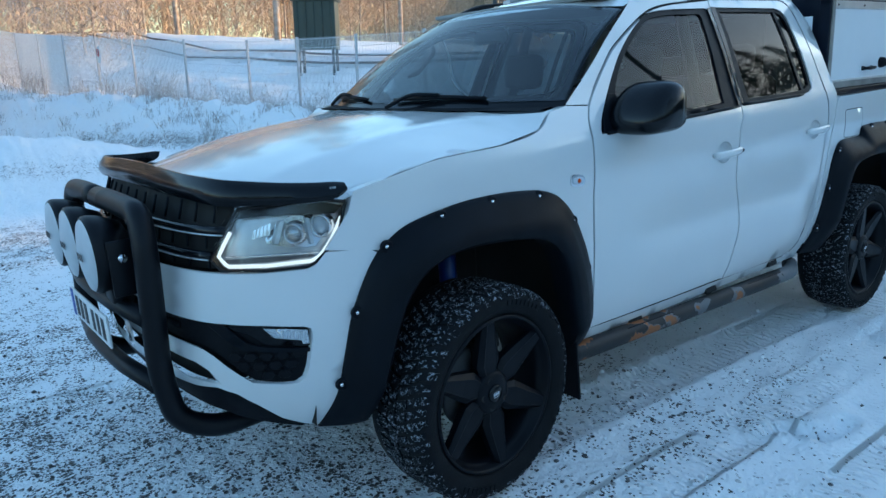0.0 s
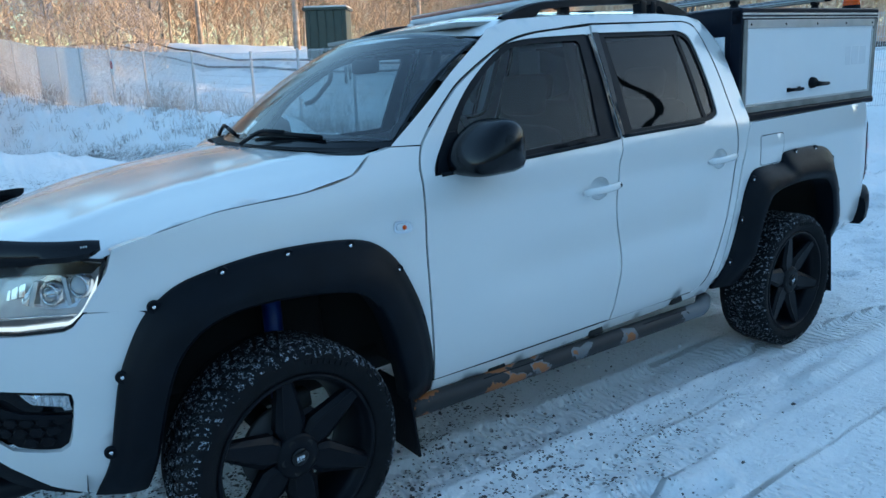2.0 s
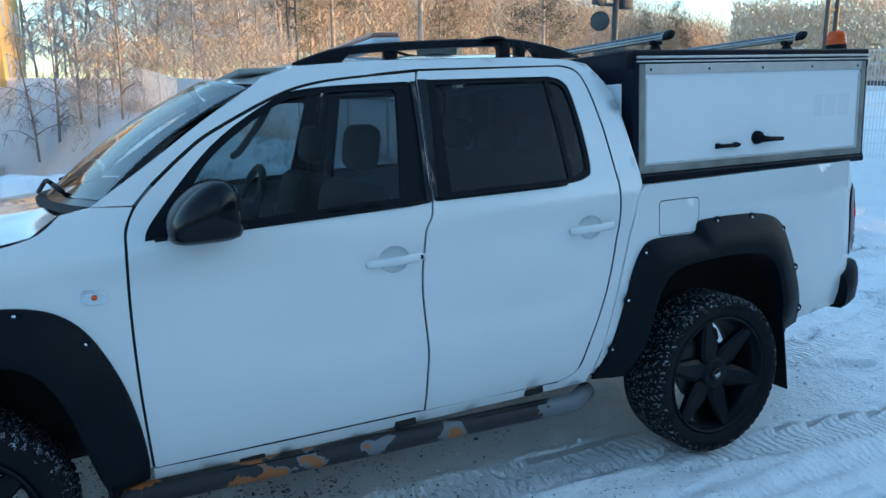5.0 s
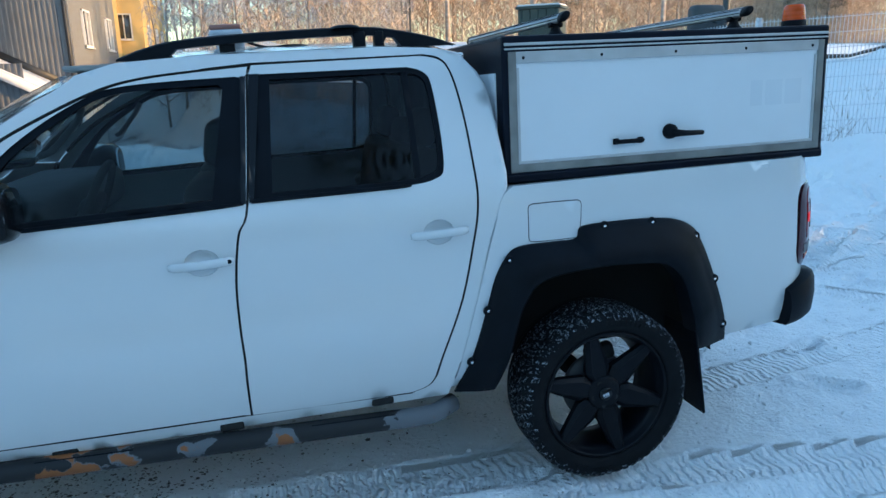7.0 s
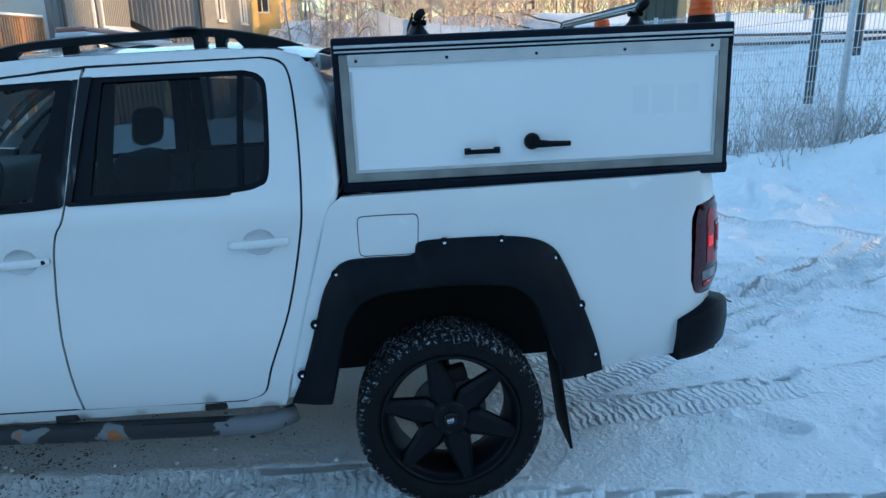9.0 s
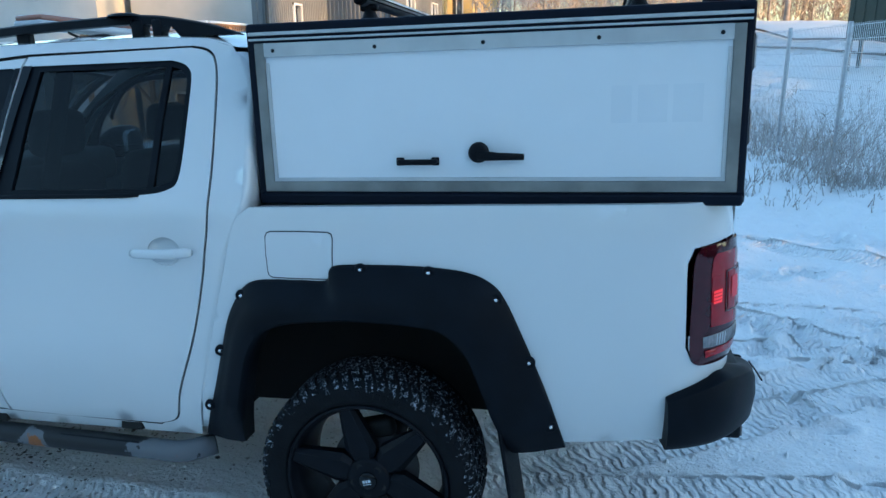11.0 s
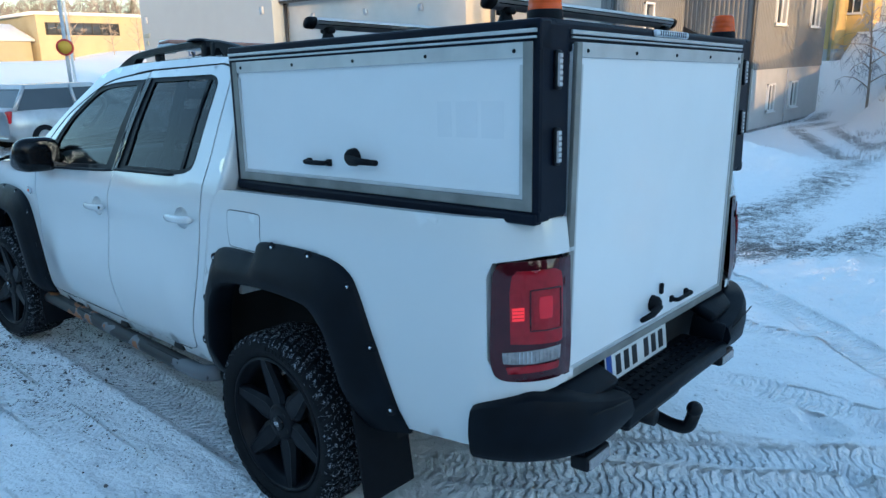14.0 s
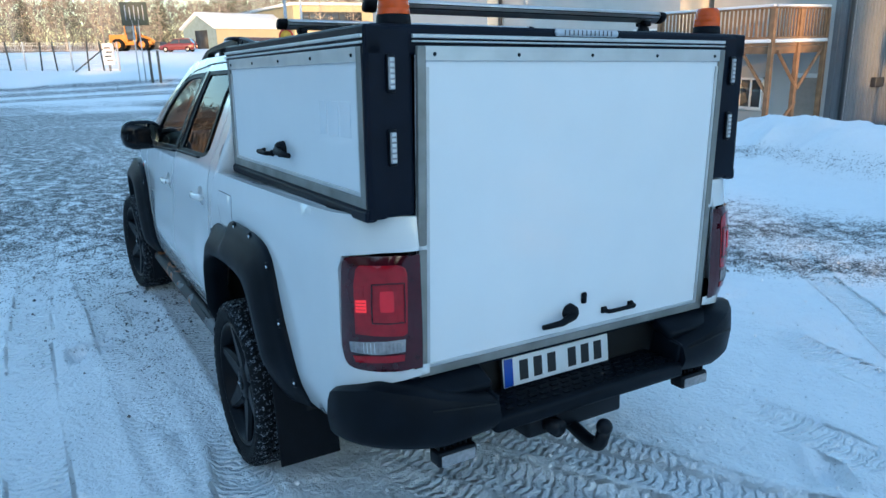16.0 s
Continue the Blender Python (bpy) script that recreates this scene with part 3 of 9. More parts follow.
# cowl and wipers
part("cowl", patch(lambda s, t: Vector((0.33 + 0.13 * abs(s) ** 2 + 0.09 * t, s * 0.80, 1.322 + 0.012 * t + 0.008 * (1 - s * s))), 20, 3, -1, 1), M_ROUGHP, truck)
for y0, y1, zt in ((-0.52, 0.02, 0.0), (0.28, 0.80, 0.0)):
    a0, a1 = screen(y0 / 0.845, 0.035), screen(y1 / 0.845, 0.03)
    up = Vector((-0.02, 0, 0.022))
    w = part("wiper", tube([a0 + up * 0.4, a0.lerp(a1, 0.5) + up * 0.9, a1 + up * 0.5], [0.008, 0.011, 0.007], 8), M_PLASTIC, truck, "black wiper blade")
    part("wiper_arm", tube(arc([a0.lerp(a1, 0.45) + up * 1.2, a0.lerp(a1, 0.75) + up * 1.6, a1 + Vector((-0.06, 0.0, -0.02))], 0.05), [0.009] * 9, 8), M_PLASTIC, w)


# bonnet
def hood_edge_y(x):
    zz = float(np.interp(x, [-0.60, -0.437, -0.271, -0.093, 0.181, 0.368, 0.455], [1.10, 1.138, 1.191, 1.221, 1.233, 1.263, 1.323]))
    return -side(x, zz).y - 0.004, zz


def hood_z(x, y):
    w, ze = hood_edge_y(max(x, -0.60))
    zc = _sm([-0.86, -0.80, -0.72, -0.6, -0.4, -0.1, 0.2, 0.5], [1.06, 1.115, 1.158, 1.195, 1.235, 1.283, 1.318, 1.338], x)
    k = min(abs(y) / w, 1)
    ridge = 0.010 * math.exp(-((abs(y) - 0.52) / 0.07) ** 2) if x > -0.7 else 0
    if x < -0.60:
        ze = 1.10 - (-0.60 - x) * 0.35
    return ze + (zc - ze) * (1 - k ** 2.3) + ridge * 0.6


hf = [(-0.765, 0.0), (-0.760, -0.2), (-0.735, -0.40), (-0.690, -0.57), (-0.625, -0.70), (-0.55, -0.775), (-0.47, -0.822)]
hs = [(x, -hood_edge_y(x)[0]) for x in (-0.437, -0.271, -0.093, 0.1, 0.181, 0.30, 0.368, 0.42, 0.452)]
hr = [(0.43, -0.75), (0.39, -0.5), (0.36, -0.25), (0.352, 0)]
hh = smooth_open(hf, 4) + hs + hr
hood_poly = hh + [(x, -y) for x, y in hh[-2:0:-1]]
bonnet = part("bonnet", skin(hood_poly, [], lambda x, y: Vector((x, y, hood_z(x, y))), 0.05, flip=False), M_PAINT, truck)
# bug deflector along the bonnet's front edge: a tall curved shield that rises towards the middle
DEF_U = [-0.435, -0.46, -0.52, -0.62, -0.72, -0.80, -0.90, -1.0, -1.15, -1.35, -1.549]
DEF_LOW = [1.168, 1.150, 1.143, 1.143, 1.143, 1.144, 1.150, 1.158, 1.162, 1.164, 1.165]
DEF_UP = [0.040, 0.045, 0.047, 0.053, 0.061, 0.068, 0.075, 0.080, 0.085, 0.092, 0.096]
du = [-0.435 - (1.549 - 0.435) * (i / 40) ** 1.2 for i in range(41)]
bm = bmesh.new()
rings = []
for sgn, us in ((1, du), (-1, du[-2::-1])):
    for u in us:
        zl, hu = (float(np.interp(-u, [-v for v in DEF_U], arr)) for arr in (DEF_LOW, DEF_UP))
        n_ = side(u, 1.15, 0.01) - side(u, 1.15, 0.0)
        n_.normalize()
        back_ = 0.045 * min(max((-0.8 - u) / 0.6, 0), 1)
        foot, crest = side(u, zl, -back_), side(u, 1.15, -back_) + Vector((0, 0, hu))
        ring = [foot + n_ * 0.026, foot.lerp(crest, 0.3) + n_ * 0.034, foot.lerp(crest, 0.7) + n_ * 0.022, crest + n_ * 0.004, crest - n_ * 0.004, foot.lerp(crest, 0.6) + n_ * 0.012, foot + n_ * 0.018]
        rings.append([bm.verts.new((p.x, p.y * sgn, p.z)) for p in ring])
for ra, rb in zip(rings, rings[1:]):
    for j in range(7):
        bm.faces.new((ra[j], ra[(j + 1) % 7], rb[(j + 1) % 7], rb[j]))
bm.faces.new(rings[0])
bm.faces.new(rings[-1][::-1])
bmesh.ops.recalc_face_normals(bm, faces=bm.faces)
deflector = part("bug_deflector", bm, M_BLACKP, truck, "dark tinted bonnet deflector")
sharp(deflector, 50)
text_bars(deflector, side(-0.485, 1.178, 0.028), (side(-0.445, 1.178) - side(-0.485, 1.178)).normalized(), (0, 0, 1), 0.020, 0.006, 3, M_ALU, "maker_mark")

# front bumper
head = [(-0.434, 1.131), (-0.440, 1.118), (-0.467, 1.036), (-0.516, 0.981), (-0.545, 0.958), (-0.571, 0.948), (-0.70, 0.948), (-0.853, 0.953), (-0.896, 0.985), (-0.862, 1.029), (-0.828, 1.078), (-0.786, 1.132), (-0.625, 1.139), (-0.505, 1.143)]
fog_edge = [(-0.976, 0.792), (-0.847, 0.792), (-0.721, 0.783), (-0.605, 0.767), (-0.583, 0.758), (-0.580, 0.735), (-0.589, 0.687), (-0.602, 0.632), (-0.616, 0.598), (-0.643, 0.584), (-0.692, 0.587), (-0.784, 0.600), (-0.831, 0.632), (-0.906, 0.682), (-0.951, 0.700), (-1.034, 0.708), (-1.119, 0.712)]
fog = fog_edge + [(-1.20, 0.714), (-1.20, 0.795)]
bump = [(-0.512, 0.986), (-0.545, 0.952), (-0.571, 0.942), (-0.70, 0.942), (-0.853, 0.946), (-1.0, 0.948), (-1.2, 0.948), (-1.549, 0.948), (-1.549, 0.80), (-1.2, 0.797), (-1.135, 0.792)] + fog_edge + [(-1.3, 0.715), (-1.549, 0.715), (-1.549, 0.556), (-1.3, 0.556), (-1.132, 0.558), (-1.019, 0.562), (-0.919, 0.575), (-0.845, 0.560), (-0.778, 0.515), (-0.712, 0.458), (-0.637, 0.420), (-0.590, 0.405), (-0.545, 0.45), (-0.47, 0.64), (-0.42, 0.80), (-0.37, 0.92), (-0.353, 0.961), (-0.383, 0.976)]
slot = [(-0.896, 0.589), (-0.940, 0.630), (-1.003, 0.650), (-1.124, 0.656), (-1.50, 0.658), (-1.50, 0.603), (-1.131, 0.600), (-1.05, 0.583), (-0.980, 0.586)]
fbm = pair("front_bumper", skin(bump, [slot], side, 0.045, lip=0.03), M_PAINT, "white painted front bumper with dark inserts")
a = part("fog_insert", skin(fog, [], on(-0.022), 0.05), M_ROUGHP, fbm[0], "black honeycomb bumper insert")
mirror_y(a, fbm[1])
# raised hexagons on the insert
for r in range(5):
    for c in range(9):
        u = -0.63 - c * 0.052 - (0.026 if r % 2 else 0)
        z = 0.615 + r * 0.032
        if inside((u, z), fog) and inside((u - 0.03, z), fog) and inside((u + 0.03, z - 0.015), fog) and z < 0.690:
            hx = bmesh.new()
            vs = [hx.verts.new(side(u + 0.026 * math.cos(t), z + 0.0165 * math.sin(t), -0.0165)) for t in (math.pi / 3 * k for k in range(6))]
            vt = [hx.verts.new(side(u + 0.021 * math.cos(t), z + 0.013 * math.sin(t), -0.0125)) for t in (math.pi / 3 * k for k in range(6))]
            hx.faces.new(vt)
            for k in range(6):
                hx.faces.new((vs[k], vs[(k + 1) % 6], vt[(k + 1) % 6], vt[k]))
            bmesh.ops.recalc_face_normals(hx, faces=hx.faces)
            a = part("honeycomb_cell", hx, M_ROUGHP, fbm[0], smooth=False)
            mirror_y(a, fbm[1])
fl = [(-0.732, 0.772), (-0.66, 0.764), (-0.594, 0.752), (-0.592, 0.708), (-0.612, 0.709), (-0.618, 0.722), (-0.700, 0.740)]
a = part("fog_lamp_housing", skin([(-0.919, 0.783), (-0.778, 0.782), (-0.592, 0.760), (-0.592, 0.698), (-0.731, 0.719), (-0.778, 0.752), (-0.80, 0.760)], [], on(-0.013), 0.04, lip=0.01), M_BLACKP, fbm[0], "gloss black fog lamp surround")
mirror_y(a, fbm[1])
a = part("insert_blade", skin([(-0.935, 0.785), (-0.86, 0.785), (-0.79, 0.728), (-0.735, 0.712), (-0.592, 0.692), (-0.592, 0.680), (-0.74, 0.697), (-0.81, 0.705)], [], on(-0.008), 0.04, lip=0.012), M_PLASTIC, fbm[0], "satin black blade under the fog lamp")
mirror_y(a, fbm[1])
a = part("fog_lamp", skin(fl, [], on(-0.007), 0.02, lip=0.01), M_HEADIN, fbm[0], "clear fog lamp")
mirror_y(a, fbm[1])
for k in range(4):
    c = side(-0.608 - 0.022 * k, 0.738 + 0.004 * k, -0.0055)
    a = part("fog_facet", box(c, (0.004, 0.016, 0.024), 0.002, Matrix.Rotation(radians(-52), 4, 'Z')), M_LENSW, fbm[0])
    mirror_y(a, fbm[1])
a = part("parking_sensor", lathe([(0.0, -0.004), (0.011, -0.003), (0.013, 0.002)], 18), M_PLASTIC, fbm[0], matrix=Matrix.Translation(side(-0.672, 0.637, -0.018)) @ Matrix.Rotation(radians(-38), 4, 'Z'))
lip = [(-0.60, 0.412), (-0.64, 0.426), (-0.712, 0.466), (-0.778, 0.523), (-0.845, 0.568), (-0.92, 0.582), (-1.02, 0.572), (-1.2, 0.566), (-1.549, 0.566), (-1.549, 0.49), (-1.2, 0.485), (-0.941, 0.470), (-0.823, 0.447), (-0.721, 0.420), (-0.65, 0.402)]
pair("bumper_lip", skin(lip, [], on(-0.012), 0.05), M_ROUGHP, "black lower bumper skirt")
inn = [(-0.86, 0.665), (-1.10, 0.82), (-1.549, 0.82), (-1.549, 0.57), (-1.1, 0.565), (-0.87, 0.575)]
pair("lower_grille", skin(inn, [], on(-0.045), 0.06), M_BARE, "black air intake")
for z in (0.70, 0.76):
    pair("intake_bar", tube([side(-1.549 + 0.45 * i / 8, z - 0.01 * (i / 8), -0.02) for i in range(9)], 0.012, 8), M_ROUGHP)

# headlamps: pale tray, painted shade band, reflector bowls with clear projectors, lit edge strip
M_PALELAMP = mat("pale_lamp_trim", (0.66, 0.69, 0.71), 0.24, metal=0.35, var=0.2, scale=14)
lamp_a = part("headlight", skin(head, [], on(-0.050), 0.04), M_PALELAMP, truck, "clear headlight with a lit white edge strip")
lamp_b = mirror_y(lamp_a, truck)
edge_strip = smooth_open([(-0.452, 1.086), (-0.490, 1.020), (-0.525, 0.978), (-0.556, 0.962)], 4) + [(-0.70, 0.960), (-0.828, 0.963), (-0.842, 0.970), (-0.870, 0.993), (-0.845, 1.030), (-0.820, 1.064)]
for body, mir in ((lamp_a, False), (lamp_b, True)):
    k = []
    k.append(part("lens", skin(head, [], on(-0.003), 0.04, lip=0.045), M_LAMPGLASS, body))
    k[-1].visible_shadow = False
    k.append(part("lamp_rim", tube([side(u, z, -0.006) for u, z in head + head[:1]], 0.0055, 6), M_BLACKP, body))
    k.append(part("light_strip", tube([side(u, z, -0.014) for u, z in edge_strip], 0.0062, 8), M_DRL, body, "white daylight strip"))
    k.append(part("inner_strip", tube([side(u, z, -0.020) for u, z in ((-0.532, 0.984), (-0.60, 0.988), (-0.72, 0.990), (-0.842, 0.990))], 0.0028, 6), M_CHROME, body))
    k.append(part("strip_floor", skin([(-0.54, 0.972), (-0.70, 0.968), (-0.84, 0.970), (-0.852, 0.982), (-0.72, 0.985), (-0.545, 0.980)], [], on(-0.022), 0.03), M_TRIM, body))
    # black band stands in for the bug deflector's shadow across the lamp
    k.append(part("lamp_hood", skin([(-0.442, 1.120), (-0.50, 1.136), (-0.625, 1.133), (-0.780, 1.126), (-0.800, 1.100), (-0.70, 1.106), (-0.60, 1.104), (-0.47, 1.098)], [], on(-0.016), 0.03), M_BLACKP, body))
    k.append(part("reflector", skin([(-0.475, 1.094), (-0.60, 1.098), (-0.655, 1.075), (-0.70, 1.035), (-0.695, 1.020), (-0.60, 1.000), (-0.535, 1.000), (-0.495, 1.040)], [], on(-0.040), 0.03), M_HEADIN, body, "mirror-bright reflector tray"))
    for cu, cz, r in ((-0.514, 1.064, 0.034), (-0.599, 1.046, 0.032)):
        m_ = Matrix.Translation(side(cu, cz, -0.030)) @ Matrix.Rotation(radians(-52), 4, 'Z')
        k.append(part("projector_ring", lathe([(r * 0.80, -0.004), (r * 0.95, -0.009), (r * 1.10, -0.004), (r * 1.22, 0.018)], 28), M_CHROME, body, matrix=m_))
        k.append(part("projector", lathe([(0.0, -0.016), (r * 0.35, -0.014), (r * 0.62, -0.007), (r * 0.80, 0.004)], 24), M_LENSW if cu > -0.55 else M_HEADIN, body, matrix=m_))
    for q_ in ([(-0.555, 1.09), (-0.550, 1.01), (-0.540, 1.01), (-0.545, 1.09)], [(-0.640, 1.086), (-0.668, 1.02), (-0.652, 1.02), (-0.626, 1.086)]):
        k.append(part("reflector_wall", skin(q_, [], on(-0.024), 0.02, lip=0.02), M_PALELAMP, body))
    for g_ in range(5):
        k.append(part("reflector_facet", skin([(-0.672 - 0.014 * g_, 1.084 - 0.004 * g_), (-0.683 - 0.014 * g_, 1.078 - 0.004 * g_), (-0.690 - 0.014 * g_, 1.046 - 0.002 * g_), (-0.678 - 0.014 * g_, 1.046 - 0.002 * g_)], [], on(-0.028 - 0.003 * (g_ % 2)), 0.02), M_CHROME, body, smooth=False))
    if mir:
        for o in k:
            me = o.data.copy()
            me.transform(Matrix.Diagonal((1, -1, 1, 1)) @ o.matrix_basis)
            me.flip_normals()
            o.data = me
            o.matrix_basis = Matrix()

# grille between the headlamps
gr = [(-0.85, 0.950), (-0.892, 0.985), (-0.86, 1.03), (-0.79, 1.135), (-0.90, 1.150), (-1.0, 1.158), (-1.549, 1.165), (-1.549, 0.946), (-1.2, 0.946)]
grl = pair("grille", skin(gr, [], on(-0.035), 0.06), M_BARE, "black grille with horizontal bars and upright fins")
for g, o in ((grl[0], 1), (grl[1], -1)):
    for z, reach, m, r, dep in ((1.078, 0.712, M_BLACKP, 0.013, -0.010), (1.066, 0.706, M_ALU, 0.0028, -0.001), (1.004, 0.650, M_BLACKP, 0.013, -0.010), (0.992, 0.645, M_ALU, 0.0028, -0.001)):
        pts = [side(-1.549 + reach * i / 14, z - 0.008 * (i / 14), dep) for i in range(15)]
        part("grille_bar", tube([Vector((p.x, p.y * o, p.z)) for p in pts], r, 8, flat=0.7), m, g)
    for z0, z1, off in ((1.088, 1.150, 0.0), (1.012, 1.066, 0.03), (0.952, 0.992, 0.012)):
        for i in range(7):
            u = -0.905 - i * 0.098 - off
            a, b = side(u, z0, -0.022), side(u - 0.004, z1, -0.022)
            part("grille_fin", tube([Vector((a.x, a.y * o, a.z)), Vector((b.x, b.y * o, b.z))], 0.0045, 5), M_PLASTIC, g)
# round badge, drawn plain
bd = part("badge", lathe([(0.0, -0.004), (0.055, -0.003), (0.058, 0.0), (0.066, -0.006), (0.072, 0.004)], 32), M_CHROME, truck, "plain round chrome badge", matrix=Matrix.Translation((-0.872, 0, 1.035)) @ Matrix.Rotation(radians(-90), 4, 'Z'))

# side repeater
a = pair("side_repeater", skin(curve2([(0.486, 1.05), (0.49, 1.083), (0.52, 1.084), (0.556, 1.074), (0.557, 1.042), (0.52, 1.038)], 4), [], on(0.006), 0.02, lip=0.006), M_CHROME, "chrome-ringed side indicator")
b = part("repeater_lens", skin(curve2([(0.497, 1.054), (0.50, 1.075), (0.547, 1.069), (0.547, 1.048)], 4), [], on(0.010), 0.015, lip=0.004), M_LENSW, a[0])
part("repeater_bulb", lathe([(0, -0.004), (0.007, -0.003), (0.009, 0.001)], 14), M_AMBER, a[0], matrix=Matrix.Translation(side(0.523, 1.061, 0.012)))

# mirrors
def mirror_housing(sgn):
    bm = bmesh.new()
    cx, cy, cz = 0.870, -0.995, 1.300
    prof = curve2([(0.086, -0.088), (0.096, -0.02), (0.092, 0.062), (0.055, 0.100), (-0.01, 0.092), (-0.085, 0.035), (-0.128, -0.035), (-0.115, -0.088), (-0.03, -0.098)], 3)
    n, m = len(prof), 14
    rings = []
    for j in range(m + 1):
        t = j / m
        yy = -0.135 + 0.27 * t
        f = (1 - abs(2 * t - 1) ** 3.6) ** 0.42
        rings.append([bm.verts.new((cx + px * f - 0.09 * yy + 0.012, cy + yy, cz + pz * f)) for px, pz in prof])
    for ra, rb in zip(rings, rings[1:]):
        for i in range(n):
            try:
                bm.faces.new((ra[i], ra[(i + 1) % n], rb[(i + 1) % n], rb[i]))
            except ValueError:
                pass
    bmesh.ops.remove_doubles(bm, verts=bm.verts, dist=0.0008)
    bmesh.ops.recalc_face_normals(bm, faces=bm.faces)
    return bm


for d, sg in ((doorF[0], 1), (doorF[1], -1)):
    def P(x, y, z):
        return Vector((x, y * sg, z))
    bm = mirror_housing(1)
    if sg < 0:
        bmesh.ops.transform(bm, matrix=Matrix.Diagonal((1, -1, 1, 1)), verts=bm.verts)
        bmesh.ops.recalc_face_normals(bm, faces=bm.faces)
    mh = part("wing_mirror", bm, M_BLACKP, d, "gloss black wing mirror")
    foot = skin([(0.70, 1.222), (0.735, 1.29), (0.80, 1.36), (0.84, 1.36), (0.86, 1.24)], [], on(0.004), 0.04, lip=0.02)
    if sg < 0:
        bmesh.ops.transform(foot, matrix=Matrix.Diagonal((1, -1, 1, 1)), verts=foot.verts)
        bmesh.ops.recalc_face_normals(foot, faces=foot.faces)
    part("mirror_base", foot, M_PLASTIC, d)
    part("mirror_stem", tube([P(0.78, -0.83, 1.255), P(0.81, -0.88, 1.245), P(0.84, -0.94, 1.25)], [0.045, 0.034, 0.04], 14, flat=1.3), M_PLASTIC, d)
    gl = bmesh.new()
    vs = [gl.verts.new(P(0.968, -0.995 + 0.100 * math.copysign(abs(math.cos(t)) ** 0.6, math.cos(t)), 1.30 + 0.078 * math.copysign(abs(math.sin(t)) ** 0.6, math.sin(t)))) for t in (2 * math.pi * k / 28 for k in range(28))]
    vc = [gl.verts.new(v.co + Vector((0.004, 0, 0))) for v in vs]
    gl.faces.new(vc)
    for k in range(28):
        gl.faces.new((vs[k], vs[(k + 1) % 28], vc[(k + 1) % 28], vc[k]))
    bmesh.ops.recalc_face_normals(gl, faces=gl.faces)
    part("mirror_glass", gl, mat("mirror_glass", (0.8, 0.82, 0.84), 0.02, metal=1.0, var=0.0) if sg > 0 else bpy.data.materials["mirror_glass"], d, "mirror glass", smooth=False)

# bed sides with fuel flap
arch_r = [(3.11 + 0.545 * math.cos(radians(a)), 0.34 + 0.575 * math.sin(radians(a))) for a in range(170, 6, -8)]
bed = smooth_open([(2.742, 1.206), (2.688, 1.160), (2.648, 1.036), (2.575, 0.80), (2.461, 0.415)], 4) + [(2.56, 0.40)] + arch_r + [(3.67, 0.40), (3.756, 0.402), (4.09, 0.430), (4.16, 0.55), (4.30, 0.64), (4.42, 0.66), (4.42, 0.695), (4.30, 0.692), (4.16, 0.702), (4.135, 0.755), (4.135, 1.02), (4.155, 1.066), (4.30, 1.083), (4.42, 1.083), (4.42, 1.19), (4.3, 1.20), (3.5, 1.206)]
flap = [(2.815, 1.128), (2.802, 1.124), (2.796, 1.112), (2.795, 1.05), (2.795, 0.990), (2.799, 0.978), (2.812, 0.972), (2.91, 0.969), (3.0, 0.968), (3.014, 0.972), (3.021, 0.985), (3.026, 1.05), (3.030, 1.106), (3.026, 1.119), (3.014, 1.125), (2.91, 1.128)]
fl_in = [((p[0] - 2.912) * 0.985 + 2.912, (p[1] - 1.05) * 0.975 + 1.05) for p in flap]
bed_l = part("bed_side", skin(bed, [flap], side, 0.05, lip=0.03), M_PAINT, truck)
bed_r = part("bed_side", skin(bed, [], side, 0.06, lip=0.03), M_PAINT, truck)
me = bed_r.data
me.transform(Matrix.Diagonal((1, -1, 1, 1)))
me.flip_normals()
part("flap_gap", tube([side(u, z, -0.001) for u, z in flap + flap[:1]], 0.0022, 5), M_BARE, bed_l)
part("fuel_flap", skin(fl_in, [], on(0.001), 0.04, lip=0.012), M_PAINT, bed_l, "square white fuel flap")
for sg in (-1, 1):
    fp_ = skin([(2.690, 1.195), (2.590, 1.0), (2.405, 0.37), (2.50, 0.37), (2.69, 1.0), (2.76, 1.195)], [], on(-0.016), 0.06)
    if sg > 0:
        bmesh.ops.transform(fp_, matrix=Matrix.Diagonal((1, -1, 1, 1)), verts=fp_.verts)
        bmesh.ops.recalc_face_normals(fp_, faces=fp_.faces)
    part("bed_front_edge", fp_, M_PAINT, truck)
# top rail of the bed
for sg in (-1, 1):
    part("bed_rail", box((3.36, sg * 0.845, 1.178), (1.20, 0.13, 0.04), 0.012), M_PAINT, truck)

# tail lamps: bulged dark red shells with lit inner squares
def bulge(extra=0.0):
    def f(u, z):
        a_, b_ = min(abs(u - 4.27) / 0.130, 1), min(abs(z - 0.88) / 0.198, 1)
        return side(u, z, 0.003 + 0.016 * (1 - a_ ** 4) * (1 - b_ ** 4) + extra)
    return f


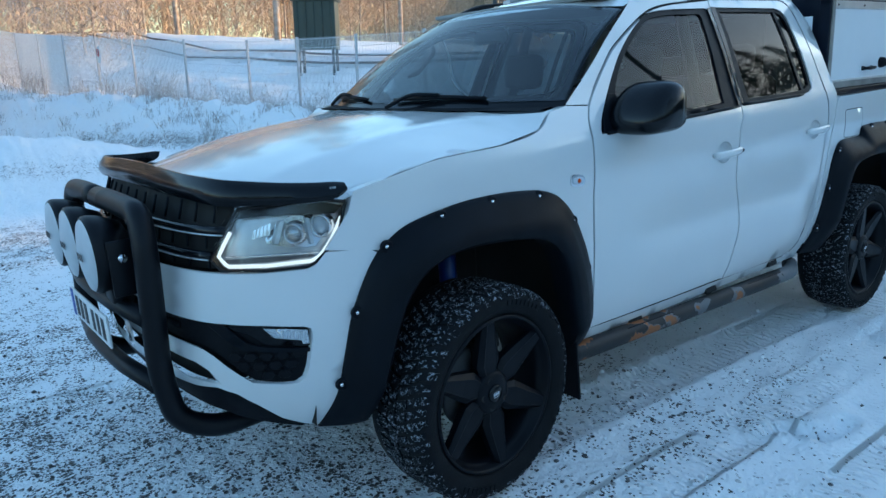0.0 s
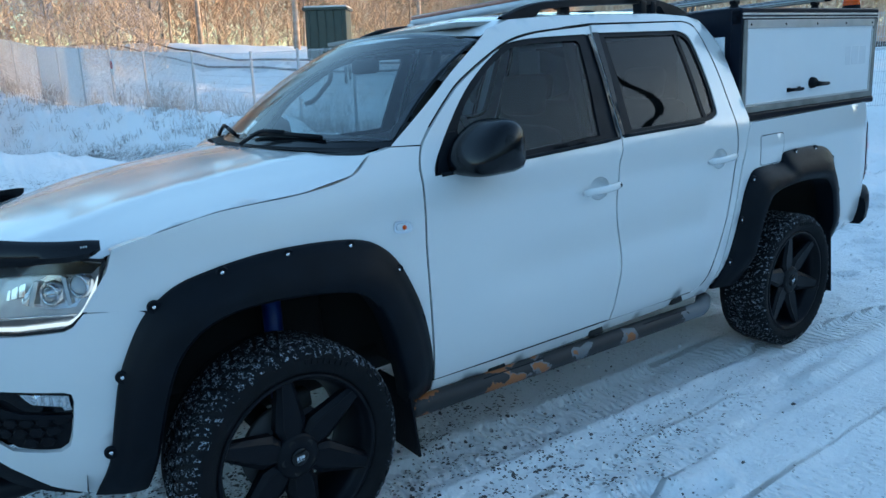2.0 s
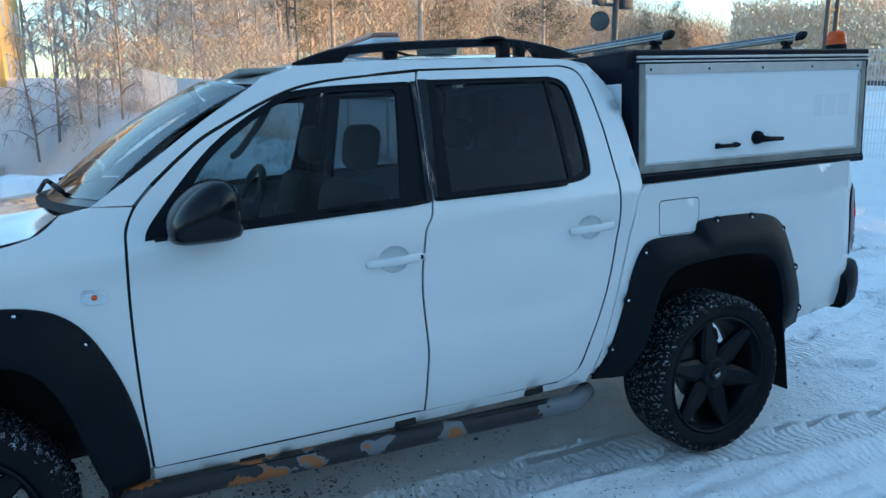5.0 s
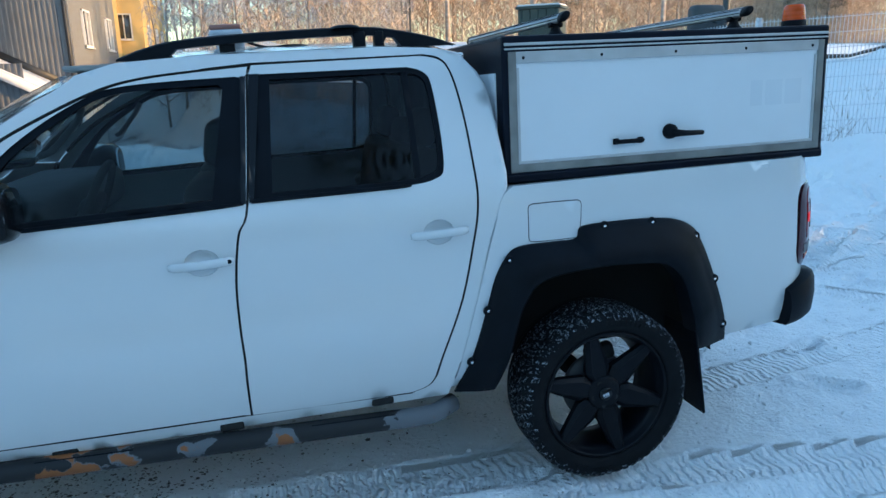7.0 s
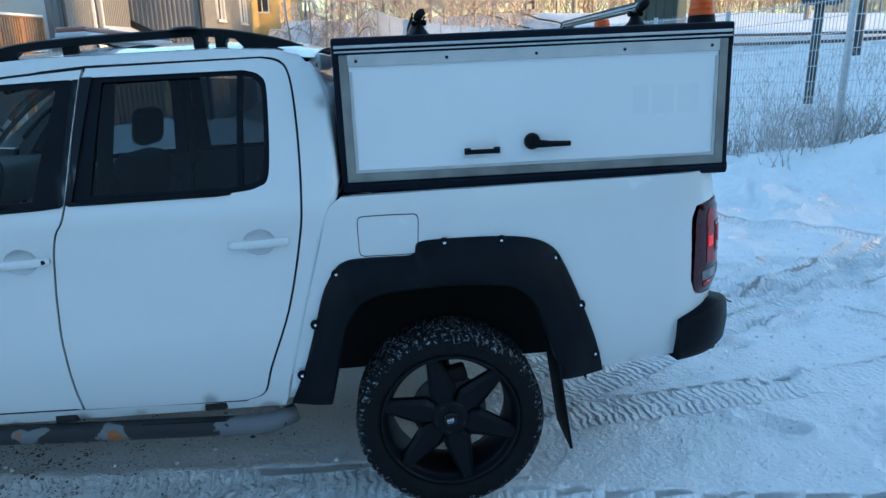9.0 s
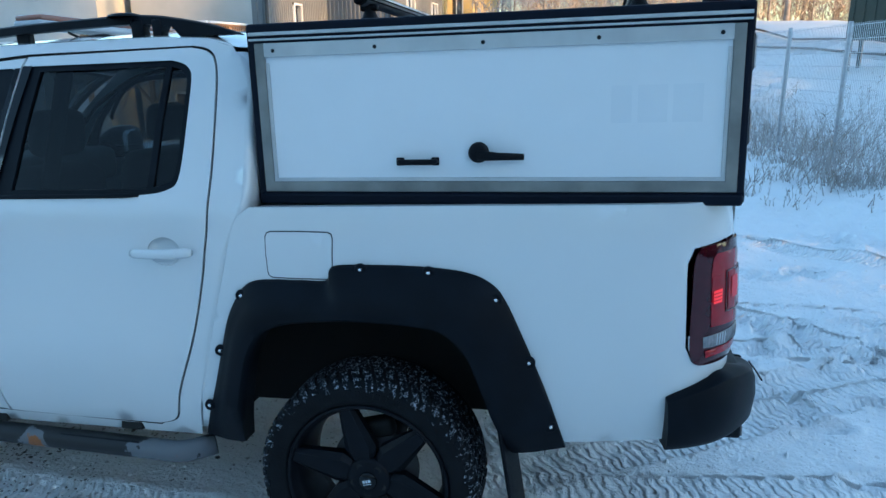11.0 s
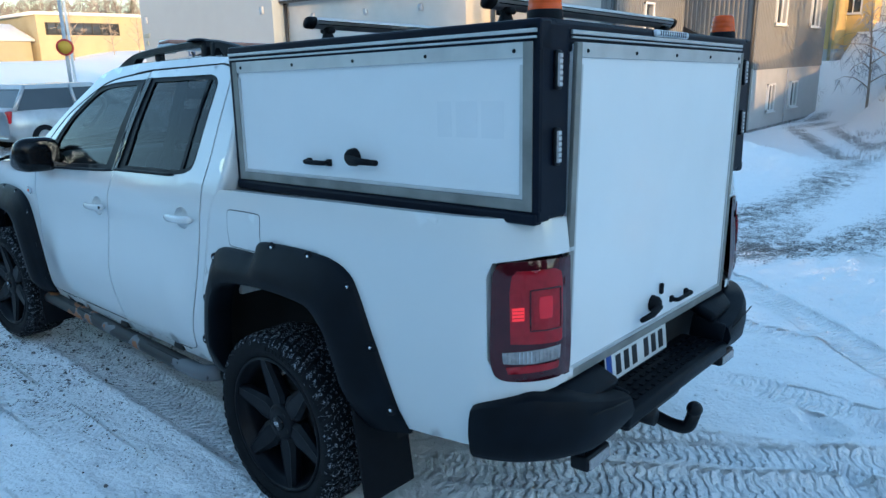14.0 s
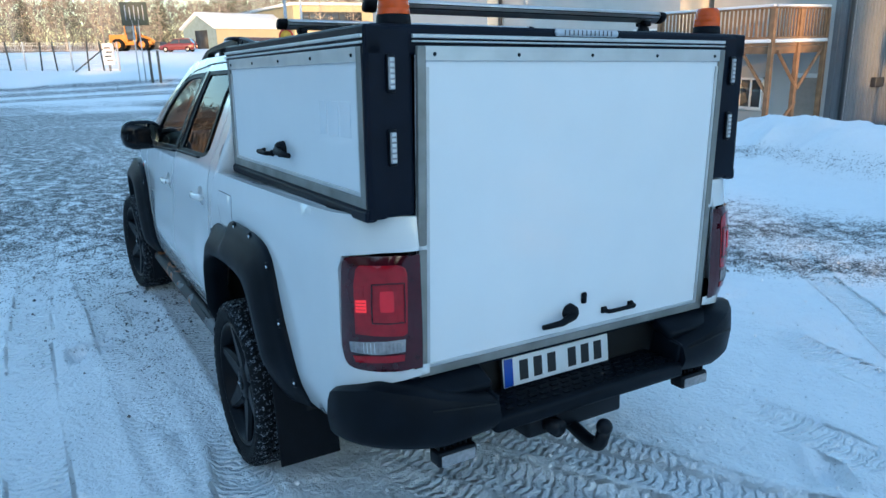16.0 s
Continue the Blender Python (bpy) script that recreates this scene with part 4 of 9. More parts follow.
tl = curve2([(4.155, 0.712), (4.145, 0.763), (4.149, 0.90), (4.154, 1.015), (4.164, 1.052), (4.19, 1.068), (4.26, 1.072), (4.341, 1.073), (4.384, 1.068), (4.393, 1.04), (4.393, 0.72), (4.384, 0.690), (4.30, 0.684), (4.214, 0.685), (4.175, 0.692)], 4)
ring = [(4.266, 0.868), (4.267, 0.970), (4.276, 0.984), (4.355, 0.986), (4.364, 0.974), (4.363, 0.868), (4.354, 0.857), (4.276, 0.857)]
for sg in (1, -1):
    def fx(bm):
        if sg < 0:
            bmesh.ops.transform(bm, matrix=Matrix.Diagonal((1, -1, 1, 1)), verts=bm.verts)
            bmesh.ops.recalc_face_normals(bm, faces=bm.faces)
        return bm
    t = part("tail_light", fx(skin(tl, [], bulge(), 0.025, lip=0.03)), M_REDDK, truck, "dark red tail light with a clear reversing strip")
    part("brake_lens", fx(skin([(4.208, 0.816), (4.206, 0.98), (4.214, 1.030), (4.228, 1.044), (4.340, 1.046), (4.366, 1.034), (4.372, 1.010), (4.366, 0.818), (4.355, 0.812)], [], bulge(0.0022), 0.02, lip=0.004)), M_RED, t, "bright red lens")
    part("brake_core", fx(skin(curve2([(4.276, 0.872), (4.276, 0.968), (4.284, 0.977), (4.348, 0.979), (4.356, 0.970), (4.355, 0.874), (4.348, 0.866), (4.284, 0.866)], 3), [], bulge(0.0046), 0.02, lip=0.003)), M_RED, t)
    part("lit_bulb", fx(skin(curve2([(4.291, 0.902), (4.291, 0.956), (4.298, 0.963), (4.324, 0.964), (4.330, 0.957), (4.330, 0.902), (4.324, 0.895), (4.298, 0.895)], 3), [], bulge(0.0068), 0.02, lip=0.002)), M_TAILDIM, t, "softly lit red lamp square")
    part("lit_strip", fx(skin([(4.213, 0.889), (4.213, 0.930), (4.247, 0.933), (4.247, 0.891)], [], bulge(0.0052), 0.02, lip=0.003)), M_TAILGLOW, t, "glowing red side patch")
    for z in (0.899, 0.910, 0.921):
        part("strip_rib", fx(tube([bulge(0.0064)(4.213, z), bulge(0.0064)(4.247, z + 0.002)], 0.0012, 4)), M_RED, t)
    part("side_reflector", fx(skin([(4.210, 0.94), (4.210, 0.975), (4.240, 0.978), (4.240, 0.942)], [], bulge(0.0042), 0.02, lip=0.003)), M_RED, t)
    part("reverse_lens", fx(skin([(4.186, 0.750), (4.183, 0.786), (4.27, 0.794), (4.360, 0.800), (4.358, 0.757), (4.27, 0.749)], [], bulge(0.0030), 0.02, lip=0.004)), M_REVERSE, t, "ribbed clear reversing lens")
    for k in range(14):
        u = 4.20 + k * 0.0115
        part("lens_rib", fx(tube([bulge(0.0036)(u, 0.753), bulge(0.0036)(u, 0.790)], 0.0016, 4)), M_LENSW if 2 < k < 7 else M_REVERSE, t)
    part("low_reflector", fx(skin([(4.200, 0.714), (4.193, 0.738), (4.27, 0.744), (4.358, 0.748), (4.356, 0.724)], [], bulge(0.0030), 0.02, lip=0.003)), M_RED, t, "red reflector strip")
    part("core_frame", fx(tube([bulge(0.0030)(u, z) for u, z in curve2(ring, 2) + ring[:1]], 0.0028, 5)), M_REDDK, t)

# wheel flares
FO = [(-0.592, 0.400), (-0.525, 0.515), (-0.485, 0.665), (-0.455, 0.775), (-0.410, 0.873), (-0.365, 0.945), (-0.310, 0.995), (-0.230, 1.036), (-0.060, 1.067), (0.091, 1.074), (0.235, 1.067), (0.345, 1.050), (0.420, 1.016), (0.480, 0.957), (0.528, 0.870), (0.575, 0.740), (0.602, 0.600), (0.612, 0.470), (0.605, 0.395)]
FI = [(-0.432, 0.405), (-0.395, 0.500), (-0.365, 0.600), (-0.335, 0.700), (-0.295, 0.800), (-0.240, 0.868), (-0.180, 0.905), (-0.100, 0.925), (0.0, 0.928), (0.100, 0.921), (0.200, 0.909), (0.280, 0.890), (0.335, 0.855), (0.375, 0.795), (0.405, 0.720), (0.430, 0.620), (0.450, 0.530), (0.468, 0.450), (0.478, 0.392)]
RO = [(2.458, 0.351), (2.536, 0.528), (2.596, 0.706), (2.641, 0.843), (2.694, 0.929), (2.735, 0.958), (2.800, 0.966), (2.912, 0.965), (3.000, 0.967), (3.022, 1.012), (3.124, 1.020), (3.313, 1.016), (3.458, 0.999), (3.543, 0.962), (3.592, 0.897), (3.668, 0.715), (3.726, 0.552), (3.772, 0.385)]
RI = [(2.629, 0.346), (2.665, 0.480), (2.695, 0.600), (2.725, 0.700), (2.760, 0.765), (2.800, 0.808), (2.870, 0.832), (2.950, 0.842), (3.030, 0.847), (3.110, 0.848), (3.190, 0.846), (3.270, 0.840), (3.340, 0.832), (3.400, 0.812), (3.465, 0.742), (3.505, 0.636), (3.547, 0.501), (3.590, 0.372)]


def flare(outer, inner, bolts, depth):
    """Band from the body out to the arch lip, rounded over, with a return flange."""
    n = 8
    o, i2 = smooth_open(outer, n), smooth_open(inner, n)
    bm = bmesh.new()
    rings = []
    m = len(o)
    for k in range(m):
        f = k / (m - 1)
        e = min(1.0, 0.55 + min(f, 1 - f) * 6)
        (u0, z0), (u1, z1) = o[k], i2[k]
        ring = []
        for s, out in ((0.0, -0.004), (0.01, 0.010), (0.05, 0.020 * e), (0.22, 0.036 * e), (0.38, depth * 0.62 * e), (0.55, depth * 0.86 * e), (0.78, depth * 0.97 * e), (0.93, depth * e), (1.0, (depth - 0.010) * e), (1.0, depth * 0.3), (1.0, -0.03)):
            ring.append(bm.verts.new(side(u0 + (u1 - u0) * s, z0 + (z1 - z0) * s, out)))
        rings.append(ring)
    for a, b in zip(rings, rings[1:]):
        for j in range(len(a) - 1):
            bm.faces.new((a[j], a[j + 1], b[j + 1], b[j]))
    bm.faces.new(rings[0])
    bm.faces.new(rings[-1][::-1])
    bmesh.ops.recalc_face_normals(bm, faces=bm.faces)
    a = part("wheel_flare", bm, M_PLASTIC, truck, "satin black bolt-on wheel flare")
    sharp(a, 50)
    b = mirror_y(a, truck)
    boss = bmesh.new()
    for u, z in bolts:
        c = side(u, z, 0.021)
        nrm = (side(u, z, 0.06) - side(u, z, 0.0)).normalized()
        q = nrm.to_track_quat('Y', 'Z').to_matrix().to_4x4()
        r1 = part("pocket", lathe([(0.0, -0.001), (0.010, -0.001), (0.015, 0.0045), (0.019, 0.003), (0.021, -0.006)], 16), M_PLASTIC, a, matrix=Matrix.Translation(c) @ q)
        r2 = part("bolt", lathe([(0.0, 0.0068), (0.005, 0.0062), (0.0072, 0.003), (0.0075, -0.002)], 12), M_CHROME, a, "bright button-head bolt", matrix=Matrix.Translation(c) @ q)
    return a


flare(FO, FI, [(-0.510, 0.558), (-0.442, 0.787), (-0.328, 0.977), (-0.128, 1.041), (0.081, 1.055), (0.301, 1.040), (0.478, 0.918), (0.553, 0.717), (0.580, 0.504)], 0.082)
flare(RO, RI, [(2.524, 0.498), (2.600, 0.714), (2.700, 0.913), (3.124, 1.007), (3.347, 0.999), (3.558, 0.914), (3.658, 0.708), (3.724, 0.481)], 0.082)

# wheels
R_T = 0.387


def make_wheel():
    """Wheel about the y axis, outer face towards -y at y = 0."""
    w = empty("wheel", "", "")
    prof = [(0.285, 0.030), (0.288, 0.008), (0.300, 0.000), (0.325, -0.010), (0.350, -0.012), (0.366, -0.004), (0.376, 0.010), (0.378, 0.03), (0.378, 0.13), (0.378, 0.225), (0.374, 0.245), (0.350, 0.262), (0.300, 0.255), (0.285, 0.23)]
    tyre = part("tyre", lathe(prof, 72), M_RUBBER, w, "winter tyre with snow in the tread")
    # tread blocks in one mesh: rows of slanted lugs with sipes
    bm = bmesh.new()
    rng = random.Random(4)
    n = 58
    for row, (y0, y1, sk) in enumerate(((0.054, 0.098, 0.55), (0.106, 0.140, -0.55), (0.148, 0.192, -0.55), (0.200, 0.240, -0.35))):
        for k in range(n):
            a0 = 2 * math.pi * (k + 0.5 * (row % 2)) / n
            da = 2 * math.pi / n * (0.62 + 0.12 * rng.random())
            r0, r1 = 0.374, 0.387 - (0.007 if row == 3 else 0.0)
            ym = (y0 + y1) / 2
            vs = []
            for r in (r0, r1):
                for yy, a in ((y0, a0), (y1, a0), (y1, a0 + da), (y0, a0 + da)):
                    aa = a + sk * (yy - ym) / R_T * 0.6
                    rr = r - (0.006 if row == 3 and yy == y1 else 0)
                    vs.append(bm.verts.new((rr * math.cos(aa), yy, rr * math.sin(aa))))
            for f in ((4, 5, 6, 7), (0, 1, 5, 4), (1, 2, 6, 5), (2, 3, 7, 6), (3, 0, 4, 7)):
                bm.faces.new([vs[j] for j in f])
    # shoulder lugs wrap over the edge, long and short in turn
    sl = bmesh.new()
    for k in range(n):
        a0 = 2 * math.pi * (k + 0.2) / n
        da = 2 * math.pi / n * (0.58 + 0.1 * rng.random())
        end = (-0.0150, 0.346) if k % 2 else (-0.0135, 0.358)
        top = [(0.046, 0.386), (0.014, 0.383), (-0.004, 0.371), end]
        low = [(0.046, 0.372), (0.014, 0.370), (0.006, 0.362), (-0.004, end[1] - 0.004)]
        cols = []
        for a in (a0, a0 + da):
            cols.append([sl.verts.new((r * math.cos(a + y * 1.2), y, r * math.sin(a + y * 1.2))) for y, r in top + low[::-1]])
        for q_ in range(7):
            sl.faces.new((cols[0][q_], cols[0][q_ + 1], cols[1][q_ + 1], cols[1][q_]))
        sl.faces.new(cols[0])
        sl.faces.new(cols[1][::-1])
    bmesh.ops.recalc_face_normals(sl, faces=sl.faces)
    so = part("shoulder_tread", sl, M_TREAD, tyre, smooth=False)
    so["kind"] = "stuff"
    bmesh.ops.recalc_face_normals(bm, faces=bm.faces)
    tr = part("tread", bm, M_TREAD, tyre, "studded tread blocks packed with snow", smooth=False)
    tr["kind"] = "stuff"
    # raised sidewall writing as plain bars on an arc
    for base in (1.35, 4.49):
        wb = bmesh.new()
        for k in range(8):
            a = base - k * 0.068
            vs = [wb.verts.new((r * math.cos(a + d), y, r * math.sin(a + d))) for y in (-0.0085, -0.0145) for r, d in ((0.326, -0.022), (0.344, -0.022), (0.344, 0.022), (0.326, 0.022))]
            for f in ((4, 5, 6, 7), (0, 1, 5, 4), (1, 2, 6, 5), (2, 3, 7, 6), (3, 0, 4, 7)):
                wb.faces.new([vs[j] for j in f])
        bmesh.ops.recalc_face_normals(wb, faces=wb.faces)
        part("sidewall_lettering", wb, M_RUBBER, tyre, smooth=False)
    # rim: lip and barrel
    rim = part("rim", lathe([(0.288, 0.012), (0.284, 0.001), (0.278, 0.0), (0.272, 0.008), (0.268, 0.030), (0.262, 0.036), (0.252, 0.055), (0.240, 0.16), (0.245, 0.21), (0.285, 0.235)], 72), M_RIM, w, "black six-spoke alloy rim")
    # spokes
    for s in range(6):
        a = 2 * math.pi * s / 6 + math.pi / 2
        bm = bmesh.new()
        rings = []
        for r, hw, y0, dp in ((0.040, 0.022, 0.034, 0.06), (0.080, 0.044, 0.032, 0.05), (0.112, 0.056, 0.029, 0.045), (0.160, 0.048, 0.024, 0.042), (0.220, 0.037, 0.016, 0.040), (0.270, 0.027, 0.010, 0.040)):
            ring = []
            for v, y in ((-hw, y0 + dp), (-hw, y0 + 0.014), (-hw * 0.62, y0), (-hw * 0.50, y0 + 0.0015), (hw * 0.50, y0 + 0.0015), (hw * 0.62, y0), (hw, y0 + 0.014), (hw, y0 + dp)):
                x, z = r, v
                ring.append(bm.verts.new((x * math.cos(a) - z * math.sin(a), y, x * math.sin(a) + z * math.cos(a))))
            rings.append(ring)
        for ra, rb in zip(rings, rings[1:]):
            for j in range(8):
                bm.faces.new((ra[j], ra[(j + 1) % 8], rb[(j + 1) % 8], rb[j]))
        bm.faces.new(rings[0])
        bm.faces.new(rings[-1][::-1])
        bmesh.ops.recalc_face_normals(bm, faces=bm.faces)
        part("spoke", bm, M_RIM, rim, smooth=False)
    part("hub", lathe([(0.0, 0.024), (0.040, 0.024), (0.068, 0.026), (0.076, 0.032), (0.082, 0.045), (0.082, 0.12), (0.0, 0.12)], 36), M_RIM, rim)
    part("centre_cap", lathe([(0.0, 0.014), (0.028, 0.015), (0.032, 0.019), (0.033, 0.03)], 28), M_BLACKP, rim)
    em = bmesh.new()
    for ex, ew, ez, eh in ((-0.012, 0.008, 0.002, 0.012), (-0.002, 0.007, 0.002, 0.012), (0.008, 0.009, 0.002, 0.012), (-0.002, 0.030, -0.009, 0.003)):
        add_box(em, (ex, 0.0135, ez), (ew, 0.002, eh), 0.0006)
    part("cap_emblem", em, M_CHROME, rim, "plain bright cap emblem")
    # black discs on the hub face stand in for the shade inside lug holes
    for s in range(5):
        a = 2 * math.pi * s / 5 + math.pi / 2 + 0.3
        part("lug_hole", lathe([(0.0, 0.0252), (0.011, 0.0250), (0.0125, 0.0242), (0.0135, 0.030)], 14), M_BARE, rim, matrix=Matrix.Translation((0.054 * math.cos(a), 0, 0.054 * math.sin(a))))
    # brake disc and caliper behind the spokes
    part("brake_disc", lathe([(0.07, 0.11), (0.155, 0.11), (0.157, 0.12), (0.155, 0.135), (0.07, 0.135)], 40), M_TRIM, w, "dull steel brake disc")
    part("caliper", box((0.05, 0.115, 0.15), (0.13, 0.06, 0.07), 0.015), M_BARE, w)
    return w


w0 = make_wheel()
back = TRUCK_M.inverted() @ Matrix.Rotation(radians(LEAN), 4, 'X')


def place_wheel(ob, x, y, spin, turn=0.0, right=False):
    m = back @ Matrix.Translation((x, y, R_T)) @ Matrix.Rotation(radians((180 if right else 0) + turn), 4, 'Z') @ Matrix.Rotation(radians(spin), 4, 'Y')
    ob.parent = truck
    ob.matrix_basis = m


wheels = [w0] + [copy_thing(w0, Matrix()) for _ in range(3)]
place_wheel(wheels[0], 0.0, -1.012, -6.0, 4.0)
place_wheel(wheels[1], 3.095, -1.010, -15.0)
place_wheel(wheels[2], 0.0, 1.012, 20.0, 4.0, True)
place_wheel(wheels[3], 3.095, 1.010, 40.0, 0.0, True)
for w in wheels:
    w["label"] = "black alloy wheel with a snowy winter tyre"

# wheel housings and underbody
for cx, cz, r in ((0.015, 0.42, 0.60), (3.10, 0.34, 0.60)):
    for sg in (-1, 1):
        bm = bmesh.new()
        rr = []
        for y in ((0.80, 0.50) if cx < 1 else (0.88, 0.55)):
            rr.append([bm.verts.new((cx + r * math.cos(t), sg * y, cz + r * math.sin(t))) for t in (math.pi * k / 20 for k in range(21))])
        for k in range(20):
            bm.faces.new((rr[0][k], rr[0][k + 1], rr[1][k + 1], rr[1][k]))
        bm.faces.new(rr[1])
        part("wheel_housing", bm, M_BARE, truck)
part("underbody", box((1.75, 0, 0.43), (4.3, 1.0, 0.16), 0.03), M_BARE, truck)
part("floor_pan", box((1.55, 0, 0.46), (1.75, 1.70, 0.05), 0.01), M_BARE, truck)
part("engine_bay", box((-0.20, 0, 0.80), (1.15, 1.05, 0.55), 0.03), M_BARE, truck)
part("bed_floor", box((3.5, 0, 0.70), (1.5, 1.05, 0.10), 0.02), M_BARE, truck)
part("bed_inner", box((3.45, 0, 1.0), (1.25, 1.56, 0.36), 0.02), M_BARE, truck)
for x in (0.02, 3.10):
    part("axle", tube([(x, -0.80, 0.39 if x < 1 else 0.27), (x, 0.80, 0.39 if x < 1 else 0.27)], 0.045, 10), M_BARE, truck)
for sg in (-1, 1):
    part("damper", tube([(0.10, sg * 0.66, 0.45), (0.14, sg * 0.60, 0.95)], 0.035, 12), M_SHOCK, truck, "blue suspension damper")
    # mud flaps
    part("mud_flap", box((0.488, sg * 0.850, 0.325), (0.012, 0.22, 0.30), 0.004, Matrix.Rotation(radians(-4), 4, 'Y')), M_ROUGHP, truck, "black mud flap")
    part("mud_flap", box((3.585, sg * 0.845, 0.280), (0.012, 0.26, 0.41), 0.004, Matrix.Rotation(radians(-7), 4, 'Y')), M_ROUGHP, truck, "black mud flap")

# side steps
for sg in (-1, 1):
    pts = arc([(0.50, sg * 0.90, 0.352), (0.56, sg * 0.90, 0.3495), (2.36, sg * 0.90, 0.272), (2.46, sg * 0.84, 0.285)], 0.08)
    st = part("side_step", tube(pts, 0.040, 16), M_STEP, truck, "black side step tube flaking to rust")
    for x in (0.95, 1.55, 2.15):
        part("step_bracket", box((x, sg * 0.80, 0.345), (0.09, 0.20, 0.035), 0.006, Matrix.Rotation(radians(sg * 14), 4, 'X')), M_BARE, st)
    for x in (1.02, 2.02):
        part("step_pad", box((x, sg * 0.90, 0.373 - (x - 0.66) * 0.043), (0.34, 0.05, 0.012), 0.004, Matrix.Rotation(radians(2.4), 4, 'Y')), M_ROUGHP, st)

# cabin
part("dashboard", box((0.80, 0, 1.20), (0.45, 1.55, 0.20), 0.06, seg=3), M_TRIM, truck)
part("cabin_liner", box((1.7, 0, 1.765), (1.2, 1.15, 0.02), 0.005), mat("pale_headliner", (0.30, 0.30, 0.29), 0.9, var=0.1), truck)
for y in (-0.40, 0.40):
    st = part("seat", box((1.50, y, 0.98), (0.20, 0.50, 0.66), 0.07, Matrix.Rotation(radians(14), 4, 'Y'), 3), M_SEAT, truck, "dark fabric front seat")
    part("headrest", box((1.615, y, 1.44), (0.11, 0.27, 0.20), 0.05, Matrix.Rotation(radians(10), 4, 'Y'), 3), M_SEAT, st)
    part("seat_cushion", box((1.25, y, 0.74), (0.50, 0.52, 0.14), 0.05), M_SEAT, st)
part("rear_bench", box((2.42, 0, 1.02), (0.18, 1.36, 0.68), 0.06, Matrix.Rotation(radians(12), 4, 'Y'), 3), M_SEAT, truck)
for y in (-0.42, 0.42, 0.0):
    part("rear_headrest", box((2.50, y, 1.44 if y else 1.39), (0.10, 0.25, 0.17), 0.045, Matrix.Rotation(radians(10), 4, 'Y'), 3), M_SEAT, truck)
sw = part("steering_wheel", tube([(1.10 + 0.10 * math.sin(t) * 0.75, -0.40 + 0.19 * math.cos(t), 1.22 + 0.17 * math.sin(t)) for t in (2 * math.pi * k / 32 for k in range(33))], 0.016, 8, False), M_SEAT, truck)
part("steering_hub", box((1.08, -0.40, 1.22), (0.05, 0.30, 0.10), 0.02, Matrix.Rotation(radians(30), 4, 'Y')), M_SEAT, sw)
part("inner_mirror", box((0.98, 0.0, 1.63), (0.04, 0.22, 0.07), 0.02), M_SEAT, truck)
for y in (-1, 1):
    part("inner_pillar", tube([(1.76, y * 0.68, 1.2), (1.80, y * 0.52, 1.70)], 0.03, 10), M_SEAT, truck)
    part("grab_handle", tube(arc([(1.02, y * 0.76, 1.46), (1.05, y * 0.71, 1.47), (1.15, y * 0.67, 1.58), (1.17, y * 0.70, 1.62)], 0.03), 0.013, 8), M_TRIM, truck)
# cab back wall with rear window
bw = bmesh.new()
add_box(bw, (2.66, 0, 1.02), (0.03, 1.66, 0.62), 0.004)
add_box(bw, (2.655, 0, 1.715), (0.05, 1.10, 0.07), 0.01)
for y in (-0.62, 0.62):
    add_box(bw, (2.655, y, 1.46), (0.03, 0.18, 0.42), 0.004)
part("cab_back", bw, M_PAINT, truck)
rg = part("rear_screen", box((2.662, 0, 1.51), (0.006, 1.12, 0.40)), M_PRIVACY, truck)
rg.visible_shadow = False

# rear step bumper
def bump_rear(sg):
    pl = [(4.085, -0.93), (4.16, -0.915), (4.245, -0.875), (4.32, -0.80), (4.375, -0.70), (4.40, -0.58), (4.405, -0.44)]
    pl = smooth_open(pl, 4)
    bm = bmesh.new()
    rings = []
    n = len(pl)
    for i, (x, y) in enumerate(pl):
        f = i / (n - 1)
        a, b = pl[max(i - 1, 0)], pl[min(i + 1, n - 1)]
        t = Vector((b[0] - a[0], b[1] - a[1], 0)).normalized()
        nr = Vector((-t.y, t.x, 0)) * -1
        if nr.x < 0 and f > 0.3:
            nr = -nr
        top = float(np.interp(f, [0, 0.12, 0.4, 0.62, 1.0], [0.590, 0.612, 0.650, 0.630, 0.555]))
        bot = 0.408 + 0.012 * math.sin(f * 3) + 0.03 * max(0.0, (f - 0.75) / 0.25)
        c = Vector((x, y, 0))
        ring = []
        for o, z in ((-0.16, top), (-0.025, top), (-0.004, top - 0.012), (0.006, top - 0.04), (0.010, (top + bot) / 2), (0.0, bot + 0.03), (-0.02, bot + 0.004), (-0.10, bot)):
            ring.append(bm.verts.new(c + nr * o + Vector((0, 0, z))))
        rings.append(ring)
    for ra, rb in zip(rings, rings[1:]):
        for j in range(8):
            bm.faces.new((ra[j], ra[(j + 1) % 8], rb[(j + 1) % 8], rb[j]))
    bm.faces.new(rings[0])
    bm.faces.new(rings[-1][::-1])
    if sg > 0:
        bmesh.ops.transform(bm, matrix=Matrix.Diagonal((1, -1, 1, 1)), verts=bm.verts)
    bmesh.ops.recalc_face_normals(bm, faces=bm.faces)
    return bm


